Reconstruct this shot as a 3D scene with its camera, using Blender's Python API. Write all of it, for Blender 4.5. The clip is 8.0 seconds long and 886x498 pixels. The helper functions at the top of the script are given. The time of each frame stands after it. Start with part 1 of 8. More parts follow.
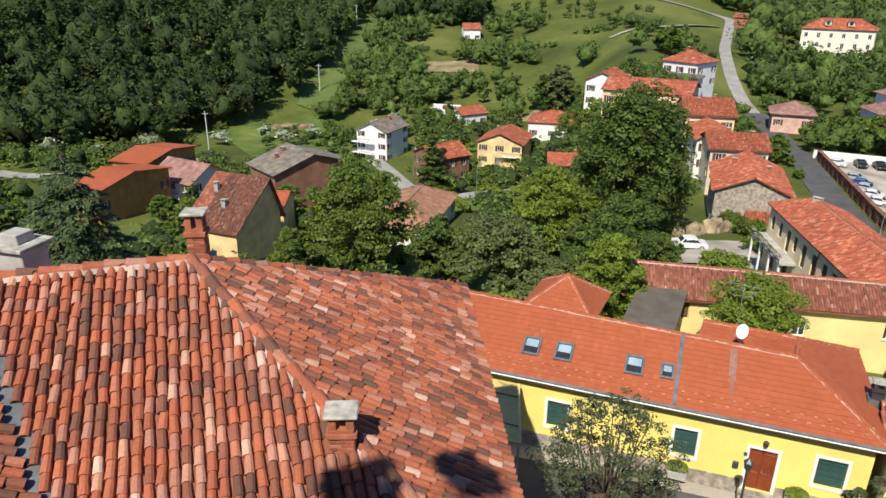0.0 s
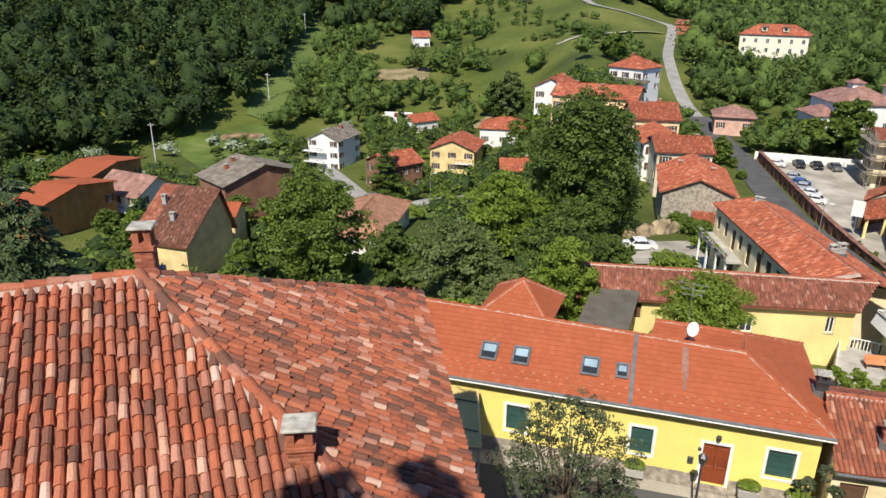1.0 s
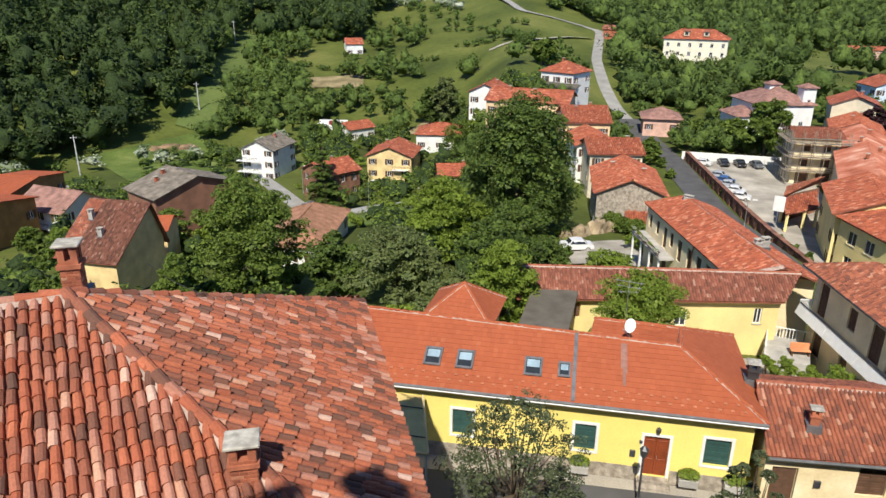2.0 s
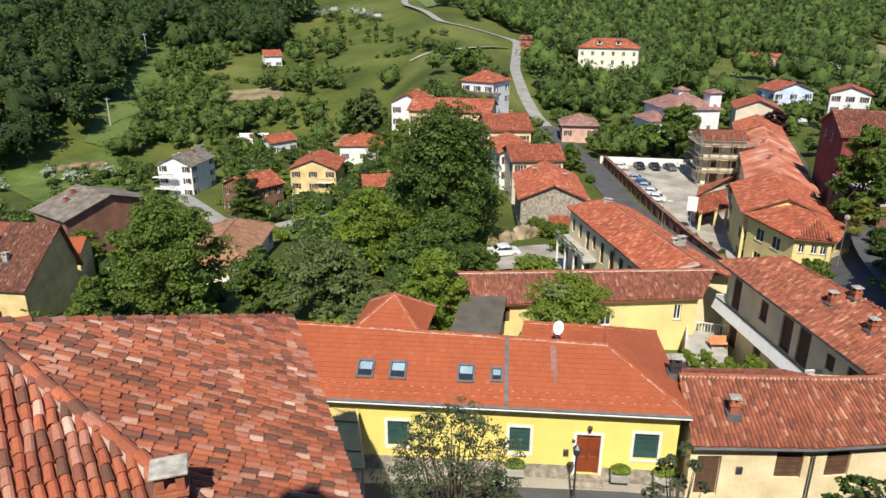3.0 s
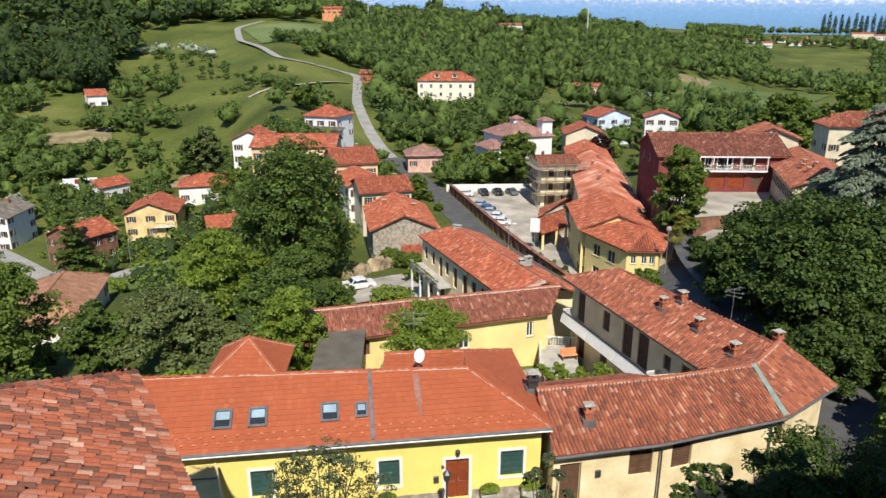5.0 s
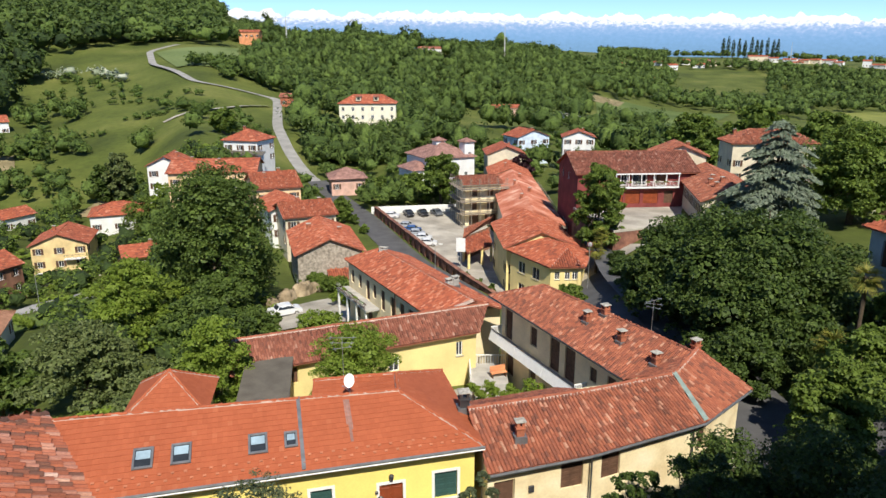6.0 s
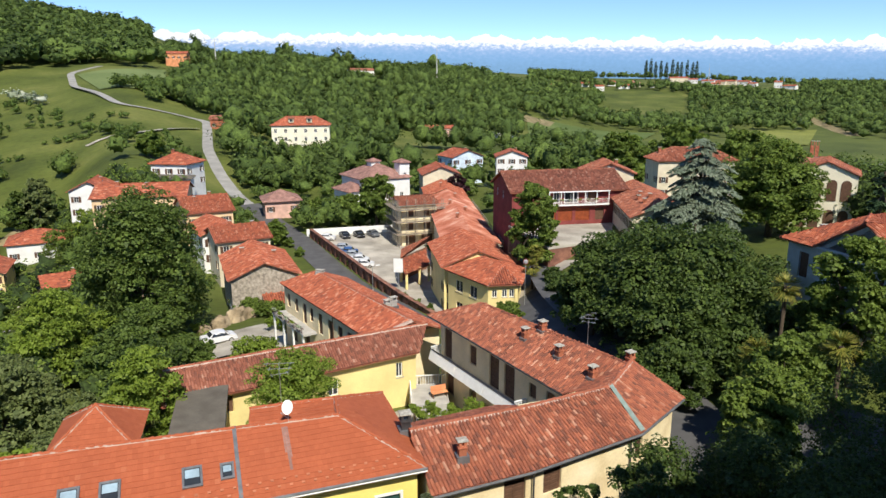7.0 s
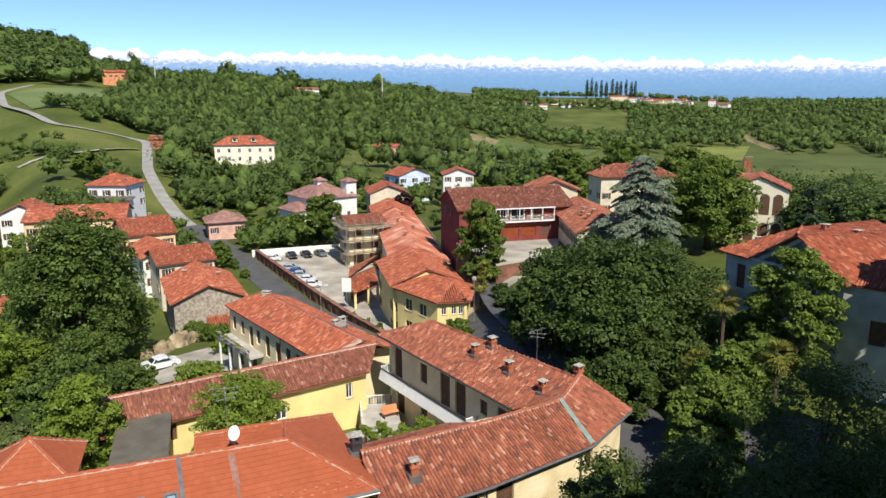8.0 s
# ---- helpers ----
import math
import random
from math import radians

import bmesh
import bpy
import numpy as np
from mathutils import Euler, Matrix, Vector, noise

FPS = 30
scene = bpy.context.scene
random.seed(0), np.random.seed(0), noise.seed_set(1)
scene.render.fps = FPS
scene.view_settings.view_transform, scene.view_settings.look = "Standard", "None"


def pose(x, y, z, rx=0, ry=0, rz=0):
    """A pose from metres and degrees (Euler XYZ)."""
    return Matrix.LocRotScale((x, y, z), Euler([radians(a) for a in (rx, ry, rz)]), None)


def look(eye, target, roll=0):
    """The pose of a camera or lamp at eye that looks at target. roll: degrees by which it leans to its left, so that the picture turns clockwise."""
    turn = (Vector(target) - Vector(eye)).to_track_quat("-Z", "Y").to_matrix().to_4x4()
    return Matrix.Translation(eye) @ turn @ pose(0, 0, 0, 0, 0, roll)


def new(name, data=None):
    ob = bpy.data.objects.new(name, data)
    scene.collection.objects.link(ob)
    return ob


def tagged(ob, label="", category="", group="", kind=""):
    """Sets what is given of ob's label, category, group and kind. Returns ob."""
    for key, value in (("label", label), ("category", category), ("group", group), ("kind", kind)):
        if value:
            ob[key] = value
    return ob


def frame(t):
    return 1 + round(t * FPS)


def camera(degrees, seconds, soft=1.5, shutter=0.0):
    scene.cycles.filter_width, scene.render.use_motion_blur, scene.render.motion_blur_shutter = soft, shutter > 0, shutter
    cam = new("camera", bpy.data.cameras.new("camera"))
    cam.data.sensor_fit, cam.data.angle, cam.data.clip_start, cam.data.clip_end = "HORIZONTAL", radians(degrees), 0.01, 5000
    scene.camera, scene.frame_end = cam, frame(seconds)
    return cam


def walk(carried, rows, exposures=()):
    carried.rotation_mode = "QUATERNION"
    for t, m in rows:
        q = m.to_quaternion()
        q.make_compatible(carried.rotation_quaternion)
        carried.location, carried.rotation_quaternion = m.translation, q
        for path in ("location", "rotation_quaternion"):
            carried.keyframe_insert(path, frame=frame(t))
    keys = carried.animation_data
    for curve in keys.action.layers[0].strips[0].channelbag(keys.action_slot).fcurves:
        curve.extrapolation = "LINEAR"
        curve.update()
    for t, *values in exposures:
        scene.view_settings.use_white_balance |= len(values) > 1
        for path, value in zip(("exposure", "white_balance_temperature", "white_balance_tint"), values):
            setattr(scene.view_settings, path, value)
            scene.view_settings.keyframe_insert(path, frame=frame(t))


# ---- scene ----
from collections import namedtuple

# ---- camera and its walk ----
cam = camera(65.52, 8.0, soft=1.5)
EYE = 22.0
ROWS = [
    (0.0, 25.075, -21.815, 0.593),
    (0.5, 23.368, -21.586, 0.542),
    (1.0, 21.079, -21.181, 0.521),
    (1.5, 18.644, -20.894, 0.474),
    (3.0, 9.423, -19.782, 0.311),
    (3.5, 6.396, -18.965, 0.235),
    (4.0, 3.089, -18.315, 0.179),
    (4.5, 0.000, -17.773, 0.123),
    (6.0, -9.642, -15.299, -0.049),
    (6.5, -12.226, -14.369, -0.092),
    (7.0, -15.028, -13.624, -0.133),
    (7.5, -17.311, -12.946, -0.172),
    (8.0, -19.433, -12.137, -0.192),
]
walk(cam, [(t, pose(0, 0, EYE, 90 + pitch, 0, yaw) @ pose(0, 0, 0, 0, 0, lean)) for t, yaw, pitch, lean in ROWS])

# ---- sky and sun ----
SUN_AZ, SUN_EL = 177.0, 49.0  # degrees clockwise from +y, degrees above the horizon
world = bpy.data.worlds.new("world")
scene.world = world
world.use_nodes = True
wn = world.node_tree.nodes
sky = wn.new("ShaderNodeTexSky")
sky.sky_type, sky.sun_disc = "NISHITA", False
sky.sun_elevation, sky.sun_rotation = radians(SUN_EL), radians(SUN_AZ)
sky.altitude, sky.air_density, sky.dust_density, sky.ozone_density = 300, 0.55, 0.0, 6.0
wn["Background"].inputs["Strength"].default_value = 0.15
world.node_tree.links.new(sky.outputs[0], wn["Background"].inputs["Color"])
sun = new("sun", bpy.data.lights.new("sun", "SUN"))
sun.data.energy, sun.data.angle, sun.data.color = 4.75, radians(0.53), (1.0, 0.94, 0.83)
_a, _e = radians(SUN_AZ), radians(SUN_EL)
sun.matrix_world = look((200 * math.sin(_a) * math.cos(_e), 200 * math.cos(_a) * math.cos(_e), 200 * math.sin(_e)), (0, 0, 0))
scene.view_settings.exposure = 0.33

# ---- materials ----
def ramp_node(nt, stops):
    r = nt.nodes.new("ShaderNodeValToRGB")
    while len(r.color_ramp.elements) < len(stops):
        r.color_ramp.elements.new(0.5)
    for e, (p, c) in zip(r.color_ramp.elements, stops):
        e.position, e.color = p, (*c, 1)
    return r


def shade(c, k):
    return tuple(min(1.0, v * k) for v in c)


def mat(name, stops, scale=0.6, fine=9.0, rough=0.85, bump=0.25, metal=0.0, source="noise", mixin=0.35, translucent=0.0, spec=0.3):
    """A surface whose colour wanders through the stops, by noise, by island or by object, with a finer grain and relief over it."""
    m = bpy.data.materials.new(name)
    m.use_nodes = True
    nt = m.node_tree
    n, link = nt.nodes, nt.links.new
    bsdf = n["Principled BSDF"]
    geo = n.new("ShaderNodeNewGeometry")
    big = n.new("ShaderNodeTexNoise")
    big.inputs["Scale"].default_value, big.inputs["Detail"].default_value = scale, 4
    link(geo.outputs["Position"], big.inputs["Vector"])
    small = n.new("ShaderNodeTexNoise")
    small.inputs["Scale"].default_value, small.inputs["Detail"].default_value = fine, 5
    link(geo.outputs["Position"], small.inputs["Vector"])
    ramp = ramp_node(nt, stops)
    if source == "noise":
        widen = n.new("ShaderNodeMapRange")
        widen.inputs["From Min"].default_value, widen.inputs["From Max"].default_value = 0.3, 0.7
        link(big.outputs["Fac"], widen.inputs["Value"])
        link(widen.outputs[0], ramp.inputs["Fac"])
    elif source == "island":
        link(geo.outputs["Random Per Island"], ramp.inputs["Fac"])
    else:
        info = n.new("ShaderNodeObjectInfo")
        link(info.outputs["Random"], ramp.inputs["Fac"])
    grain = n.new("ShaderNodeMapRange")
    grain.inputs["From Min"].default_value, grain.inputs["From Max"].default_value = 0.25, 0.75
    grain.inputs["To Min"].default_value, grain.inputs["To Max"].default_value = 1 - mixin, 1 + mixin
    both = n.new("ShaderNodeMath")
    both.operation = "ADD"
    link(small.outputs["Fac"], both.inputs[0])
    link(big.outputs["Fac"], both.inputs[1])
    half = n.new("ShaderNodeMath")
    half.operation = "MULTIPLY"
    half.inputs[1].default_value = 0.5
    link(both.outputs[0], half.inputs[0])
    link(half.outputs[0], grain.inputs["Value"])
    mul = n.new("ShaderNodeVectorMath")
    mul.operation = "SCALE"
    link(ramp.outputs["Color"], mul.inputs[0])
    link(grain.outputs[0], mul.inputs["Scale"])
    link(mul.outputs["Vector"], bsdf.inputs["Base Color"])
    bsdf.inputs["Roughness"].default_value, bsdf.inputs["Metallic"].default_value = rough, metal
    bsdf.inputs["Specular IOR Level"].default_value = spec
    if bump:
        b = n.new("ShaderNodeBump")
        b.inputs["Strength"].default_value, b.inputs["Distance"].default_value = bump, 0.03 if fine > 2 else 0.6
        link(small.outputs["Fac"], b.inputs["Height"])
        link(b.outputs[0], bsdf.inputs["Normal"])
    if translucent:
        t = n.new("ShaderNodeBsdfTranslucent")
        link(mul.outputs["Vector"], t.inputs["Color"])
        mix = n.new("ShaderNodeMixShader")
        mix.inputs["Fac"].default_value = translucent
        link(bsdf.outputs[0], mix.inputs[1])
        link(t.outputs[0], mix.inputs[2])
        link(mix.outputs[0], n["Material Output"].inputs["Surface"])
    return m


def plain(name, c, rough=0.7, scale=1.5, fine=14.0, bump=0.15, metal=0.0, mixin=0.18, spec=0.3, spread=0.15):
    return mat(name, [(0.0, shade(c, 1 - spread)), (1.0, shade(c, 1 + spread))], scale, fine, rough, bump, metal, mixin=mixin, spec=spec)


OLD_TILE = [(0.0, (0.12, 0.064, 0.046)), (0.11, (0.19, 0.082, 0.054)), (0.25, (0.27, 0.094, 0.055)), (0.48, (0.365, 0.106, 0.055)), (0.70, (0.43, 0.136, 0.068)),
            (0.84, (0.40, 0.168, 0.112)), (0.95, (0.44, 0.215, 0.150)), (0.98, (0.53, 0.275, 0.175)), (1.0, (0.62, 0.41, 0.32))]
MID_TILE = [(0.0, (0.173, 0.069, 0.047)), (0.25, (0.259, 0.089, 0.054)), (0.6, (0.340, 0.109, 0.060)), (0.90, (0.400, 0.139, 0.076)), (1.0, (0.497, 0.267, 0.177))]
RED_TILE = [(0.0, (0.231, 0.071, 0.043)), (0.4, (0.357, 0.094, 0.047)), (0.85, (0.441, 0.129, 0.064)), (1.0, (0.525, 0.247, 0.155))]
FLAT_TILE = [(0.0, (0.345, 0.088, 0.036)), (0.5, (0.370, 0.096, 0.040)), (0.97, (0.390, 0.104, 0.044)), (1.0, (0.41, 0.125, 0.058))]
m_tile_old = mat("old_clay_tiles", OLD_TILE, 0.7, 18, 0.9, 0.35, source="island", mixin=0.35)
m_tile_piece = mat("old_clay_tile_single", OLD_TILE, 0.7, 18, 0.9, 0.35, source="object", mixin=0.35)
# worn brown tiles, darkened so that the roof's shade sits in its colour
m_tile_shaded = mat("shaded_brown_tiles", [(0.0, (0.10, 0.050, 0.036)), (0.5, (0.18, 0.074, 0.048)), (0.9, (0.24, 0.105, 0.070)), (1.0, (0.34, 0.21, 0.16))], 0.5, 14, 0.9, 0.3, source="island", mixin=0.4)
m_tile_worn = mat("worn_dull_tiles", [(0.0, (0.15, 0.062, 0.044)), (0.3, (0.22, 0.080, 0.052)), (0.7, (0.29, 0.105, 0.066)), (0.95, (0.34, 0.15, 0.10)), (1.0, (0.44, 0.27, 0.20))], 0.5, 14, 0.9, 0.3, source="island", mixin=0.4)
m_tile_mid = mat("weathered_clay_tiles", MID_TILE, 0.5, 14, 0.9, 0.3, source="island", mixin=0.4)
m_tile_red = mat("bright_clay_tiles", RED_TILE, 0.5, 14, 0.9, 0.3, source="island", mixin=0.35)
m_tile_flat = mat("flat_orange_tiles", FLAT_TILE, 0.35, 12, 0.8, 0.2, source="island", mixin=0.16)
m_bed = plain("roof_bedding", (0.28, 0.10, 0.06), 0.95)
m_bed_orange = plain("orange_roof_bedding", (0.36, 0.10, 0.045), 0.9)
m_roof_brown = mat("brown_clay_roof", [(0, (0.20, 0.075, 0.05)), (0.5, (0.31, 0.11, 0.07)), (1, (0.40, 0.18, 0.12))], 0.9, 6, 0.9, 0.5, mixin=0.35)
m_roof_tan = mat("tan_clay_roof", [(0, (0.30, 0.150, 0.085)), (1, (0.42, 0.215, 0.130))], 0.9, 6, 0.9, 0.4)
m_roof_pink = mat("pinkish_clay_roof", [(0, (0.23, 0.125, 0.10)), (1, (0.36, 0.20, 0.16))], 0.9, 6, 0.9, 0.4)
m_roof_grey = mat("grey_concrete_roof", [(0, (0.15, 0.128, 0.10)), (1, (0.26, 0.222, 0.175))], 0.8, 7, 0.9, 0.4)
m_mortar = plain("ridge_mortar", (0.44, 0.33, 0.27), 0.95, 2, 20, 0.5)
m_wall_yellow = plain("yellow_plaster", (0.86, 0.70, 0.20), 0.9, 0.5, 10, 0.1, mixin=0.10, spread=0.04)
m_wall_pale = mat("pale_ochre_plaster", [(0, (0.70, 0.55, 0.31)), (0.5, (0.80, 0.67, 0.41)), (1, (0.84, 0.73, 0.50))], 0.6, 8, 0.92, 0.15, mixin=0.15)
m_wall_court = plain("light_yellow_plaster", (0.78, 0.64, 0.28), 0.9, 0.5, 9, 0.1, mixin=0.1, spread=0.06)
m_wall_cream = plain("cream_plaster", (0.66, 0.58, 0.42), 0.9, 0.6, 8, 0.1, mixin=0.12, spread=0.08)
m_wall_white = plain("white_plaster", (0.76, 0.75, 0.71), 0.9, 0.6, 8, 0.1, mixin=0.08, spread=0.05)
m_wall_ivory = plain("ivory_plaster", (0.80, 0.74, 0.56), 0.9, 0.6, 8, 0.1, mixin=0.08, spread=0.05)
m_tile_patched = mat("patched_clay_tiles", [(0.0, (0.30, 0.09, 0.05)), (0.35, (0.44, 0.14, 0.08)), (0.7, (0.48, 0.20, 0.13)), (1.0, (0.56, 0.34, 0.25))], 0.25, 14, 0.9, 0.3, source="noise", mixin=0.4)
m_wall_peach = plain("peach_plaster", (0.76, 0.54, 0.31), 0.9, 0.6, 8, 0.1, mixin=0.1)
m_wall_buff = plain("buff_plaster", (0.74, 0.56, 0.27), 0.9, 0.6, 8, 0.1, mixin=0.1)
m_wall_pink = plain("pink_plaster", (0.64, 0.40, 0.31), 0.9, 0.6, 8, 0.1)
m_wall_orange = plain("orange_plaster", (0.66, 0.28, 0.13), 0.9, 0.6, 8, 0.1)
m_wall_umber = plain("dark_ochre_plaster", (0.36, 0.18, 0.06), 0.9, 0.6, 8, 0.1)
m_wall_red = plain("red_plaster", (0.21, 0.050, 0.044), 0.9, 0.6, 8, 0.1)
m_wall_brown = plain("brown_plaster", (0.24, 0.12, 0.075), 0.9, 0.6, 8, 0.1)
m_wall_blue = plain("blue_grey_plaster", (0.46, 0.49, 0.46), 0.9, 0.6, 8, 0.1)
m_snow_stop = plain("pale_clay_stop", (0.43, 0.165, 0.09), 0.9)
m_wall_warm = plain("warm_cream_plaster", (0.80, 0.67, 0.42), 0.9, 0.6, 8, 0.1, mixin=0.12, spread=0.08)
m_canopy = plain("ochre_canopy_sheet", (0.62, 0.47, 0.18), 0.6, 1, 10, 0.1)
m_wall_sky = plain("light_blue_plaster", (0.60, 0.69, 0.77), 0.9, 0.6, 8, 0.1)
m_brick = plain("red_brick", (0.38, 0.13, 0.07), 0.9, 3, 25, 0.5, spread=0.3)
m_brickwall = mat("dark_brick_masonry", [(0, (0.16, 0.075, 0.055)), (1, (0.30, 0.14, 0.09))], 0.9, 8, 0.92, 0.5)
m_stone = mat("rough_grey_stone", [(0, (0.24, 0.205, 0.16)), (1, (0.44, 0.385, 0.31))], 2.6, 12, 0.95, 0.7)
m_rock = mat("bare_ochre_rock", [(0, (0.20, 0.15, 0.09)), (1, (0.42, 0.33, 0.21))], 0.5, 3, 0.95, 0.9)
m_clay_bank = mat("bare_clay_bank", [(0, (0.12, 0.085, 0.05)), (0.6, (0.22, 0.15, 0.085)), (1, (0.34, 0.22, 0.12))], 0.5, 3, 0.95, 0.9)
m_slab = plain("grey_stone_slab", (0.40, 0.375, 0.32), 0.95, 5, 30, 0.5, spec=0.1, spread=0.3)
m_concrete = plain("concrete", (0.42, 0.40, 0.36), 0.9, 1, 12, 0.3)
m_asphalt = plain("asphalt", (0.095, 0.093, 0.092), 0.92, 0.4, 20, 0.25, mixin=0.15)
m_road = plain("worn_asphalt", (0.30, 0.29, 0.265), 0.92, 0.25, 14, 0.2, mixin=0.12)
m_gravel = mat("pale_gravel", [(0, (0.31, 0.28, 0.23)), (1, (0.45, 0.41, 0.34))], 0.25, 10, 0.95, 0.4)
m_tar = plain("tar_roofing", (0.125, 0.110, 0.088), 0.9, 0.8, 10, 0.3)
m_glass = plain("window_glass", (0.03, 0.035, 0.04), 0.08, 1, 4, 0.0, spec=0.6)
m_skyglass = plain("skylight_glass", (0.30, 0.40, 0.46), 0.06, 1, 4, 0.0, spec=0.8)
m_white = plain("white_paint", (0.80, 0.79, 0.76), 0.6, 2, 12, 0.05, mixin=0.05, spread=0.03)
m_green = plain("dark_green_paint", (0.035, 0.085, 0.075), 0.6, 2, 12, 0.1)
m_brownwood = plain("brown_wood", (0.12, 0.065, 0.040), 0.7, 3, 20, 0.3)
m_door = plain("reddish_brown_wood", (0.24, 0.055, 0.02), 0.5, 2, 20, 0.2)
m_timber = plain("grey_timber", (0.30, 0.25, 0.19), 0.9, 2, 14, 0.3)
m_metal = plain("dark_metal", (0.10, 0.10, 0.105), 0.5, 2, 12, 0.1, 0.6)
m_zinc = plain("grey_sheet_metal", (0.20, 0.205, 0.21), 0.5, 2, 10, 0.1, 0.5)
m_steel = plain("galvanised_steel", (0.48, 0.48, 0.47), 0.45, 2, 10, 0.1, 0.7)
m_copper = plain("green_copper", (0.26, 0.33, 0.29), 0.6, 2, 10, 0.2, 0.2)
LEAF = lambda a, b, c: [(0.0, a), (0.5, b), (1.0, c)]
m_leaf = mat("broad_leaves", LEAF((0.085, 0.130, 0.022), (0.145, 0.210, 0.034), (0.210, 0.285, 0.050)), 0.12, 2, 0.6, 0, source="island", mixin=0.25, translucent=0.4)
m_leaf_dark = mat("dark_broad_leaves", LEAF((0.058, 0.092, 0.018), (0.098, 0.150, 0.027), (0.146, 0.205, 0.040)), 0.12, 2, 0.6, 0, source="island", mixin=0.25, translucent=0.35)
m_leaf_chestnut = mat("chestnut_leaves", LEAF((0.036, 0.062, 0.013), (0.064, 0.104, 0.019), (0.104, 0.152, 0.029)), 0.12, 2, 0.6, 0, source="island", mixin=0.25, translucent=0.3)
m_leaf_light = mat("fresh_light_leaves", LEAF((0.135, 0.200, 0.024), (0.205, 0.285, 0.036), (0.270, 0.350, 0.054)), 0.15, 2, 0.6, 0, source="island", mixin=0.22, translucent=0.42)
m_leaf_street = mat("grey_green_leaves", LEAF((0.045, 0.060, 0.026), (0.080, 0.102, 0.044), (0.130, 0.155, 0.075)), 0.15, 2, 0.6, 0, source="island", mixin=0.25, translucent=0.2)
m_leaf_dull = mat("dull_grey_green_leaves", LEAF((0.090, 0.122, 0.036), (0.148, 0.186, 0.056), (0.210, 0.248, 0.088)), 0.15, 2, 0.6, 0, source="island", mixin=0.25, translucent=0.35)
m_leaf_grey = mat("silvery_needles", LEAF((0.105, 0.138, 0.085), (0.160, 0.198, 0.130), (0.225, 0.260, 0.182)), 0.2, 2, 0.7, 0, source="island", mixin=0.25, translucent=0.1)
m_leaf_cedar = mat("cedar_needles", LEAF((0.040, 0.062, 0.022), (0.064, 0.095, 0.034), (0.094, 0.130, 0.048)), 0.2, 2, 0.7, 0, source="island", mixin=0.25, translucent=0.1)
m_leaf_fir = mat("fir_needles", LEAF((0.016, 0.036, 0.014), (0.026, 0.055, 0.020), (0.042, 0.075, 0.028)), 0.2, 2, 0.7, 0, source="island", mixin=0.25, translucent=0.1)
m_leaf_wood = mat("woodland_leaves", LEAF((0.060, 0.096, 0.018), (0.100, 0.150, 0.027), (0.148, 0.205, 0.038)), 0.11, 0.9, 0.65, 0, source="island", mixin=0.35, translucent=0.35)
m_blossom = mat("acacia_blossom", LEAF((0.10, 0.15, 0.06), (0.30, 0.34, 0.22), (0.55, 0.57, 0.45)), 0.2, 2, 0.7, 0, source="island", mixin=0.2, translucent=0.2)
m_palm = mat("palm_fronds", LEAF((0.10, 0.13, 0.02), (0.20, 0.20, 0.03), (0.30, 0.26, 0.05)), 0.2, 2, 0.6, 0, source="island", mixin=0.2, translucent=0.2)
m_plum = mat("purple_leaves", LEAF((0.02, 0.008, 0.012), (0.045, 0.015, 0.022), (0.07, 0.03, 0.03)), 0.2, 2, 0.6, 0, source="island", mixin=0.2, translucent=0.2)
m_bark = plain("bark", (0.10, 0.075, 0.05), 0.95, 3, 16, 0.6)
m_pole = plain("pole_concrete", (0.50, 0.49, 0.46), 0.9)
m_ground = mat("grassland", [(0.0, (0.059, 0.079, 0.013)), (0.35, (0.080, 0.102, 0.016)), (0.65, (0.097, 0.116, 0.021)), (1.0, (0.131, 0.138, 0.033))], 0.03, 0.5, 0.95, 0.3, mixin=0.38)
m_lawn = mat("bright_lawn", [(0.0, (0.070, 0.108, 0.020)), (0.6, (0.105, 0.150, 0.028)), (1.0, (0.150, 0.180, 0.048))], 0.12, 1.5, 0.95, 0.4, mixin=0.45)
m_field = mat("pale_green_field", [(0.0, (0.082, 0.122, 0.028)), (1.0, (0.120, 0.158, 0.042))], 0.03, 0.5, 0.95, 0.3, mixin=0.25)
m_field_pale = mat("smooth_pale_field", [(0.0, (0.115, 0.158, 0.048)), (1.0, (0.150, 0.190, 0.066))], 0.03, 0.5, 0.95, 0.3, mixin=0.2)
m_soil = mat("bare_earth", [(0.0, (0.17, 0.14, 0.065)), (1.0, (0.30, 0.24, 0.13))], 0.2, 2, 0.95, 0.4)
m_field_valley = mat("valley_grass", [(0.0, (0.064, 0.086, 0.015)), (1.0, (0.098, 0.118, 0.023))], 0.03, 0.5, 0.95, 0.3, mixin=0.3)
m_field_gold = mat("mown_field", [(0.0, (0.150, 0.175, 0.034)), (1.0, (0.205, 0.215, 0.046))], 0.03, 0.5, 0.95, 0.3, mixin=0.25)
# inner crowns: shade in the gaps between leaves painted as darker, mottled green
m_core_shade = mat("shaded_crown_cores", LEAF((0.050, 0.082, 0.016), (0.076, 0.118, 0.022), (0.104, 0.154, 0.029)), 1.1, 1.9, 0.85, 0.9, source="island", mixin=0.7)
m_core_shade_dark = mat("dark_shaded_crown_cores", LEAF((0.018, 0.034, 0.008), (0.030, 0.052, 0.011), (0.046, 0.075, 0.016)), 1.1, 1.9, 0.85, 0.9, source="island", mixin=0.7)
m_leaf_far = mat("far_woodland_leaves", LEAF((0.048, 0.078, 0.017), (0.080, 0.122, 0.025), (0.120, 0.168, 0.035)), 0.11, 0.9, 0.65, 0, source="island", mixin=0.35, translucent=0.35)
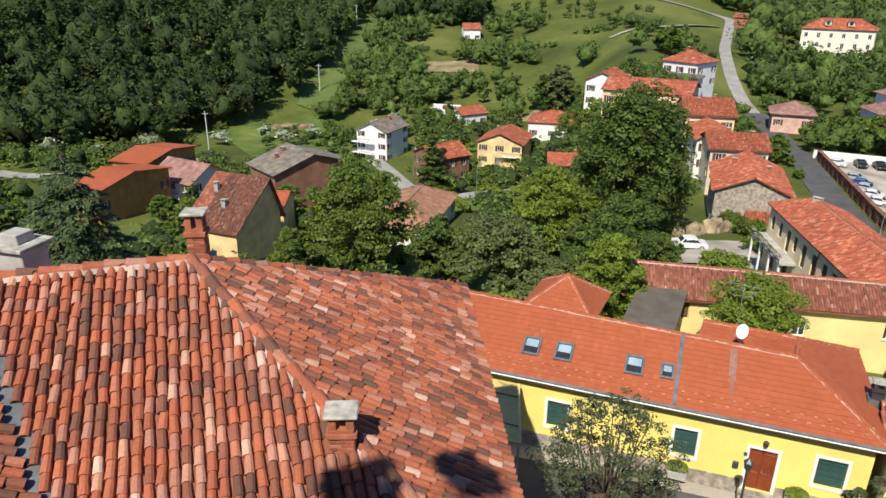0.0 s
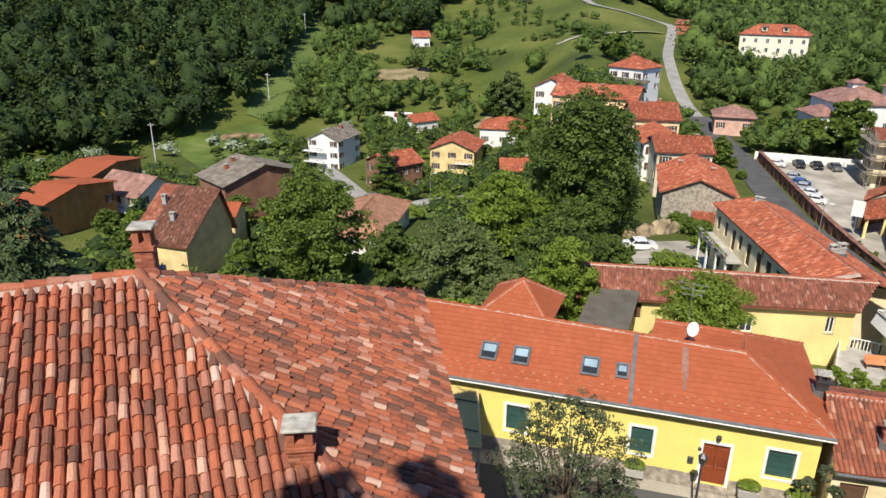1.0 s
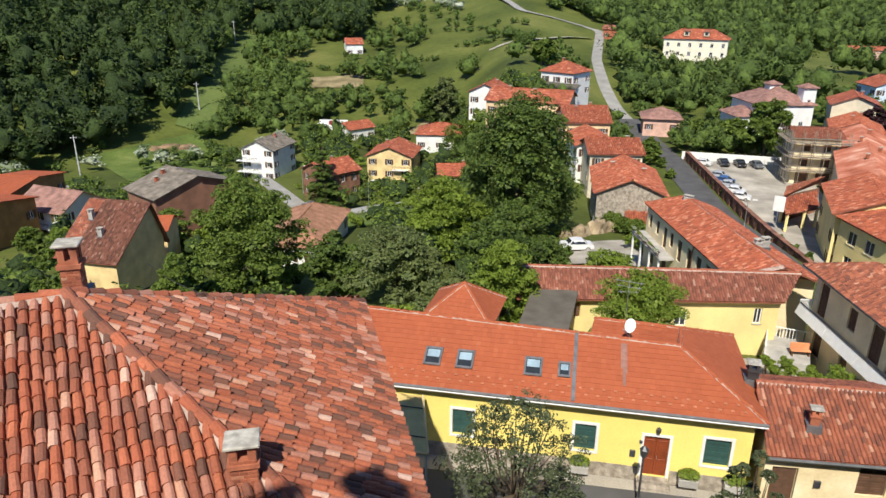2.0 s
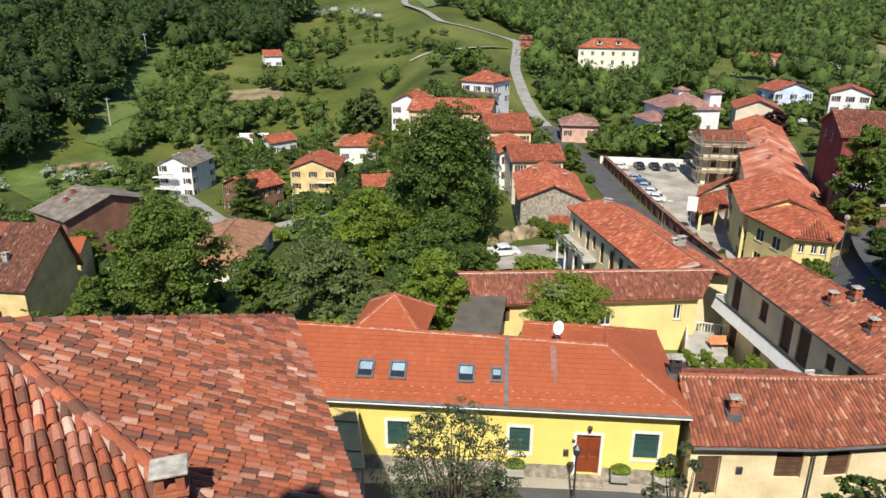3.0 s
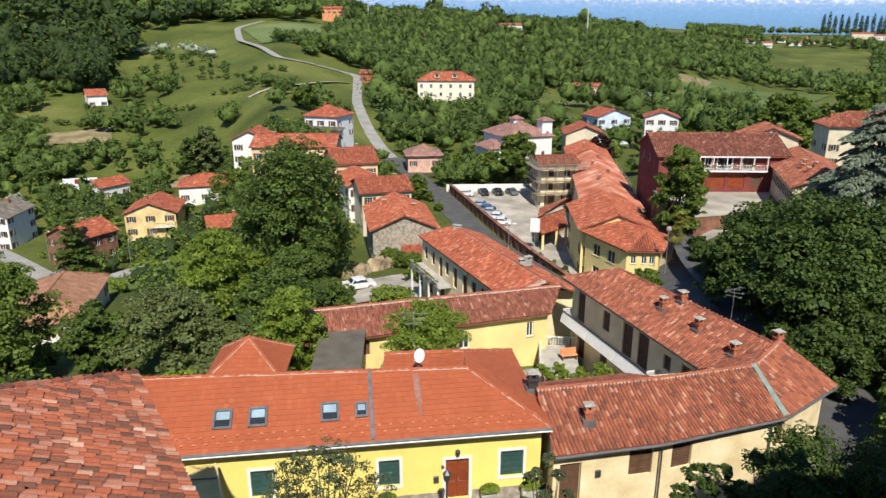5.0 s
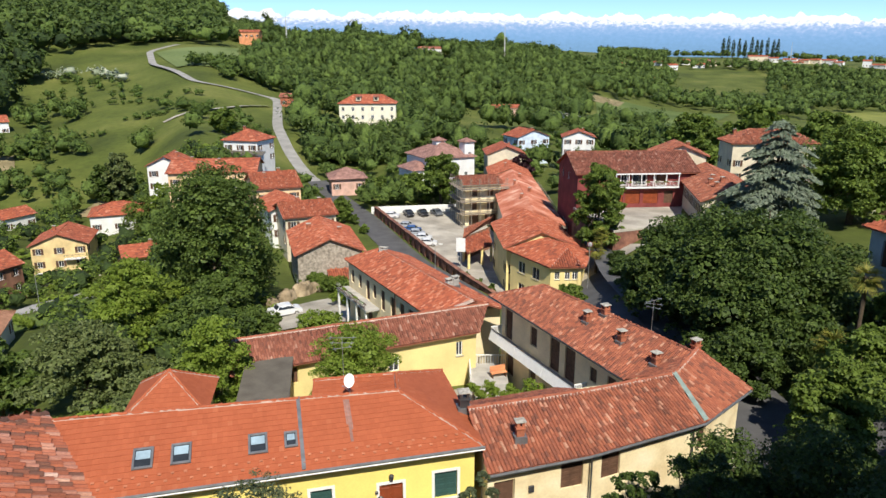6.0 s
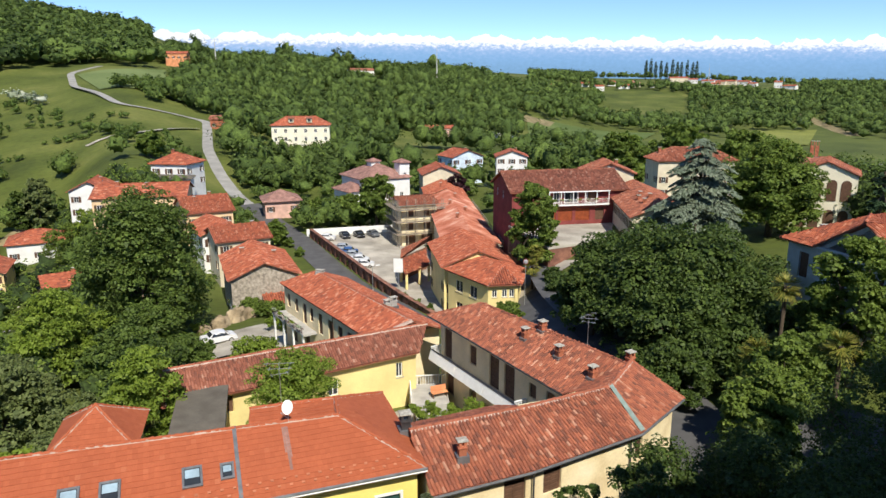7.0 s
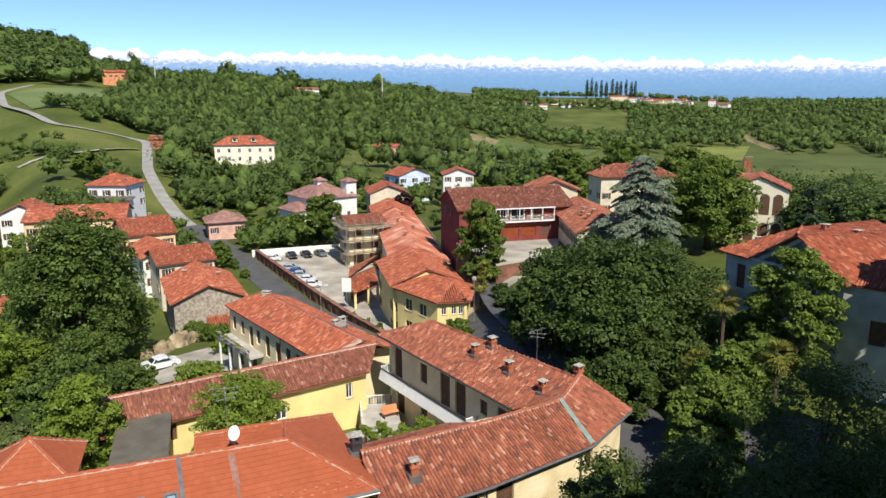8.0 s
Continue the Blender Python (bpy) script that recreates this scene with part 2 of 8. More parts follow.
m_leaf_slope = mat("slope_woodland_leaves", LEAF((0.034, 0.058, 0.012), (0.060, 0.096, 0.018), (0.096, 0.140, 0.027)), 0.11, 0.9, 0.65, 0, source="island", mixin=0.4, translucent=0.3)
# darker copy for the hillside turned from the sun: its shade in the colour
m_leaf_hill = mat("shaded_hillside_leaves", LEAF((0.022, 0.040, 0.008), (0.040, 0.068, 0.013), (0.068, 0.105, 0.020)), 0.11, 0.9, 0.65, 0, source="island", mixin=0.4, translucent=0.3)

# ---- building helpers ----
def mesh_of(name, verts, faces, material):
    me = bpy.data.meshes.new(name)
    me.from_pydata([tuple(v) for v in verts], [], [tuple(f) for f in faces])
    me.materials.append(material)
    me.update()
    return me


def soup(name, verts, size, material):
    """A mesh of separate polygons with the same number of corners, from an array of their corners."""
    verts = np.asarray(verts, dtype=np.float32).reshape(-1, 3)
    count = len(verts) // size
    me = bpy.data.meshes.new(name)
    me.vertices.add(len(verts))
    me.vertices.foreach_set("co", verts.ravel())
    me.loops.add(len(verts))
    me.loops.foreach_set("vertex_index", np.arange(len(verts), dtype=np.int32))
    me.polygons.add(count)
    me.polygons.foreach_set("loop_start", np.arange(count, dtype=np.int32) * size)
    me.materials.append(material)
    me.update(calc_edges=True)
    return me


def thing(name, x, y, z, yaw=0, label="", category="", group="", kind=""):
    ob = new(name)
    ob.matrix_basis = pose(x, y, z, 0, 0, yaw)
    ob.empty_display_size = 0.2
    return tagged(ob, label, category, group, kind)


def part(name, me, parent, m=None, label="", kind=""):
    """One mesh under a thing or under a part, in its parent's coordinates."""
    ob = new(name, me)
    ob.parent = parent
    if m is not None:
        ob.matrix_basis = m
    return tagged(ob, label, kind=kind)


def solo(name, me, label, category, kind="", group="", m=None):
    ob = new(name, me)
    if m is not None:
        ob.matrix_basis = m
    return tagged(ob, label, category, group, kind)


def box_data(boxes):
    """Corners and faces of boxes given as (x0, y0, z0, x1, y1, z1)."""
    v, f = [], []
    for x0, y0, z0, x1, y1, z1 in boxes:
        i = len(v)
        v += [(x0, y0, z0), (x1, y0, z0), (x1, y1, z0), (x0, y1, z0), (x0, y0, z1), (x1, y0, z1), (x1, y1, z1), (x0, y1, z1)]
        f += [(i, i + 3, i + 2, i + 1), (i + 4, i + 5, i + 6, i + 7), (i, i + 1, i + 5, i + 4), (i + 1, i + 2, i + 6, i + 5),
              (i + 2, i + 3, i + 7, i + 6), (i + 3, i, i + 4, i + 7)]
    return v, f


def bevelled(name, boxes, material, width=0.02):
    v, f = box_data(boxes)
    bm = bmesh.new()
    vs = [bm.verts.new(p) for p in v]
    for q in f:
        bm.faces.new([vs[i] for i in q])
    bmesh.ops.bevel(bm, geom=list(bm.edges), offset=width, segments=1, affect="EDGES")
    me = bpy.data.meshes.new(name)
    bm.to_mesh(me)
    bm.free()
    me.materials.append(material)
    return me


def boxes_mesh(name, boxes, material):
    return mesh_of(name, *box_data(boxes), material)


def rods(name, lines, radius, material, sides=6):
    """Round bars along the given pairs of points, as one mesh."""
    v, f = [], []
    for a, b in lines:
        a, b = Vector(a), Vector(b)
        d = (b - a).normalized()
        s = d.orthogonal().normalized()
        t = d.cross(s)
        i = len(v)
        for p in (a, b):
            for k in range(sides):
                w = 2 * math.pi * k / sides
                v.append(p + radius * (math.cos(w) * s + math.sin(w) * t))
        f += [(i + k, i + (k + 1) % sides, i + sides + (k + 1) % sides, i + sides + k) for k in range(sides)]
        f += [tuple(i + k for k in reversed(range(sides))), tuple(i + sides + k for k in range(sides))]
    return mesh_of(name, v, f, material)


def lathe(name, rings, material, sides=12):
    """A turned body from (radius, height) rings."""
    v, f = [], []
    for r, z in rings:
        v += [(r * math.cos(2 * math.pi * k / sides), r * math.sin(2 * math.pi * k / sides), z) for k in range(sides)]
    for j in range(len(rings) - 1):
        f += [(j * sides + k, j * sides + (k + 1) % sides, (j + 1) * sides + (k + 1) % sides, (j + 1) * sides + k) for k in range(sides)]
    f.append(tuple(range((len(rings) - 1) * sides, len(rings) * sides)))
    return mesh_of(name, v, f, material)


def slab(name, pts, thick, material):
    """A sheet with thickness below the given corners (anticlockwise from above)."""
    n = len(pts)
    low = [(x, y, z - thick) for x, y, z in pts]
    f = [tuple(range(n)), tuple(range(2 * n - 1, n - 1, -1))] + [(i, i + n, (i + 1) % n + n, (i + 1) % n) for i in range(n)]
    return mesh_of(name, list(pts) + low, f, material)


PIECES = {}


def piece(key, make):
    """A mesh that alike pieces share."""
    if key not in PIECES:
        PIECES[key] = make()
    return PIECES[key]


# ---- roof tiles ----
def coppo(pitch, expo, rise=0.55, seg=5, lip=True):
    """A half-round cover tile: quads of corners, x across, y down the slope, z out of it."""
    q = []
    wide, narrow, length = pitch * 0.465, pitch * 0.385, expo * 1.14
    arc = lambda r, y, z0: [(r * math.cos(math.pi * k / seg), y, z0 + rise * 2.0 * r * math.sin(math.pi * k / seg)) for k in range(seg + 1)]
    up, low, inner = arc(narrow, -0.5 * length, 0.005), arc(wide, 0.5 * length, 0.028), arc(wide * 0.80, 0.5 * length, 0.016)
    for k in range(seg):
        q.append((up[k], low[k], low[k + 1], up[k + 1]))
        if lip:
            q.append((low[k], inner[k], inner[k + 1], low[k + 1]))
    return np.array(q)


def flat_tile(pitch, expo):
    w, l, t = pitch * 0.485, expo * 0.56, 0.028
    a, b, c, d = (-w, -l, 0.004), (-w, l, t), (w, l, t), (w, -l, 0.004)
    e, g = (-w, l, 0), (w, l, 0)
    return np.array([(a, b, c, d), (b, e, g, c)])


def inside(poly, x, y):
    ok = np.zeros(x.shape, bool)
    n = len(poly)
    for i in range(n):
        (x0, y0), (x1, y1) = poly[i], poly[(i + 1) % n]
        cross = ((y0 > y) != (y1 > y)) & (x < (x1 - x0) * (y - y0) / (y1 - y0 + 1e-12) + x0)
        ok ^= cross
    return ok


def tile_cells(pts, pitch, expo, down=None, wild=1.0, seed=1):
    """Places of tiles over a flat roof plane: origin, across, down and out of each cell."""
    rng = np.random.default_rng(seed)
    p = [Vector(q) for q in pts]
    n = Vector((0, 0, 0))
    for i in range(len(p)):
        n += (p[i] - p[0]).cross(p[(i + 1) % len(p)] - p[0])
    n.normalize()
    if n.z < 0:
        n.negate()
    d = Vector(down) if down else Vector((0, 0, -1)) - n * n.dot(Vector((0, 0, -1)))
    d = (d - n * n.dot(d)).normalized()
    a = d.cross(n)
    o = sum(p, Vector()) / len(p)
    flat = [((q - o).dot(a), (q - o).dot(d)) for q in p]
    xs, ys = [q[0] for q in flat], [q[1] for q in flat]
    ci = np.arange(min(xs) + pitch / 2, max(xs), pitch)
    ri = np.arange(max(ys) - 0.46 * expo, min(ys) - expo, -expo)[::-1]
    gx, gy = np.meshgrid(ci, ri, indexing="ij")
    sway = rng.uniform(-0.5, 0.5, (len(ci), 1)) * expo * 0.62 * wild
    gy = gy + sway * np.clip((max(ys) - gy) / (2.5 * expo) - 0.15, 0, 1)
    gx = gx + rng.normal(0, 0.010, gx.shape) * wild
    gy = gy + rng.normal(0, 0.014, gy.shape) * wild
    keep = inside(flat, gx, gy)
    x, y = gx[keep], gy[keep]
    A, D, N = np.array(a), np.array(d), np.array(n)
    place = np.array(o) + x[:, None] * A + y[:, None] * D + rng.uniform(0, 0.012, len(x))[:, None] * wild * N
    turn = rng.normal(0, 0.035, len(x)) * wild
    across = np.cos(turn)[:, None] * A + np.sin(turn)[:, None] * D
    along = -np.sin(turn)[:, None] * A + np.cos(turn)[:, None] * D
    return place, across, along, N


def tile_soup(name, cells, quads, material):
    """One mesh of joined tiles; each tile's quads share corners, so that it is one island."""
    place, across, along, N = cells
    flat = quads.reshape(-1, 3)
    uniq, inv = np.unique(np.round(flat, 6), axis=0, return_inverse=True)
    inv = inv.reshape(-1)
    k, nv, nq = len(place), len(uniq), len(quads)
    co = place[:, None] + uniq[None, :, 0:1] * across[:, None] + uniq[None, :, 1:2] * along[:, None] + uniq[None, :, 2:3] * N
    idx = (np.arange(k)[:, None] * nv + inv[None, :]).astype(np.int32)
    me = bpy.data.meshes.new(name)
    me.vertices.add(k * nv)
    me.vertices.foreach_set("co", co.astype(np.float32).ravel())
    me.loops.add(k * nq * 4)
    me.loops.foreach_set("vertex_index", idx.ravel())
    me.polygons.add(k * nq)
    me.polygons.foreach_set("loop_start", np.arange(k * nq, dtype=np.int32) * 4)
    me.polygons.foreach_set("use_smooth", np.zeros(k * nq, bool))
    me.materials.append(material)
    me.update(calc_edges=True)
    return me


TileKind = namedtuple("TileKind", "quads pitch expo material bed wild")
OLD = TileKind(coppo(0.205, 0.34), 0.205, 0.34, m_tile_old, m_bed, 1.0)
MID = TileKind(coppo(0.20, 0.33, rise=0.46, seg=4, lip=False), 0.20, 0.33, m_tile_mid, m_bed, 1.0)
SHADED = TileKind(coppo(0.24, 0.40, rise=0.46, seg=3, lip=False), 0.24, 0.40, m_tile_shaded, m_bed, 1.0)
FARMID = TileKind(coppo(0.34, 0.5, seg=3, lip=False), 0.34, 0.5, m_tile_mid, m_bed, 1.0)
AGEDFAR = TileKind(coppo(0.34, 0.5, seg=3, lip=False), 0.34, 0.5, m_tile_worn, m_bed, 1.0)
WORN = TileKind(coppo(0.20, 0.33, rise=0.46, seg=4, lip=False), 0.20, 0.33, m_tile_worn, m_bed, 1.0)
REDFINE = TileKind(coppo(0.22, 0.38, rise=0.46, seg=3, lip=False), 0.22, 0.38, m_tile_red, m_bed, 1.0)
RED = TileKind(coppo(0.34, 0.5, seg=3, lip=False), 0.34, 0.5, m_tile_red, m_bed, 0.9)
PATCHED = TileKind(coppo(0.34, 0.5, seg=3, lip=False), 0.34, 0.5, m_tile_patched, m_bed, 1.0)
WIDE = TileKind(flat_tile(0.55, 0.5), 0.55, 0.5, m_tile_red, m_bed, 0.4)
FLAT = TileKind(flat_tile(0.23, 0.30), 0.23, 0.30, m_tile_flat, m_bed_orange, 0.12)
BROWN = TileKind(flat_tile(0.55, 0.5), 0.55, 0.5, m_roof_brown, m_roof_brown, 0.3)
TAN = TileKind(flat_tile(0.55, 0.5), 0.55, 0.5, m_roof_tan, m_roof_tan, 0.3)
PINK = TileKind(flat_tile(0.55, 0.5), 0.55, 0.5, m_roof_pink, m_roof_pink, 0.3)
ORANGE = TileKind(flat_tile(0.55, 0.5), 0.55, 0.5, m_tile_flat, m_bed_orange, 0.3)
GREY = TileKind(flat_tile(0.55, 0.5), 0.55, 0.5, m_roof_grey, m_roof_grey, 0.3)


SINGLES = []


def roof_plane(parent, pts, tiles, down=None, seed=1, thick=0.14, near=None):
    """A tiled roof slope under a thing: a bed with thickness, and the tiles on it."""
    p = [Vector(q) for q in pts]
    if len(p) == 4:
        n = (p[1] - p[0]).cross(p[3] - p[0]).normalized()
        if abs((p[2] - p[0]).dot(n)) > 0.06:
            roof_plane(parent, [pts[0], pts[1], pts[2]], tiles, down, seed, thick)
            return roof_plane(parent, [pts[0], pts[2], pts[3]], tiles, down, seed + 50, thick)
    bed = part("roof", slab("roof", pts, thick, tiles.bed), parent)
    cells = tile_cells(pts, tiles.pitch, tiles.expo, down, tiles.wild, seed)
    if near:
        d = np.hypot(cells[0][:, 0] - near[0], cells[0][:, 1] - near[1])
        order = np.argsort(d)
        one, rest = order[:near[2]], np.sort(order[near[2]:])
        SINGLES.append((bed, tiles, [c[one] for c in cells[:3]], cells[3]))
        cells = (cells[0][rest], cells[1][rest], cells[2][rest], cells[3])
    part("roof_tiles", tile_soup("roof_tiles", cells, tiles.quads, tiles.material), bed, kind="stuff")
    return bed


def cap_mesh(radius, step, material):
    """One half-round ridge tile along x, slightly wider at its lower end."""
    v, f = [], []
    for x, k, lift in ((-0.58, 0.86, 0.0), (0.58, 1.0, 0.03)):
        for s in range(7):
            w = math.pi * s / 6
            v.append((x * step, radius * k * math.cos(w), radius * k * math.sin(w) + lift - 0.02))
    f = [(s, s + 1, 8 + s, 7 + s) for s in range(6)] + [tuple(7 + s for s in range(7))]
    return mesh_of("ridge_tile", v, f, material)


def ridge_caps(parent, a, b, radius=0.13, step=0.38, material=None, seed=3, mortar=True):
    """A line of overlapping half-round ridge tiles; those bedded in mortar are single pieces."""
    rng = random.Random(seed)
    a, b = Vector(a), Vector(b)
    d = (b - a).normalized()
    side = Vector((0, 0, 1)).cross(d).normalized()
    up = d.cross(side)
    n = max(1, int((b - a).length / step))
    if mortar:
        tint = {m_tile_old: m_tile_piece}.get(material or m_tile_old, material)
        me = piece(("cap", radius, step, tint.name), lambda: cap_mesh(radius, step, tint))
        turn = Matrix((d, side, up)).transposed().to_4x4()
        for i in range(n):
            part("ridge_tile", me, parent, Matrix.Translation(a + (b - a) * ((i + 0.5) / n)) @ turn @ pose(0, rng.uniform(-0.012, 0.012), rng.uniform(-0.008, 0.012), 0, 0, rng.uniform(-3, 3)))
        w = radius * (1.5 if radius > 0.12 else 1.15)
        v = []
        for s in (-1, 1):
            v += [a + side * (s * w) - up * 0.05, b + side * (s * w) - up * 0.05, b + side * (s * w * 0.6) + up * 0.045, a + side * (s * w * 0.6) + up * 0.045]
        part("mortar", mesh_of("mortar", v, [(0, 1, 2, 3), (4, 5, 6, 7)], m_mortar), parent)
        return
    v, f = [], []
    for i in range(n):
        c = a + (b - a) * ((i + 0.5) / n)
        i0, r = len(v), radius * rng.uniform(0.93, 1.07)
        for y, k, lift in ((-0.58, 0.86, 0.0), (0.58, 1.0, 0.03)):
            for s in range(7):
                w = math.pi * s / 6
                v.append(c + d * (y * step) + side * (r * k * math.cos(w)) + up * (r * k * math.sin(w) + lift - 0.02))
        f += [(i0 + s, i0 + s + 1, i0 + 8 + s, i0 + 7 + s) for s in range(6)]
        f.append(tuple(i0 + 7 + s for s in range(7)))
    part("ridge_cap", mesh_of("ridge_cap", v, f, material or m_tile_old), parent, kind="stuff")


# ---- walls with openings ----
def wall_quads(v, f, p0, p1, z0, z1, openings, depth=0.18, top=None):
    """Adds a wall face from p0 to p1 (seen from outside: left to right) with recessed openings (u0, v0, u1, v1); top: an apex (u, z) of a gable."""
    p0, p1 = Vector((*p0, 0)), Vector((*p1, 0))
    length = (p1 - p0).length
    d = (p1 - p0) / length
    back = Vector((-d.y, d.x, 0))
    P = lambda u, z, k=0.0: p0 + d * u + back * k + Vector((0, 0, z))
    us = sorted({0.0, length, *[o[0] for o in openings], *[o[2] for o in openings]})
    zs = sorted({z0, z1, *[o[1] for o in openings], *[o[3] for o in openings]})
    def quad(*q):
        i = len(v)
        v.extend(q)
        f.append(tuple(range(i, i + len(q))))
    for i in range(len(us) - 1):
        for j in range(len(zs) - 1):
            cu, cz = (us[i] + us[i + 1]) / 2, (zs[j] + zs[j + 1]) / 2
            if not any(o[0] < cu < o[2] and o[1] < cz < o[3] for o in openings):
                quad(P(us[i], zs[j]), P(us[i + 1], zs[j]), P(us[i + 1], zs[j + 1]), P(us[i], zs[j + 1]))
    for a, b, c, e in openings:
        quad(P(a, b), P(c, b), P(c, b, depth), P(a, b, depth))
        quad(P(a, e, depth), P(c, e, depth), P(c, e), P(a, e))
        quad(P(a, b, depth), P(a, e, depth), P(a, e), P(a, b))
        quad(P(c, b), P(c, e), P(c, e, depth), P(c, b, depth))
        quad(P(a, b, depth), P(c, b, depth), P(c, e, depth), P(a, e, depth))
    if top:
        quad(P(0, z1), P(length, z1), P(*top))


def frame_mesh(w, h, bar, depth, material, cross=True):
    b = [(-w / 2, -depth, 0, -w / 2 + bar, 0, h), (w / 2 - bar, -depth, 0, w / 2, 0, h), (-w / 2 + bar, -depth, 0, w / 2 - bar, 0, bar), (-w / 2 + bar, -depth, h - bar, w / 2 - bar, 0, h)]
    if cross:
        b.append((-bar / 2, -depth, bar, bar / 2, 0, h - bar))
    return boxes_mesh("window_frame", b, material)


def shutter_mesh(w, h, material):
    n = max(3, int(h / 0.30))
    b = [(0, -0.045, 0, 0.06, 0, h), (w - 0.06, -0.045, 0, w, 0, h), (0.06, -0.045, 0, w - 0.06, 0, 0.07), (0.06, -0.045, h - 0.07, w - 0.06, 0, h), (0.06, -0.012, 0.07, w - 0.06, -0.004, h - 0.07)]
    s = (h - 0.14) / n
    b += [(0.06, -0.040, 0.07 + i * s + s * 0.2, w - 0.06, -0.012, 0.07 + i * s + s * 0.8) for i in range(n)]
    return boxes_mesh("shutter", b, material)


def add_opening(parent, p, yaw, w, h, style, depth=0.18, trim=None):
    """A window or door in its recess; p is the middle of its sill on the wall's face, yaw the wall's turn."""
    m = pose(*p, 0, 0, yaw)
    if style in ("win", "open"):
        win = part("window", piece(("frame", w, h), lambda: frame_mesh(w - 0.004, h, 0.07, 0.06, m_white)), parent, m @ pose(0, depth - 0.01, 0))
        part("pane", piece(("pane", w, h), lambda: boxes_mesh("pane", [(-w / 2 + 0.07, -0.03, 0.07, w / 2 - 0.07, -0.02, h - 0.07)], m_glass)), win)
        part("sill", piece(("sill", w), lambda: boxes_mesh("sill", [(-w / 2 - 0.08, -0.06 - depth, -0.07, w / 2 + 0.08, -0.02 - depth, 0.0)], m_concrete)), win)
        if style == "open":
            for s in (-1, 1):
                part("shutter", piece(("oshut", w, h), lambda: shutter_mesh(w / 2, h, m_brownwood)), win, pose(s * (w * 0.75 + 0.02) - w / 4, -depth - 0.005, 0))
    elif style in ("shut", "green"):
        wood = m_green if style == "green" else m_brownwood
        win = part("window", piece(("sframe", w, h), lambda: frame_mesh(w - 0.004, h, 0.05, 0.05, wood, False)), parent, m @ pose(0, depth - 0.01, 0))
        for s in (0, 1):
            part("shutter", piece((style, w, h), lambda: shutter_mesh(w / 2 - 0.05, h - 0.1, wood)), win, pose(-w / 2 + 0.05 + s * (w / 2 - 0.05), -0.01, 0.05))
    elif style == "door":
        win = part("door", piece(("door", w, h), lambda: bevelled("door", [(-w / 2 + 0.003, -0.06, 0, -0.004, 0, h - 0.003), (0.004, -0.06, 0, w / 2 - 0.003, 0, h - 0.003)], m_door, 0.012)), parent, m @ pose(0, depth - 0.01, 0))
        for s in (-1, 1):
            for j in (0, 1):
                part("door_panel", piece(("dp", w, h), lambda: bevelled("door_panel", [(-w * 0.17, -0.03, 0, w * 0.17, 0, h * 0.36)], m_door, 0.012)), win, pose(s * w / 4, -0.058, 0.12 + j * h * 0.47))
        part("door_handle", piece("handle", lambda: rods("door_handle", [((0, -0.13, 0.95), (0, -0.13, 1.15)), ((0, -0.05, 1.05), (0, -0.13, 1.05))], 0.015, m_steel)), win, pose(0.08, 0, 0))
    elif style == "garage":
        win = part("door", piece(("garage", w, h), lambda: bevelled("door", [(-w / 2 + 0.01, -0.05, 0, w / 2 - 0.01, 0, h)], m_door, 0.02)), parent, m @ pose(0, depth - 0.01, 0))
    elif style == "hole":
        # dark panel whose colour stands for the unlit inside of an open hole
        win = part("window", piece(("hole", w, h), lambda: boxes_mesh("window", [(-w / 2 + 0.02, -0.02, 0.02, w / 2 - 0.02, -0.004, h - 0.02)], m_brownwood)), parent, m @ pose(0, depth, 0))
    else:
        return None
    if trim:
        t = 0.14
        b = [(-w / 2 - t, -0.03 - depth, -0.02, -w / 2, 0.01 - depth, h + t), (w / 2, -0.03 - depth, -0.02, w / 2 + t, 0.01 - depth, h + t), (-w / 2, -0.03 - depth, h, w / 2, 0.01 - depth, h + t)]
        if style != "door":
            b.append((-w / 2 - t, -0.03 - depth, -t, w / 2 + t, 0.01 - depth, -0.02))
        part("surround", piece(("trim", w, h, style), lambda: boxes_mesh("surround", b, trim)), win)
    return win


def poly_walls(parent, pts, z0, z1, material, windows=(), tops=None, label=""):
    """Walls round a footprint (anticlockwise from above). windows: (edge, u, sill, w, h, style[, trim]); tops: {edge: (u, z)}."""
    v, f = [], []
    n = len(pts)
    for i in range(n):
        p0, p1 = pts[i], pts[(i + 1) % n]
        holes = [(w[1] - w[3] / 2, w[2], w[1] + w[3] / 2, w[2] + w[4]) for w in windows if w[0] == i]
        wall_quads(v, f, p0, p1, z0, z1, holes, top=(tops or {}).get(i))
        d = (Vector(p1) - Vector(p0)).normalized()
        for w in windows:
            if w[0] == i:
                q = Vector(p0) + d * w[1]
                add_opening(parent, (q.x, q.y, w[2]), math.degrees(math.atan2(d.y, d.x)), w[3], w[4], w[5], trim=w[6] if len(w) > 6 else None)
    return part("wall", mesh_of("wall", v, f, material), parent, label=label)


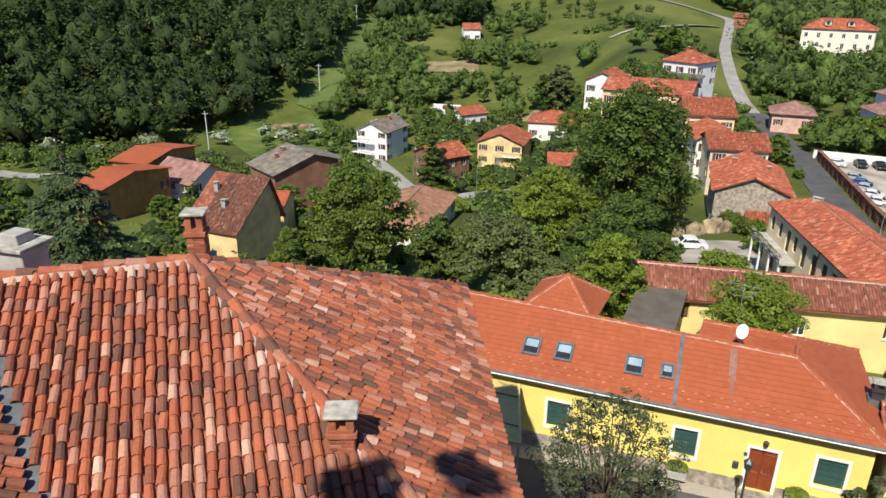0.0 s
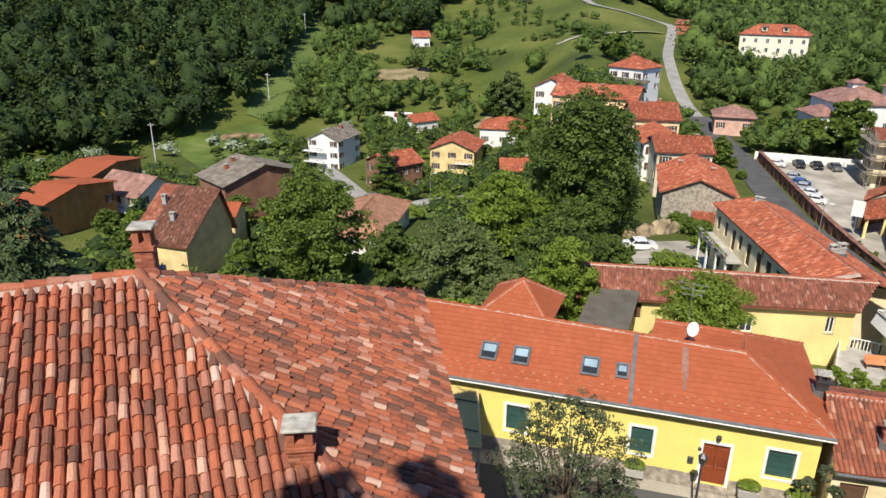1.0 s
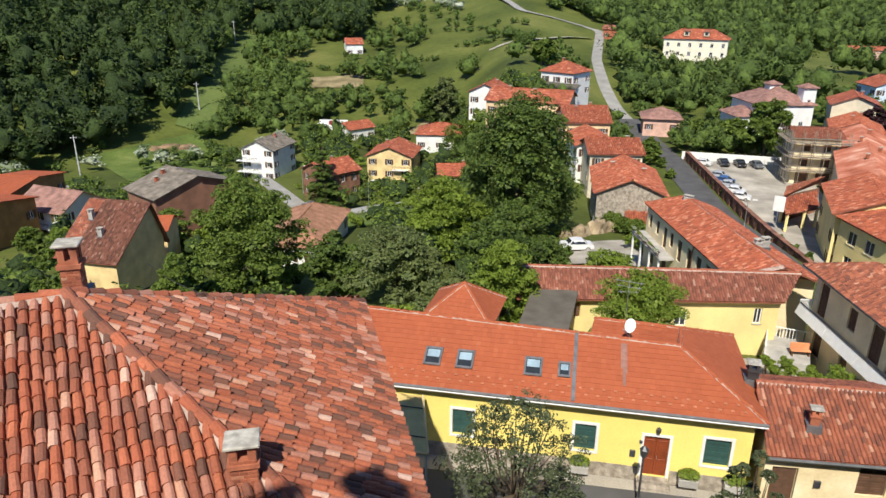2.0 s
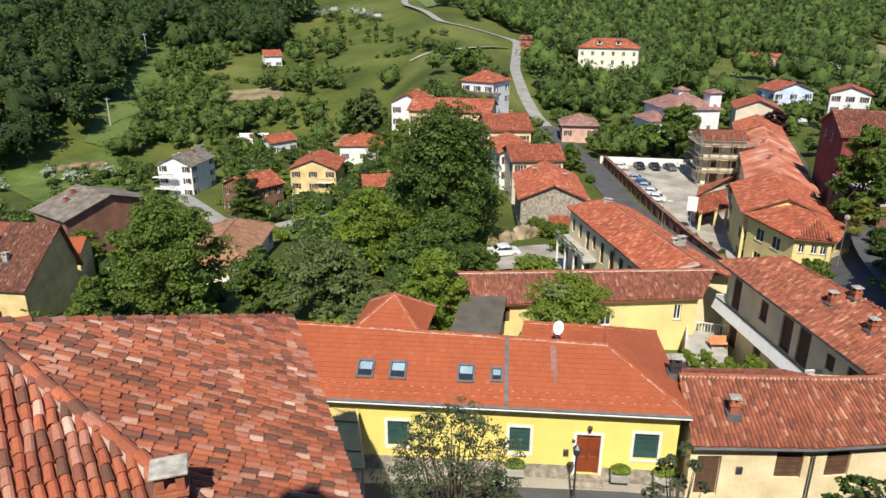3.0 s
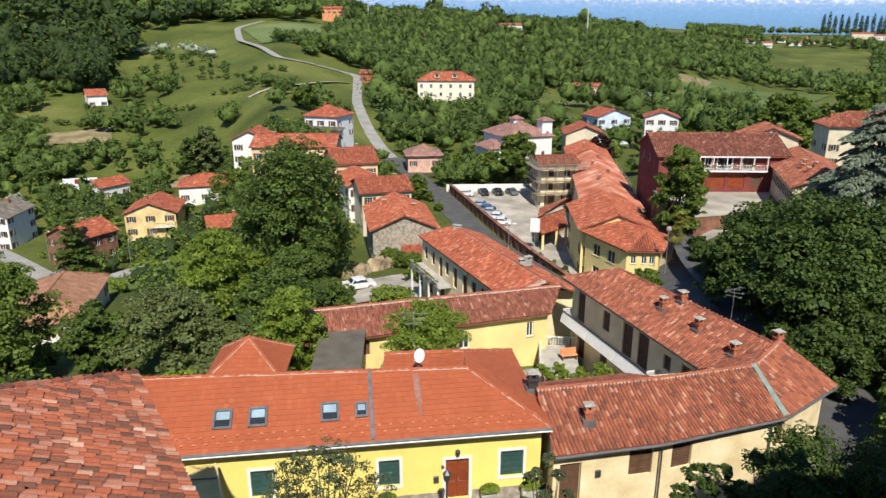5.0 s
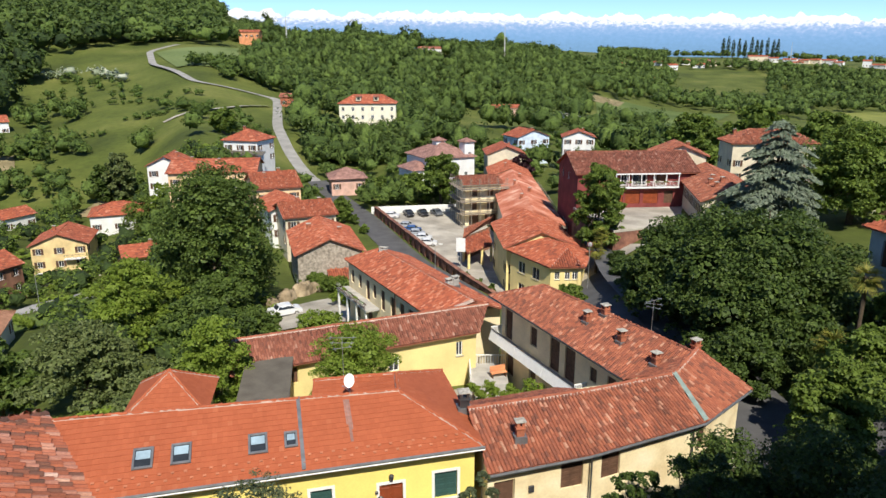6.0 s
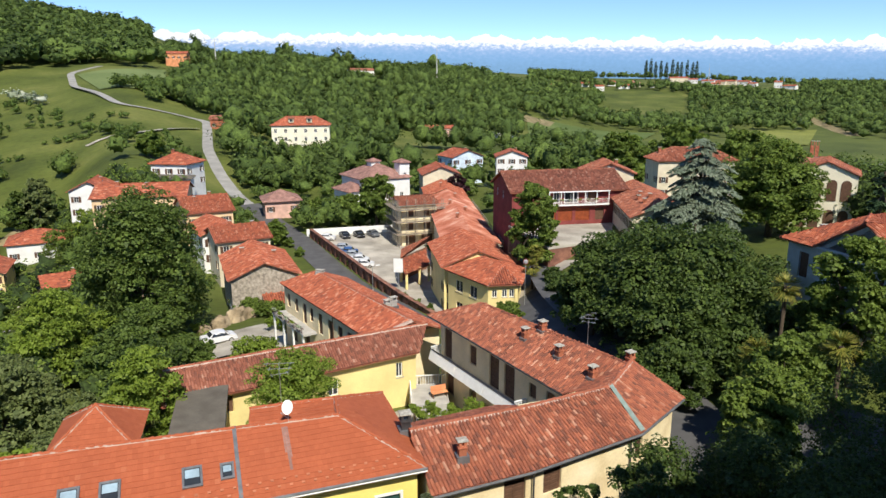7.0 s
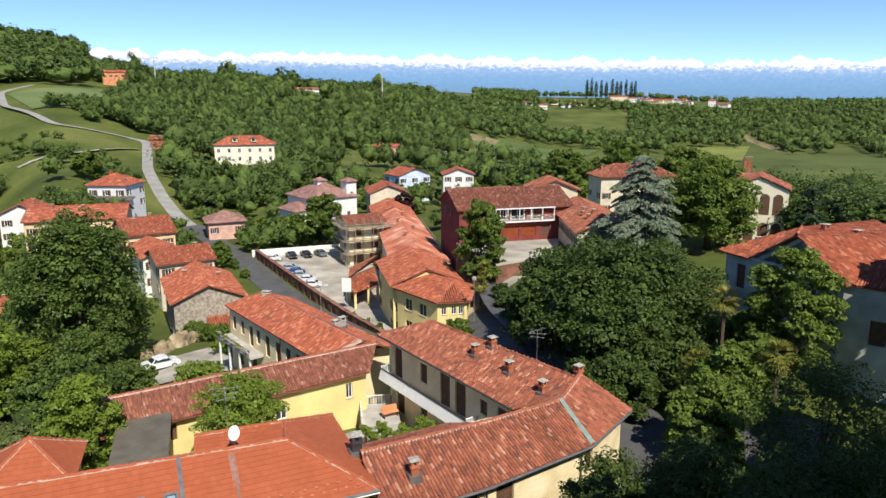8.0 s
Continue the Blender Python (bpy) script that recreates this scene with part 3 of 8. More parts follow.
def chimney(parent, x, y, z, h=1.1, w=0.55, d=0.55, body=None, cap="slab", yaw=0):
    """A brick chimney with smoke openings under its cap; z is where it leaves the roof."""
    m = pose(x, y, z, 0, 0, yaw)
    hb = h * 0.72
    boxes = [(-w / 2, -d / 2, -0.6, w / 2, d / 2, hb), (-w / 2 - 0.05, -d / 2 - 0.05, hb * 0.78, w / 2 + 0.05, d / 2 + 0.05, hb * 0.9)]
    for sx in (-1, 1):
        for sy in (-1, 1):
            boxes.append((sx * w / 2 - 0.07 * (sx + 1), sy * d / 2 - 0.07 * (sy + 1), hb, sx * w / 2 - 0.07 * (sx - 1), sy * d / 2 - 0.07 * (sy - 1), h))
    c = part("chimney", boxes_mesh("chimney", boxes, body or m_brick), parent, m)
    part("cap", bevelled("cap", [(-w / 2 - 0.08, -d / 2 - 0.08, h, w / 2 + 0.08, d / 2 + 0.08, h + 0.07)], m_slab, 0.02), c)
    part("flashing", boxes_mesh("flashing", [(-w / 2 - 0.12, -d / 2 - 0.12, -0.35, w / 2 + 0.12, d / 2 + 0.12, 0.08)], m_zinc), c)
    return c


FOOTPRINTS = []


def house(name, label, x, y, z, yaw, L, D, h, wall, tiles, roof="x", pitch=22, ov=0.5, windows=(), chimneys=(), below=4.0, seed=5, group="village houses", cap=None, stack=None, back=1.0):
    """A house on a rectangle: L along its front (local -y side), D deep; roof 'x' or 'y': the way its ridge runs; 'hip'; back: the depth behind an x ridge, as a share of that before it."""
    ob = thing(name, x, y, z, yaw, label, "house", group)
    FOOTPRINTS.append((x, y, 0.5 * math.hypot(L, D)))
    a, b = L / 2, D / 2
    t = math.tan(radians(pitch))
    pts = [(-a, -b), (a, -b), (a, b * back), (-a, b * back)]
    tops = {1: (D / 2, h + b * t), 3: (D / 2 * back, h + b * t)} if roof == "x" else {0: (L / 2, h + a * t), 2: (L / 2, h + a * t)} if roof == "y" else {}
    poly_walls(ob, pts, -below, h, wall, windows, tops)
    A, B, e = a + ov, b + ov, h - ov * t + 0.10
    if roof == "x":
        r = h + b * t + 0.10
        planes = [[(-A, -B, e), (A, -B, e), (A, 0, r), (-A, 0, r)], [(A, b * back + ov, h - ov * t / back + 0.10), (-A, b * back + ov, h - ov * t / back + 0.10), (-A, 0, r), (A, 0, r)]]
        ridge = [((-A, 0, r), (A, 0, r))]
    elif roof == "y":
        r = h + a * t + 0.10
        planes = [[(A, -B, e), (A, B, e), (0, B, r), (0, -B, r)], [(-A, B, e), (-A, -B, e), (0, -B, r), (0, B, r)]]
        ridge = [((0, -B, r), (0, B, r))]
    else:
        k = min(A, B)
        r = e + k * t
        p, q = (-(A - k), 0, r), (A - k, 0, r)
        if B > A:
            p, q = (0, -(B - k), r), (0, B - k, r)
        c = [(-A, -B, e), (A, -B, e), (A, B, e), (-A, B, e)]
        if A >= B:
            planes = [[c[0], c[1], q, p], [c[1], c[2], q], [c[2], c[3], p, q], [c[3], c[0], p]]
            hips = [(c[0], p), (c[1], q), (c[2], q), (c[3], p)]
        else:
            planes = [[c[0], c[1], p], [c[1], c[2], q, p], [c[2], c[3], q], [c[3], c[0], p, q]]
            hips = [(c[0], p), (c[1], p), (c[2], q), (c[3], q)]
        ridge = ([(p, q)] if (Vector(p) - Vector(q)).length > 0.4 else []) + hips
    for i, pl in enumerate(planes):
        roof_plane(ob, pl, tiles, seed=seed + i)
    for i, (p, q) in enumerate(ridge):
        ridge_caps(ob, p, q, 0.14, 0.42, cap or tiles.material, seed + i, mortar=False)
    for cx, cy, ch in chimneys:
        top = (h + (b - abs(cy)) * t) if roof == "x" else (h + (a - abs(cx)) * t) if roof == "y" else h + (min(a, b) - max(abs(cx) - max(a - b, 0), abs(cy) - max(b - a, 0))) * t
        chimney(ob, cx, cy, top, ch, 0.6, 0.5, body=stack)
    return ob


def rows_of(edge, us, sills, w, h, style, trim=None):
    """Windows on a regular grid of one wall."""
    return [(edge, u, s, w, h, style, trim) for u in us for s in sills]

# ---- ground ----
RADII = (0, 19, 30, 40, 62, 90, 120, 160, 210, 280, 400, 650, 1200)
PROFILE = {
    -60: (14, 2, 1.6, -3, -9, -13, -16, -19, -22, 8, 45, 80, 70),
    -45: (14, 2, 1.6, -3, -9, -14, -17, -20, -24, -2, 36, 80, 80),
    -30: (14, 0, -0.4, -4, -10, -15, -20, -23, -24, -12, 12, 60, 90),
    -20: (14, 0, -0.4, -3, -8, -12, -17, -23, -22, -11, 5, 56, 138),
    -15: (14, 0, -0.4, -3, -7.5, -12, -16.5, -19.8, -19.0, -6, 12.5, 51, 118),
    -10: (14, 0, -0.4, -3, -6.5, -10, -10.5, -6.5, -2, 2, 20, 46, 104),
    0: (14, 0, -0.4, -3, -5.5, -9, -13, -13, -11.5, -2, 6, 36, 40),
    15: (14, 0, -0.4, -3, -6, -11, -13, -13, -11, -10, -8, 24, 40),
    30: (14, -1, -1.4, -1.5, -3, -3.5, -2.5, -4, -8, -13, -17, -13, 27),
    45: (14, -1, -1.4, -1, -1, -1, -1, -3, -8, -14, -19, -18, 14),
}


def ground_z(x, y):
    """The height of the land, between profiles that fan out from the hill's foot."""
    x, y = np.atleast_1d(np.asarray(x, float)), np.atleast_1d(np.asarray(y, float))
    r, az = np.hypot(x, y), np.degrees(np.arctan2(x, y))
    keys = sorted(PROFILE)
    rr = np.array(RADII + (2200, 4900))
    tab = np.array([[*PROFILE[k], 20.0, 8.0] for k in keys])
    i = np.clip(np.searchsorted(rr, r, side="right") - 1, 0, len(rr) - 2)
    u = np.clip((r - rr[i]) / (rr[i + 1] - rr[i]), 0, 1)
    a = np.clip(az, keys[0], keys[-1])
    j = np.clip(np.searchsorted(keys, a, side="right") - 1, 0, len(keys) - 2)
    k0, k1 = np.array(keys)[j], np.array(keys)[j + 1]
    w = (a - k0) / (k1 - k0)
    w = w * w * (3 - 2 * w)
    h = np.diff(rr)
    step = np.diff(tab, axis=1) / h
    same = step[:, :-1] * step[:, 1:] > 0
    bend = np.where(same, 2 * step[:, :-1] * step[:, 1:] / np.where(same, step[:, :-1] + step[:, 1:], 1), 0)
    lean = np.concatenate([step[:, :1], bend, step[:, -1:]], 1)
    def along(row):
        p0, p1, m0, m1 = tab[row, i], tab[row, i + 1], lean[row, i] * h[i], lean[row, i + 1] * h[i]
        return p0 + u * (m0 + u * (3 * (p1 - p0) - 2 * m0 - m1 + u * (2 * (p0 - p1) + m0 + m1)))
    z = along(j) * (1 - w) + along(j + 1) * w
    back = np.clip((np.abs(az) - 80) / 60, 0, 1)
    back = back * back * (3 - 2 * back)
    z = z * (1 - back) + 20.0 * back
    near = np.clip((r - 2.0) / 6.0, 0, 1)
    return z * near + (19.6 * (1 - near))


def gz(x, y):
    return float(ground_z(x, y)[0])


azs = np.radians(np.concatenate([np.arange(-70, 70, 1.0), np.arange(70, 290, 6.0)]))
rads = np.concatenate([[0.01], np.arange(1, 30, 1.5), np.arange(30, 130, 3.0), np.arange(130, 300, 6.0), np.geomspace(300, 4900, 46)])
gx, gy = np.outer(np.sin(azs), rads), np.outer(np.cos(azs), rads)
gzz = ground_z(gx.ravel(), gy.ravel()).reshape(gx.shape)
na, nr = gx.shape
gverts = np.stack([gx, gy, gzz], -1).reshape(-1, 3)
gfaces = [(i * nr + j, ((i + 1) % na) * nr + j, ((i + 1) % na) * nr + j + 1, i * nr + j + 1) for i in range(na) for j in range(nr - 1)]
gfaces = [tuple(reversed(q)) for q in gfaces]
ground = solo("ground", mesh_of("ground", gverts, gfaces, m_ground), "green grassy valley land rising into hills", "ground", "structure")
for q in ground.data.polygons:
    q.use_smooth = True


def ribbon(name, pts, width, material, label, category="road", lift=0.12, step=4.0, thick=0.0):
    """A strip laid on the land along a line of points."""
    line = []
    for (x0, y0), (x1, y1) in zip(pts, pts[1:]):
        n = max(1, int(math.hypot(x1 - x0, y1 - y0) / step))
        line += [(x0 + (x1 - x0) * k / n, y0 + (y1 - y0) * k / n) for k in range(n)]
    line.append(pts[-1])
    line = np.array(line)
    for _ in range(3):
        line[1:-1] = (line[:-2] + 2 * line[1:-1] + line[2:]) / 4
    d = np.gradient(line, axis=0)
    d /= np.linalg.norm(d, axis=1)[:, None]
    side = np.stack([-d[:, 1], d[:, 0]], -1)
    cols = [line + side * (width * k) for k in (-0.5, -0.17, 0.17, 0.5)]
    v = []
    for i in range(len(line)):
        zc = max(float(ground_z(c[i, 0], c[i, 1])[0]) for c in cols) + lift
        v += [(c[i, 0], c[i, 1], zc) for c in cols]
    f = [(4 * i + k, 4 * i + k + 1, 4 * i + 5 + k, 4 * i + 4 + k) for i in range(len(line) - 1) for k in range(3)]
    f = [tuple(reversed(q)) for q in f]
    return solo(name, mesh_of(name, v, f, material), label, category, "structure")


def patch(name, corners, material, label, category="lawn", lift=0.10, n=14):
    """A four-cornered piece of ground laid on the land."""
    c = [np.array(p, float) for p in corners]
    v = []
    for i in range(n + 1):
        for j in range(n + 1):
            s, t = i / n, j / n
            p = (c[0] * (1 - s) + c[1] * s) * (1 - t) + (c[3] * (1 - s) + c[2] * s) * t
            v.append((p[0], p[1], gz(*p) + lift))
    f = [(i * (n + 1) + j, (i + 1) * (n + 1) + j, (i + 1) * (n + 1) + j + 1, i * (n + 1) + j + 1) for i in range(n) for j in range(n)]
    return solo(name, mesh_of(name, v, f, material), label, category, "structure")

# ---- roads, yards, fields ----
ribbon("road_uphill", [(-94.7, 508), (-105.6, 471), (-92, 415), (-74.3, 378), (-58.8, 346), (-37.4, 342.6), (-21.5, 340), (-19.4, 305), (-17.3, 266), (-12.1, 233.7), (-6, 206), (-0.8, 192)], 3.8, m_road, "pale worn asphalt road climbing through green meadows")
ribbon("road_village", [(-3, 199), (1.0, 186), (5.3, 168), (8.1, 156.6), (11.7, 132.8), (15.1, 114), (18.0, 99), (20, 86)], 5.6, m_asphalt, "dark asphalt village street between houses and brick wall")
ribbon("road_front", [(-14, 22.5), (0, 24.5), (14, 25.8), (26, 29), (40, 36)], 6.5, m_asphalt, "asphalt street in front of the yellow house")
ribbon("road_corner", [(24, 28), (30, 40), (32, 58), (36, 78), (42, 98), (46, 122), (47, 150)], 4.6, m_asphalt, "grey asphalt lane running down past the houses")
ribbon("road_valley", [(-44, 128), (-54, 118), (-66, 126), (-80, 141), (-100, 160)], 4.0, m_road, "narrow grey lane among the valley houses")
ribbon("road_wood", [(-175, 95), (-141, 91), (-120, 112), (-126, 128)], 4.0, m_road, "grey lane at the foot of the woods")
pv = [(-15, 26.5), (-6, 27.2), (2, 27.9), (7, 28.2), (12.6, 28.6), (19.7, 30.4), (24.6, 33.6)]
ribbon("pavement", pv, 2.0, m_gravel, "pale stone pavement along the house fronts", "pavement", 0.06, 2.0)
patch("parking_lot", [(21.0, 105), (34, 112), (34, 159), (11.3, 159)], m_gravel, "pale gravel car park in bright sun", "parking lot", 0.2)
patch("lane_yard", [(21.6, 104), (25.4, 84), (46, 92), (36, 132)], m_gravel, "pale gravel yard before the lane houses", "yard", 0.16)
patch("lane_verge", [(25, 56), (32, 54), (39, 90), (29, 86)], m_asphalt, "grey asphalt widening beside the lane", "road", 0.14)
patch("gravel_yard", [(-6.5, 75), (2.5, 75), (1.5, 89), (-6, 86)], m_gravel, "pale gravel yard beside the arcaded house", "yard", 0.2)
patch("courtyard", [(5.5, 40), (16, 40), (12, 52), (4, 50)], m_gravel, "pale paved courtyard behind the houses", "yard", 0.2)
GY = [(42.0, 94.5), (53, 97), (63, 111), (42.0, 112)]
solo("yard", slab("yard", [(x, y, -2.62) for x, y in GY], 0.3, m_gravel), "sunlit pale gravel yard before the red house", "yard", "structure")
solo("retaining_wall", slab("retaining_wall", [(x * 1.001, y * 1.001, -2.9) for x, y in GY], 9.0, m_brickwall), "dark brick retaining wall under the yard", "wall", "structure")
patch("upper_field", [(-100, 462), (-74, 386), (-45, 402), (-57, 520)], m_field_pale, "smooth pale green hillside field", "field", 0.4)
patch("valley_field", [(196, 490), (150, 366), (212, 372), (290, 462)], m_field, "green valley field", "field", 0.5)
patch("right_field", [(508, 545), (205, 220), (250, 160), (500, 320)], m_field_valley, "broad bright green field in the valley", "field", 0.5)
patch("gold_field", [(368, 470), (300, 384), (345, 372), (452, 480)], m_field_gold, "yellow-green mown field below the woods", "field", 0.7)
patch("garden_lawn", [(-53, 104), (-37, 106), (-36, 126), (-49, 119)], m_lawn, "bright green garden lawn", "lawn", 0.15)
patch("valley_meadow", [(-150, 160), (-95, 118), (-88, 138), (-135, 190)], m_lawn, "bright green meadow at the edge of the woods", "lawn", 0.2)
patch("power_line_cut", [(-144, 190), (-130, 190), (-172, 300), (-186, 300)], m_field, "bright grassy cutting through the woods", "lawn", 0.4)

# ---- the near house with old half-round tiles ----
P_TOP, C_FAR, C_NEAR = (-11.0, 10.31, 16.10), (-8.43, 19.79, 12.0), (-1.53, 7.74, 12.0)
V_TOP, V_LOW = (-14.08, 7.50, 16.10), (-6.10, 3.62, 12.0)
B_END = tuple(Vector(C_FAR) + Vector((-0.78, -0.62, 0)) * 16)
near_house = thing("old_house", -9, 9, 0, 0, "large old house with a hipped roof of mottled red clay tiles", "house", "village houses")
INV = near_house.matrix_basis.inverted()
loc = lambda *pts: [tuple(INV @ Vector(p)) for p in pts]
roof_plane(near_house, loc(C_NEAR, C_FAR, P_TOP), OLD, seed=11, near=(6.5, 1.5, 150))
roof_plane(near_house, loc(V_LOW, C_NEAR, P_TOP, V_TOP), OLD, seed=12, near=(2.5, -2.5, 150))
roof_plane(near_house, loc(C_FAR, B_END, (-20, 2.2, 16.1), V_TOP, P_TOP), OLD, seed=13)
roof_plane(near_house, loc((-6.28, 3.46, 12.12), (-14.2, 7.3, 16.2), (-16.4, 5.2, 17.6), (-8.3, 1.7, 13.4)), OLD, down=(0.745, 0.667, -0.48), seed=14)
part("valley_gutter", slab("valley_gutter", loc((-6.0, 3.75, 12.05), (-14.0, 7.62, 16.12), (-14.3, 7.25, 16.16), (-6.35, 3.40, 12.07)), 0.03, m_zinc), near_house)
for i, (a, b) in enumerate(((C_NEAR, P_TOP), (P_TOP, C_FAR), (P_TOP, V_TOP))):
    ridge_caps(near_house, *loc(a, b), 0.15, 0.40, seed=20 + i)
foot = [Vector(C_FAR) + Vector((-0.6, -0.3, 0)), Vector(B_END) + Vector((0.3, -0.5, 0)), Vector((-14.0, -1.0, 0)), Vector(V_LOW) + Vector((-0.6, 0.5, 0)), Vector(C_NEAR) + Vector((-0.6, 0.3, 0))]
poly_walls(near_house, [(p[0] + 9, p[1] - 9) for p in foot], -4, 12.0, m_wall_buff)
CHIMNEYS = [chimney(near_house, -6.08 + 9, 8.72 - 9, 13.66, 0.95, 0.46, 0.40, yaw=28)]
CHIMNEYS.append(chimney(near_house, -11.7 + 9, 11.3 - 9, 15.6, 1.15, 0.40, 0.40, yaw=30))

# ---- the yellow house with the flat orange roof ----
yellow = thing("yellow_house", -4, 32, 0, 0, "long yellow house with a smooth orange tile roof and skylights", "house", "village houses")
INV = yellow.matrix_basis.inverted()
loc = lambda *pts: [tuple(INV @ Vector(p)) for p in pts]
OC, OE = (6.96, 28.93, 4.0), (3.11, 32.19, 5.67)
OL, ORL = (-17.0, 26.95, 4.0), (-16.68, 31.21, 5.97)
front_roof = roof_plane(yellow, loc(OL, OC, OE, ORL), FLAT, seed=31)
roof_plane(yellow, loc(OC, (6.3, 37.6, 4.0), (3.2, 34.2, 5.65), OE), FLAT, seed=32)
roof_plane(yellow, loc((-1.3, 32.55, 5.25), (3.1, 32.35, 5.45), (3.2, 34.2, 5.65), (-1.2, 34.1, 5.65)), FLAT, down=(0, -1, -0.1), seed=33)
roof_plane(yellow, loc((6.3, 37.6, 4.0), (-1.2, 37.6, 4.0), (-1.2, 34.1, 5.65), (3.2, 34.2, 5.65)), FLAT, seed=34)
roof_plane(yellow, loc((-1.3, 34.7, 4.12), (-17, 33.9, 4.32), ORL, (-1.3, 31.97, 5.74)), FLAT, seed=35)
for i, (a, b) in enumerate(((ORL, OE), (OE, OC), (OE, (3.2, 34.2, 5.65)), ((-1.2, 34.1, 5.65), (3.2, 34.2, 5.65)), ((3.2, 34.2, 5.65), (6.3, 37.6, 4.0)))):
    ridge_caps(yellow, *loc(a, b), 0.10, 0.36, m_tile_flat, 40 + i)
W0, W1 = Vector((-16.6, 27.42)), Vector((6.55, 29.34))
wdir = (W1 - W0).normalized()
alongw = lambda x: (x - W0.x) / wdir.x
ywin = [(0, alongw(-6.9), 1.15, 1.0, 1.45, "green", m_white), (0, alongw(-0.93), 1.15, 1.0, 1.45, "green", m_white), (0, alongw(2.38), 0.12, 1.15, 2.25, "door", m_white), (0, alongw(5.1), 1.15, 1.15, 1.45, "green", m_white)]
poly_walls(yellow, [(p[0] + 4, p[1] - 32) for p in (W0, W1, (6.0, 37.2), (-1.0, 37.2), (-1.2, 34.3), (-16.6, 33.5))], -5.0, 4.02, m_wall_yellow, ywin)

# ---- the old wing along the street ----
wing = thing("street_wing", 13, 32, 0, 0, "old cream house with a weathered clay tile roof and shuttered windows", "house", "village houses")
INV = wing.matrix_basis.inverted()
loc = lambda *pts: [tuple(INV @ Vector(p)) for p in pts]
EA, EB, EC, ED = (6.97, 27.99, 3.0), (12.46, 28.8, 3.0), (19.75, 30.8, 3.0), (24.45, 33.93, 3.0)
RA, RB, RC, RDD = (6.71, 31.72, 4.53), (13.5, 32.65, 4.5), (19.42, 34.03, 4.4), (22.27, 36.56, 4.66)
roof_plane(wing, loc(EA, EB, RB, RA), MID, seed=51)
roof_plane(wing, loc(EB, EC, RC, RB), MID, seed=52)
roof_plane(wing, loc(EC, ED, RDD, RC), MID, seed=53)
roof_plane(wing, loc(RA, RB, (13.1, 36.0, 3.0), (6.6, 35.0, 3.0)), MID, seed=54)
roof_plane(wing, loc(ED, (24.9, 36.4, 2.5), RDD), MID, seed=55)
for i, (a, b) in enumerate(((RA, RB), (RB, RC), (RC, RDD), (RDD, ED))):
    ridge_caps(wing, *loc(a, b), 0.13, 0.38, m_tile_mid, 60 + i)
wp = [(7.0, 28.4), (12.4, 29.2), (19.6, 31.2), (24.0, 34.3), (24.3, 36.6), (21.5, 37.6), (17, 36), (13, 35.6), (6.9, 34.6)]
wwin = [(0, 0.9, 0.0, 1.1, 2.2, "hole"), (0, 4.6, 1.05, 1.25, 1.6, "shut"), (1, 1.5, 1.05, 1.2, 1.6, "shut"), (2, 0.5, 0.9, 1.0, 1.6, "shut")]
poly_walls(wing, [(x - 13, y - 32) for x, y in wp], -5.0, 3.05, m_wall_pale, wwin)

# ---- the balcony house ----
balc = thing("balcony_house", 17, 46, -3.5, 0, "old two-storey house with a long white balcony and dark shutters", "house", "village houses")
INV = balc.matrix_basis.inverted()
loc = lambda *pts: [tuple(INV @ Vector(p)) for p in pts]
BE0, BE1, BR0, BR1 = (13.4, 55.0, 2.4), (18.05, 37.6, 2.4), (17.2, 51.7, 4.2), (21.93, 36.23, 4.57)
BF0, BF1 = (19.9, 52.6, 2.4), (24.4, 37.2, 2.4)
roof_plane(balc, loc(BE0, BE1, BR1, BR0), MID, seed=71)
roof_plane(balc, loc(BF1, BF0, BR0, BR1), MID, seed=72)
roof_plane(balc, loc(BF0, BE0, BR0), MID, seed=73)
roof_plane(balc, loc(BE1, RC, BR1), MID, seed=74)
roof_plane(balc, loc(BR1, RDD, (24.9, 36.4, 2.5)), MID, seed=75)
roof_plane(balc, loc(BR1, (24.9, 36.4, 2.5), BF1), MID, seed=76)
for i, (a, b) in enumerate(((BR0, BR1), (BR0, BE0), (BR0, BF0))):
    ridge_caps(balc, *loc(a, b), 0.13, 0.38, m_tile_mid, 80 + i, mortar=False)
bp = [(14.35, 54.3), (18.75, 38.0), (24.0, 37.7), (19.5, 52.3)]
bwin = [(0, 1.3, -0.95, 1.2, 2.6, "shut"), (0, 5.2, -0.1, 1.0, 1.6, "shut"), (0, 8.2, -0.95, 1.3, 2.6, "shut"), (0, 10.2, -0.95, 1.3, 2.6, "shut"), (0, 13.0, 0.2, 0.8, 1.1, "shut"), (0, 15.0, -0.95, 0.9, 2.4, "shut"),
        (0, 1.6, -4.2, 1.2, 2.5, "hole"), (0, 5.2, -3.4, 1.0, 1.4, "hole"), (0, 9.0, -4.2, 1.3, 2.4, "hole")]
poly_walls(balc, [(x - 17, y - 46) for x, y in bp], -4.0, 5.95, m_wall_warm, [(e, u, s + 3.5, w, h, k) for e, u, s, w, h, k in bwin])

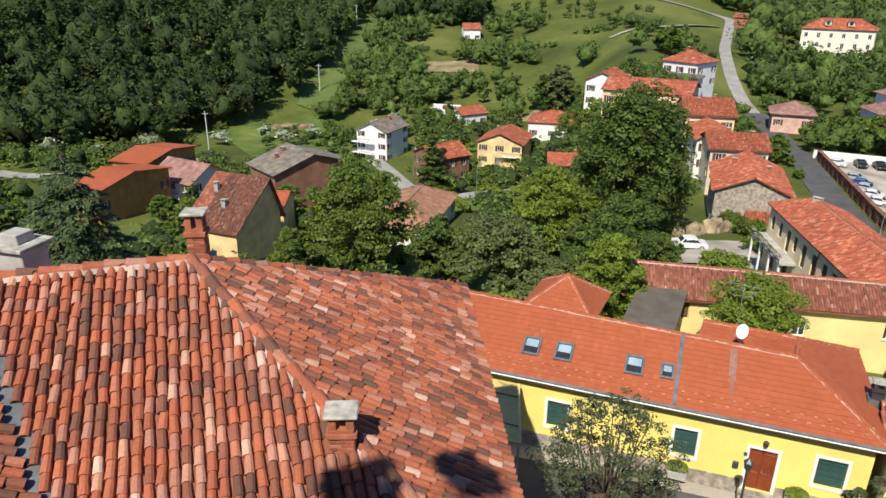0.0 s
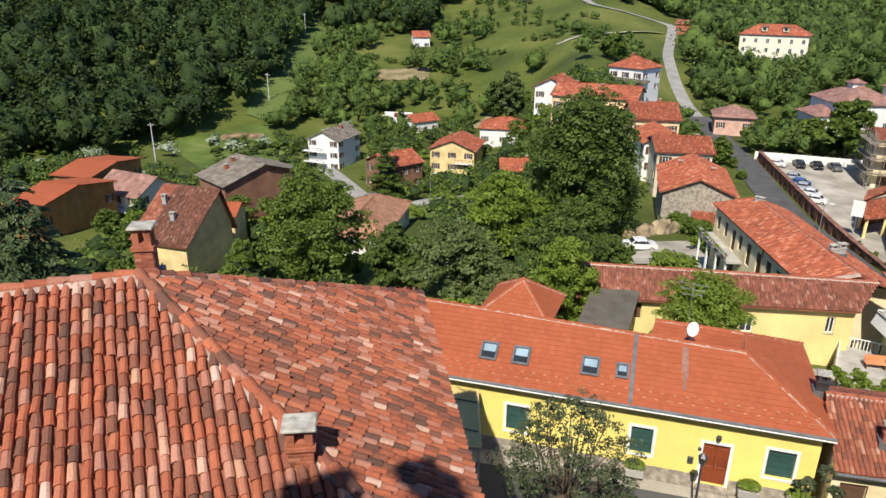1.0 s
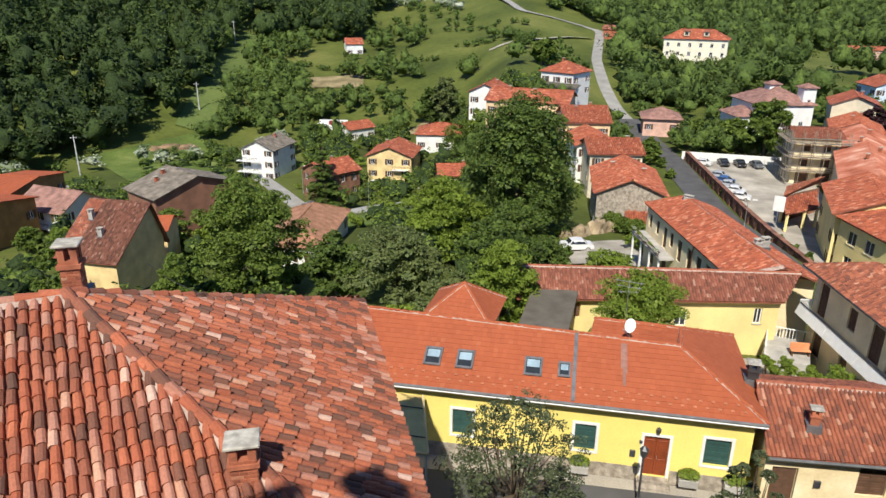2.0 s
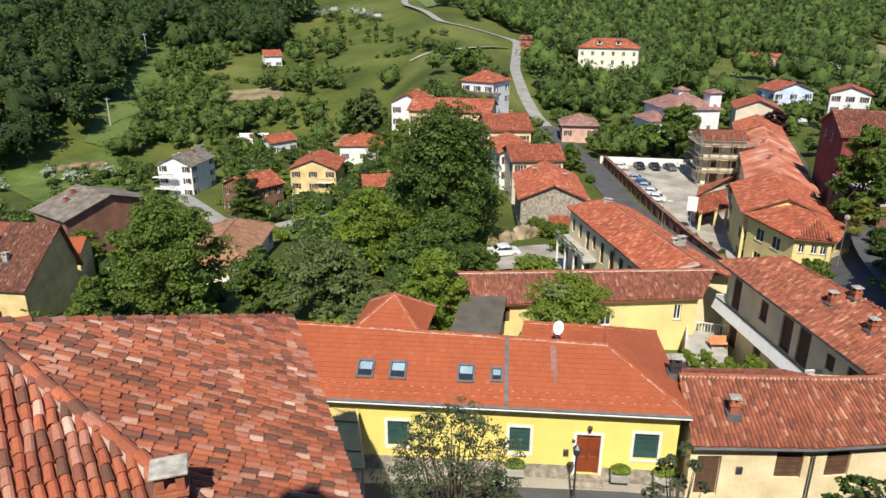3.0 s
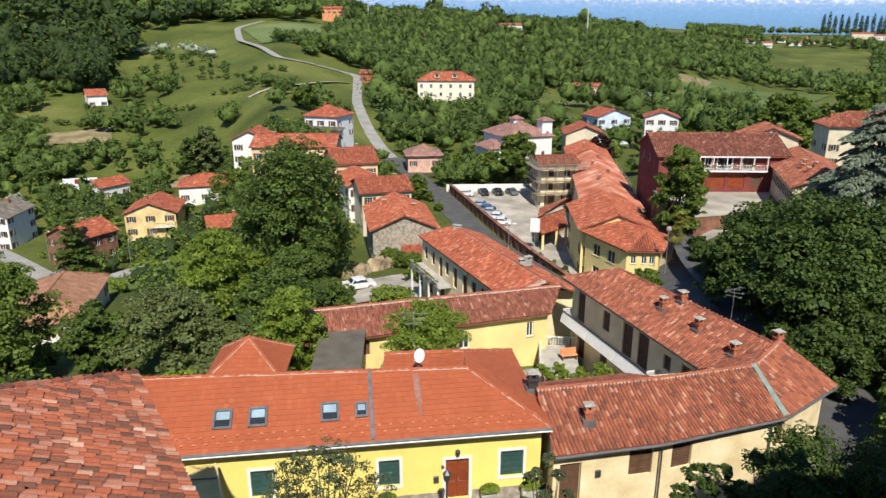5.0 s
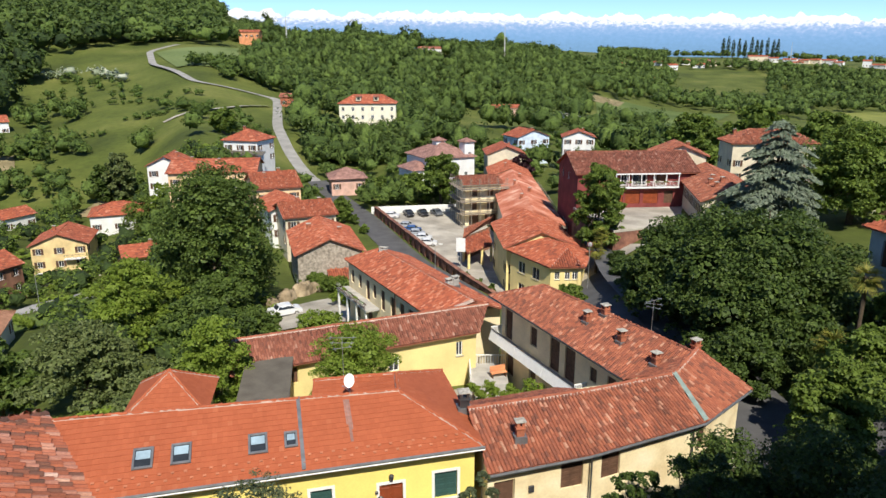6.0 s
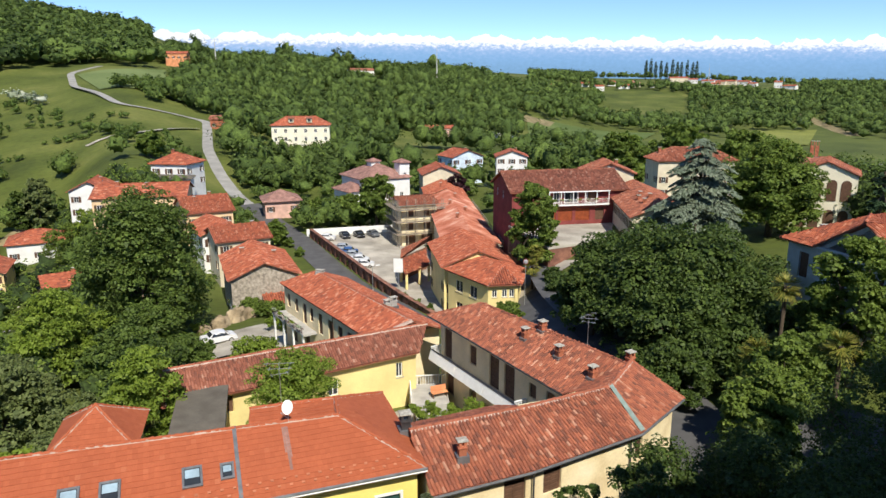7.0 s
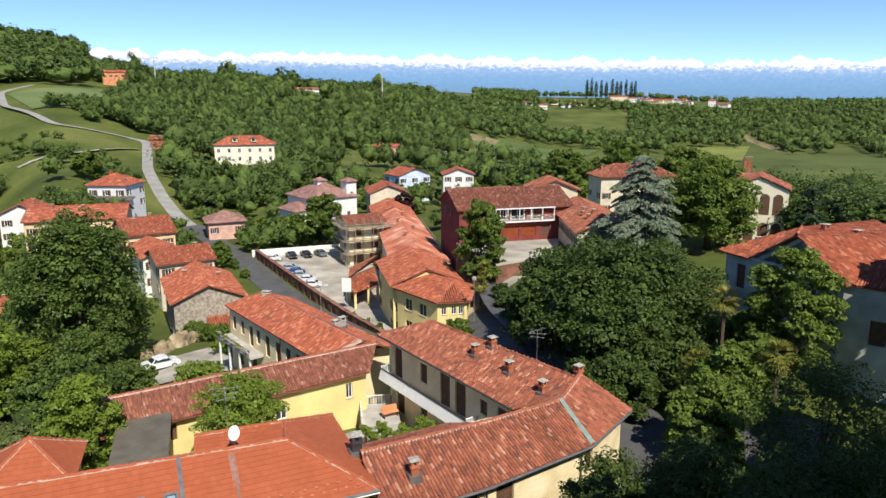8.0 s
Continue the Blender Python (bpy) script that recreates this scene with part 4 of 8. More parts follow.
# ---- the court wing and the arcaded house ----
court = thing("court_wing", 2, 51, -4, 0, "low yellow wing with a long dark clay tile roof", "house", "village houses")
INV = court.matrix_basis.inverted()
loc = lambda *pts: [tuple(INV @ Vector(p)) for p in pts]
CE0, CE1, CR0, CR1 = (-7.6, 47.6, 0.0), (12.1, 52.8, 0.0), (-7.81, 50.14, 1.73), (13.4, 55.4, 1.5)
roof_plane(court, loc(CE0, CE1, CR1, CR0), WORN, seed=91)
roof_plane(court, loc(CR0, CR1, (12.0, 58.2, 0.2), (-8.2, 53.6, 0.0)), WORN, seed=92)
ridge_caps(court, *loc(CR0, CR1), 0.14, 0.4, m_tile_mid, 95)
cp = [(-7.3, 48.2), (11.9, 53.3), (12.6, 57.4), (-7.6, 53.2)]
poly_walls(court, [(x - 2, y - 51) for x, y in cp], -3.0, 4.0, m_wall_court, [(0, 12.4, 1.6, 0.9, 1.3, "win"), (0, 18.3, 1.9, 0.6, 1.3, "win"), (0, 3.8, 2.2, 1.6, 1.3, "hole")])
arcade = thing("arcaded_house", 6, 68, -6.3, 0, "cream house with a pergola terrace and clay tile roof", "house", "village houses")
INV = arcade.matrix_basis.inverted()
loc = lambda *pts: [tuple(INV @ Vector(p)) for p in pts]
AE0, AE1, AR0, AR1 = (1.57, 77.0, 0.0), (8.2, 57.6, 0.0), (5.62, 75.6, 1.5), (12.46, 56.03, 1.56)
roof_plane(arcade, loc(AE0, AE1, AR1, AR0), REDFINE, seed=101)
roof_plane(arcade, loc(AR0, AR1, (15.8, 57.4, 0.0), (9.0, 77.0, 0.0)), REDFINE, seed=102)
ridge_caps(arcade, *loc(AR0, AR1), 0.14, 0.4, m_tile_mid, 105)
ap = [(2.0, 76.6), (8.5, 57.9), (15.2, 58.0), (8.6, 76.6)]
poly_walls(arcade, [(x - 6, y - 68) for x, y in ap], -3.0, 6.32, m_wall_warm,
           rows_of(0, (1.2, 3.4), (3.9,), 0.9, 1.5, "shut") + rows_of(0, (5.6, 9.6, 12.0, 14.2, 16.2), (3.2,), 1.0, 2.2, "shut") + rows_of(0, (7.4,), (3.9,), 0.9, 1.5, "shut") + rows_of(0, (2.5, 6.0, 9.5), (0.1,), 1.4, 2.2, "hole"))

# ---- small roofs behind the yellow house ----
pav = thing("garden_pavilion", -9.95, 40.6, -2, 0, "small pavilion with a pointed orange tile roof", "pavilion")
for i, (a, b) in enumerate((((-2.4, -2.4), (2.4, -2.4)), ((2.4, -2.4), (2.4, 2.4)), ((2.4, 2.4), (-2.4, 2.4)), ((-2.4, 2.4), (-2.4, -2.4)))):
    roof_plane(pav, [(*a, 4.1), (*b, 4.1), (0, 0, 5.9)], FLAT, seed=111 + i)
    ridge_caps(pav, (*a, 4.1), (0, 0, 5.9), 0.1, 0.36, m_tile_flat, 115 + i)
poly_walls(pav, [(-2, -2), (2, -2), (2, 2), (-2, 2)], -4, 4.2, m_wall_yellow)
shed = thing("flat_roofed_shed", -4.7, 45.8, -3, 0, "shed with a flat dark tarred roof", "shed")
part("roof", bevelled("roof", [(-1.85, -3.4, 3.35, 1.6, 3.4, 3.5)], m_tar, 0.03), shed)
poly_walls(shed, [(-1.4, -3.2), (1.4, -3.2), (1.4, 3.2), (-1.4, 3.2)], -3, 3.35, m_wall_buff)

# ---- village houses ----
def grid(n, L, e=1.4):
    return [e + (L - 2 * e) * i / max(1, n - 1) for i in range(n)] if n > 1 else [L / 2]


def block(name, label, x, y, z, yaw, L, D, h, wall, tiles, roof="x", pitch=22, nf=3, ns=2, floors=2, style="open", chim=((1.5, 1.2, 1.0),), **kw):
    """A village house with regular rows of windows."""
    sills = [0.9 + 2.9 * i for i in range(floors)]
    w = rows_of(0, grid(nf, L) if nf else [], sills, 1.0, 1.35, style) + rows_of(1, grid(ns, D) if ns else [], sills, 1.0, 1.35, style) + rows_of(3, grid(ns, D) if ns else [], sills, 1.0, 1.35, style)
    return house(name, label, x, y, z, yaw, L, D, h, wall, tiles, roof, pitch, windows=[q for q in w if q[2] + 1.4 < h], chimneys=chim, **kw)


block("gabled_house", "buff yellow gabled house with a red tile roof", -58.3, 160.7, -21.9, 7.4, 11, 12, 5.9, m_wall_buff, WIDE, "y", 22, chim=((-2, 1, 1.2),))
block("white_hipped_house", "white house with a red hipped tile roof", -53.3, 186, -19.8, 11.6, 13, 10.6, 4.6, m_wall_white, WIDE, "hip", 23, floors=1, chim=())
block("small_white_house", "small white house with a red tile roof", -86.2, 202.1, -22.7, 57, 9.4, 7.1, 4, m_wall_white, WIDE, "x", 25, floors=1, nf=2, chim=())
block("low_red_roofed_house", "low house with a red tile roof behind trees", -39.7, 148.4, -19.6, 20.5, 6.7, 8.3, 2.9, m_wall_buff, WIDE, "x", 21, floors=1, chim=((2.5, 1.5, 1.0),))
block("brown_house", "brown plastered house with a red tile roof", -65.2, 138, -21.6, 60, 9, 9, 6, m_wall_brown, WIDE, "x", 24, chim=((1, 1, 0.9),))
block("beige_roofed_house", "white house with a pinkish brown hipped roof", -48.6, 93.0, -19.3, 11, 9.0, 18.0, 6.4, m_wall_white, TAN, "hip", 27, chim=())
block("grey_roofed_house", "brown house with a wide grey gabled roof", -72.4, 95.7, -13.2, -25.6, 9.2, 14.7, 4.3, m_wall_brown, GREY, "x", 17.6, floors=1, chim=((-2.5, -2, 0.9), (-1.0, -4, 0.9)))
block("balconied_white_house", "white house with balconies and a pinkish tile roof", -97.8, 94.8, -19.6, -4.3, 10.6, 9.4, 5.6, m_wall_white, PINK, "x", 28, chim=())
block("orange_roofed_house", "house with a bright orange tile roof", -110.2, 98.2, -16.2, 9.4, 7.7, 15.2, 4.1, m_wall_umber, ORANGE, "x", 8, floors=1, chim=())
block("orange_roofed_annex", "low orange annex with a bright orange roof", -98.2, 79.3, -15.1, 4.7, 6.3, 16.4, 4.2, m_wall_umber, ORANGE, "x", 10, floors=1, chim=())
dark = block("dark_roofed_house", "old house with a steep weathered tile roof, browned by painted shade", -62.6, 69.9, -14.3, 3, 7.8, 14.8, 5.7, m_wall_buff, SHADED, "x", 34, nf=0, ns=0, chim=((-2.4, -2.6, 1.3), (0.2, -4.6, 1.1)), stack=m_concrete, back=0.3)
roof_plane(dark, [(-4.42, -7.92, 5.54), (-2.3, -7.92, 5.54), (-2.3, 0, 10.87), (-4.42, 0, 10.87)], WIDE, seed=401, thick=0.05)
block("orange_roofed_outbuilding", "small outbuilding with an orange tile roof", -66.4, 80.0, -14.5, 20, 5.0, 5.5, 4.4, m_wall_buff, ORANGE, "x", 20, nf=0, ns=0, floors=1, chim=(), below=6)
block("small_peach_house", "peach house with a red tile roof", -81.0, 110.0, -20.4, -15, 8.3, 9.8, 4.3, m_wall_peach, WIDE, "hip", 23, floors=1, nf=2, chim=())
block("white_three_storey_house", "tall white house with balconies and a grey roof", -92.3, 158.4, -24.5, 0.1, 8.9, 11.6, 8.4, m_wall_white, GREY, "y", 25, floors=3, nf=2, chim=((1, 2, 1),))
block("roadside_white_house", "white house with a red hipped roof and terrace", -19.9, 189.2, -4.2, -24, 9.6, 9, 6.5, m_wall_white, WIDE, "hip", 27, chim=((-1, 0, 1.2),))
block("white_row_house", "white end house of a row with a red roof", -37.5, 176.1, -8.2, -1, 8, 11.5, 6.5, m_wall_white, WIDE, "y", 26, nf=2)
block("long_row_house", "long peach house with a red tile roof", -24.5, 162, -8.0, -2, 18.5, 13, 6.6, m_wall_peach, WIDE, "x", 17, nf=6, chim=((-5, -1, 1), (1, -2, 1)))
block("row_house_with_dormers", "row house with a red tile roof", -11.4, 148.5, -9.3, 14, 9, 13, 6.4, m_wall_peach, RED, "x", 19, chim=((-2, -2, 1), (1.5, 1, 1)))
block("skylit_row_house", "white row house with skylights in its red roof", -8.6, 134, -10.6, 16, 7, 11, 6, m_wall_white, RED, "y", 24, nf=2, chim=())
block("orange_row_house", "row house with an orange-red tile roof", -4.3, 125.8, -10.3, 14, 9, 10, 6, m_wall_cream, RED, "x", 18, chim=((-1, 1, 1), (2.5, -1, 1)))
block("big_gabled_row_house", "large gabled house with an orange-red tile roof and stone front", -0.9, 105.9, -11, 6.7, 9.4, 15, 6, m_stone, RED, "y", 23, floors=0, chim=((-2, 3, 0.9), (2.6, 1, 0.8)))
block("pink_house", "small pink house with a brown tile roof", 5.3, 186.6, -11.7, 4, 8.9, 8.7, 3.9, m_wall_pink, PINK, "hip", 25, ov=0.7, floors=1, nf=2, chim=())
block("light_blue_house", "light blue house with a red tile roof", 65.2, 220.3, -7.8, 13, 11.5, 10, 6.2, m_wall_sky, WIDE, "y", 20, chim=((2, 0, 1),))
block("far_white_house", "white gabled house with a red roof", 76.0, 201.4, -6.0, -17, 9.3, 8.5, 6, m_wall_white, WIDE, "y", 20)
block("hilltop_villa", "large cream villa with a red hipped roof and dormers", 16.3, 260.8, -2.3, -7.4, 20.5, 10, 9.5, m_wall_ivory, WIDE, "hip", 29, nf=6, ns=3, floors=3, style="win", chim=())
block("hipped_back_house", "cream house with a wide red hipped roof", 97.9, 141.2, -4.4, -13, 17.9, 9, 9, m_wall_cream, FARMID, "hip", 29, nf=4, chim=((-7, 1, 1.4),))
block("arched_house", "white house with tall arched loggias", 89.8, 92.2, -1.4, -45, 9, 7.5, 9.0, m_wall_ivory, FARMID, "y", 24, ov=0.25, nf=0, floors=0, ns=0, chim=())
block("brick_chimney_house", "old house with a broad paired brick chimney", 99.8, 110.4, -4.5, -42, 12, 8, 11.2, m_wall_cream, BROWN, "x", 18, floors=0, nf=0, ns=0, chim=((2.6, 0, 3.0), (3.4, 0, 3.0)))
block("yellow_lane_house", "yellow house with an irregular red tile roof", 31.9, 102.9, -12.7, -6.7, 10.3, 15.4, 8, m_wall_court, RED, "y", 23, nf=2, floors=2, chim=())
block("upper_orange_house", "orange house on the hilltop", -52.3, 563.3, 38.6, -8, 15, 10, 4.4, m_wall_orange, WIDE, "x", 18, floors=1, nf=4, chim=(), below=8)
block("road_bend_house", "small brick red house at the road bend", -14.7, 323.7, -0.4, -10, 7, 8, 7, m_brick, BROWN, "x", 18, nf=2, chim=())
block("valley_row_house", "low pale house with a red roof in the valley", 101.0, 382.5, -7.6, -15, 16, 8, 4.5, m_wall_pink, WIDE, "x", 18, nf=5, floors=1, chim=())
block("meadow_house", "white house with a red roof below the woods", -127.9, 300.9, -5.9, 30, 7.2, 10.2, 5, m_wall_white, WIDE, "x", 23, nf=2, chim=())
block("far_white_farm", "white farm on the wooded ridge", 92.8, 618.4, 27.2, 5, 20, 9, 5, m_wall_white, BROWN, "x", 20, nf=5, floors=1, chim=())
terrace = house("long_terrace_house", "long terrace of houses with patched red tile roofs", 40.5, 139, -13.2, 79.6, 50, 9.5, 7.2, m_wall_cream, PATCHED, "x", 22, windows=rows_of(0, grid(9, 42), (1.0, 4.0), 1.0, 1.4, "open"), chimneys=((-10, 1, 1.2), (-2, -1.5, 1.2), (6, 1, 1.2), (15, -1, 1.2)))
eave_rail = part("eave_scaffold", boxes_mesh("eave_scaffold", [(-24, -5.95, 6.2, 22, -5.25, 6.28), (-24, -5.95, 7.1, 22, -5.88, 7.2), (-24, -5.95, 6.7, 22, -5.88, 6.78)], m_timber), terrace, label="grey scaffold walkway along the eave")
for i in range(20):
    part("upright", piece("eup", lambda: rods("upright", [((0, 0, -7), (0, 0, 1.2))], 0.05, m_timber)), eave_rail, pose(-24 + i * 2.4, -5.92, 6.2))
house("far_terrace_house", "house of the terrace with a weathered red tile roof", 46.3, 171.8, -13.2, 79.6, 15, 9.7, 7.5, m_wall_cream, RED, "x", 22, windows=rows_of(0, grid(4, 15), (1.0, 4.0), 1.0, 1.4, "open"), chimneys=((-3, 1, 1.2), (4, -1, 1.1)), seed=9)
block("end_terrace_house", "house with a red gabled tile roof closing the terrace", 49.0, 187, -11.5, -8, 10, 12, 9.1, m_wall_cream, WIDE, "y", 22)

# ---- trees ----
def leaf_quads(rng, centres, radii, count, size, squash=0.8, out=0.80):
    """Corners of leaf clumps spread over lobes; each clump is a bent four-cornered leaf mass."""
    centres, radii = np.asarray(centres, float), np.asarray(radii, float)
    pick = rng.choice(len(centres), count, p=radii ** 2 / np.sum(radii ** 2))
    d = rng.normal(size=(count, 3))
    d[:, 2] = np.where(rng.random(count) < 0.75, np.abs(d[:, 2]), d[:, 2])
    d /= np.linalg.norm(d, axis=1)[:, None]
    depth = 1 - np.abs(rng.normal(0, 0.16, count))
    p = centres[pick] + d * (radii[pick] * depth)[:, None] * np.array([1, 1, squash])
    nrm = d * out * 0.8 + rng.normal(size=(count, 3)) * (1 - out) + np.array([0, 0, 0.45])
    nrm /= np.linalg.norm(nrm, axis=1)[:, None]
    s = np.cross(nrm, rng.normal(size=(count, 3)))
    s /= np.linalg.norm(s, axis=1)[:, None]
    t = np.cross(nrm, s)
    k = (size * rng.uniform(0.55, 1.25, count))[:, None]
    j = lambda: rng.uniform(0.6, 1.15, count)[:, None]
    bend = nrm * k * 0.18
    return np.stack([p - s * k * 0.5 * j() - bend, p - t * k * 0.42 * j(), p + s * k * 0.5 * j() - bend, p + t * k * 0.42 * j()], 1)


def sprays(rng, centres, radii, squash, each=17):
    """Small leaf masses spread over the lobes of a crown, with gaps between them."""
    c, r = np.repeat(np.asarray(centres, float), each, 0), np.repeat(np.asarray(radii, float), each)
    d = rng.normal(size=c.shape)
    d[:, 2] = np.where(rng.random(len(d)) < 0.7, np.abs(d[:, 2]), d[:, 2])
    d /= np.linalg.norm(d, axis=1)[:, None]
    return c + d * (r * rng.uniform(0.60, 0.92, len(r)))[:, None] * np.array([1, 1, squash]), r * rng.uniform(0.16, 0.38, len(r))


def trunk_mesh(rng, h, r, limbs, material):
    """A tapered, slightly bent trunk with limbs."""
    v, f = [], []
    def tube(v, f, pts, r0, r1, sides=7):
        for i, p in enumerate(pts):
            rr = r0 + (r1 - r0) * i / (len(pts) - 1)
            for k in range(sides):
                w = 2 * math.pi * k / sides
                v.append((p[0] + rr * math.cos(w), p[1] + rr * math.sin(w), p[2]))
        b = len(v) - sides * len(pts)
        for i in range(len(pts) - 1):
            f.extend((b + i * sides + k, b + i * sides + (k + 1) % sides, b + (i + 1) * sides + (k + 1) % sides, b + (i + 1) * sides + k) for k in range(sides))
    line = [(rng.normal(0, 0.015 * h) * i / 5, rng.normal(0, 0.015 * h) * i / 5, -0.5 + (h + 0.5) * i / 5) for i in range(6)]
    tube(v, f, line, r * 1.25, r * 0.45)
    trunk, boughs = mesh_of("trunk", v, f, material), []
    for end in limbs:
        v, f = [], []
        s = line[rng.integers(2, 5)]
        m = [(s[0] + (end[0] - s[0]) * q, s[1] + (end[1] - s[1]) * q, s[2] + (end[2] - s[2]) * q ** 1.3) for q in (0, 0.35, 0.7, 1)]
        tube(v, f, m, r * 0.4, r * 0.08, 5)
        boughs.append(mesh_of("limb", v, f, material))
    return trunk, boughs


def add_trunk(ob, rng, h, r, limbs):
    """The trunk of a tree, with each limb as a piece of its own under it."""
    trunk, boughs = trunk_mesh(rng, h, r, limbs, m_bark)
    t = part("trunk", trunk, ob)
    for b in boughs:
        part("limb", b, t)


def ball(fine=1):
    """Corners and triangles of a unit ball, from which tree crowns are shaped."""
    bm = bmesh.new()
    bmesh.ops.create_icosphere(bm, subdivisions=fine, radius=1)
    v = np.array([w.co[:] for w in bm.verts])
    t = np.array([[w.index for w in q.verts] for q in bm.faces])
    bm.free()
    return v, t


BALL = ball(2)


def crown_mesh(rng, centres, radii, squash, leaves, material, solid=True):
    """Leaf sprays over coarser inner foliage, as one mesh."""
    if solid:
        inner = leaf_quads(rng, centres, np.asarray(radii) * 0.62, max(60, len(leaves) // 6), 2.3 * np.median(np.linalg.norm(leaves[:, 2] - leaves[:, 0], axis=1)), squash, 0.9)
        inner[:, :, 2] = np.maximum(inner[:, :, 2], 0.15)
        leaves = np.concatenate([leaves, inner])
    return soup("crown", leaves.reshape(-1, 3), 4, material)


def tree(name, label, x, y, h, width, leaves=4000, size=0.45, material=None, low=0.25, seed=1, z=None, lobes=11, group="garden trees", squash=0.8, solid=True):
    """A broad-leaved tree: trunk, limbs and a crown of lobes of many leaf clumps."""
    rng = np.random.default_rng(seed)
    z = gz(x, y) if z is None else z
    ob = thing(name, x, y, z, 0, label, "tree", group)
    R, c0 = width / 2, h * low
    centres, radii = [], []
    for i in range(lobes):
        q = (i + 0.5) / lobes
        zz = c0 + (h - c0) * (0.11 + 0.73 * q)
        env = R * math.sqrt(max(0.05, 1 - ((q - 0.38) / 0.68) ** 2))
        a = i * 2.4 + rng.uniform(-0.4, 0.4)
        rr = R * rng.uniform(0.30, 0.44) * (1.0 if solid else 0.62)
        k = max(0.0, env - rr * 0.85) * rng.uniform(0.7, 1.05)
        centres.append((k * math.cos(a), k * math.sin(a), zz))
        radii.append(rr)
    if solid:
        centres.append((0, 0, c0 + (h - c0) * 0.5))
        radii.append(R * 0.6)
    tc, tr = sprays(rng, centres, radii, squash)
    q = leaf_quads(rng, tc, tr, leaves, size, 0.75, 0.62)
    q[:, :, 2] = np.maximum(q[:, :, 2], 0.15)
    add_trunk(ob, rng, c0 + (h - c0) * 0.55, max(0.12, width * 0.028), centres[::2] if solid else centres)
    leaf = material or m_leaf
    part("crown", crown_mesh(rng, centres, radii, squash, q, leaf, solid), ob)
    return ob


def conifer(name, label, x, y, h, width, material, leaves=5000, size=0.5, seed=1, z=None, droop=0.15, full=0.85, tiers=13):
    """A conifer: a straight trunk with uneven whorls of spreading boughs, each a drooping flat spray of needles."""
    rng = np.random.default_rng(seed)
    z = gz(x, y) if z is None else z
    ob = thing(name, x, y, z, 0, label, "tree", "conifers")
    boughs, needles = [], []
    for k in range(tiers):
        q = (k + rng.uniform(-0.25, 0.25)) / (tiers - 0.4)
        many = int(9 - 4 * q)
        turn = rng.uniform(0, 6.28)
        for j in range(many):
            a = turn + 6.283 * j / many + rng.normal(0, 0.22)
            reach = (width / 2 * (1 - max(q, 0)) ** full + 0.35) * rng.uniform(0.66, 1.12)
            z0 = h * (0.07 + 0.91 * q) + rng.normal(0, 0.012 * h)
            boughs.append((reach, a, z0))
    share = np.array([r ** 1.5 for r, _, _ in boughs])
    counts = (leaves * share / share.sum()).astype(int) + 8
    limbs = []
    for (reach, a, z0), n in zip(boughs, counts):
        t = rng.random(n) ** 0.7
        half = 0.34 * reach * np.sin(np.pi * np.clip(0.12 + 0.86 * t, 0, 1)) ** 0.8 + 0.12
        v = rng.uniform(-1, 1, n) * half
        lift = 0.10 * reach * np.sin(np.pi * t) - droop * reach * t ** 1.6 - 0.28 * np.abs(v) + rng.normal(0, 0.05 * size + 0.03, n)
        d, sd = np.array([math.cos(a), math.sin(a), 0]), np.array([-math.sin(a), math.cos(a), 0])
        p = d * (t * reach)[:, None] + sd * v[:, None] + np.array([0, 0, 1]) * (z0 + lift)[:, None]
        o = d[None] * 0.8 + sd[None] * (np.sign(v) * 0.6)[:, None] + np.array([0, 0, -droop - 0.15]) + rng.normal(0, 0.22, (n, 3))
        o /= np.linalg.norm(o, axis=1)[:, None]
        side = np.cross(o, np.array([0, 0, 1.0]) + rng.normal(0, 0.35, (n, 3)))
        side /= np.linalg.norm(side, axis=1)[:, None]
        k = (size * rng.uniform(0.5, 1.15, n))[:, None]
        needles.append(np.stack([p - o * k * 0.5, p - side * k * 0.26, p + o * k * 0.75, p + side * k * 0.26], 1))
        limbs.append((0.7 * reach * math.cos(a), 0.7 * reach * math.sin(a), z0 - 0.25 * droop * reach))
    add_trunk(ob, rng, h * 0.97, max(0.12, h * 0.017), limbs[::3])
    part("crown", soup("crown", np.concatenate(needles).reshape(-1, 3), 4, material), ob)
    return ob


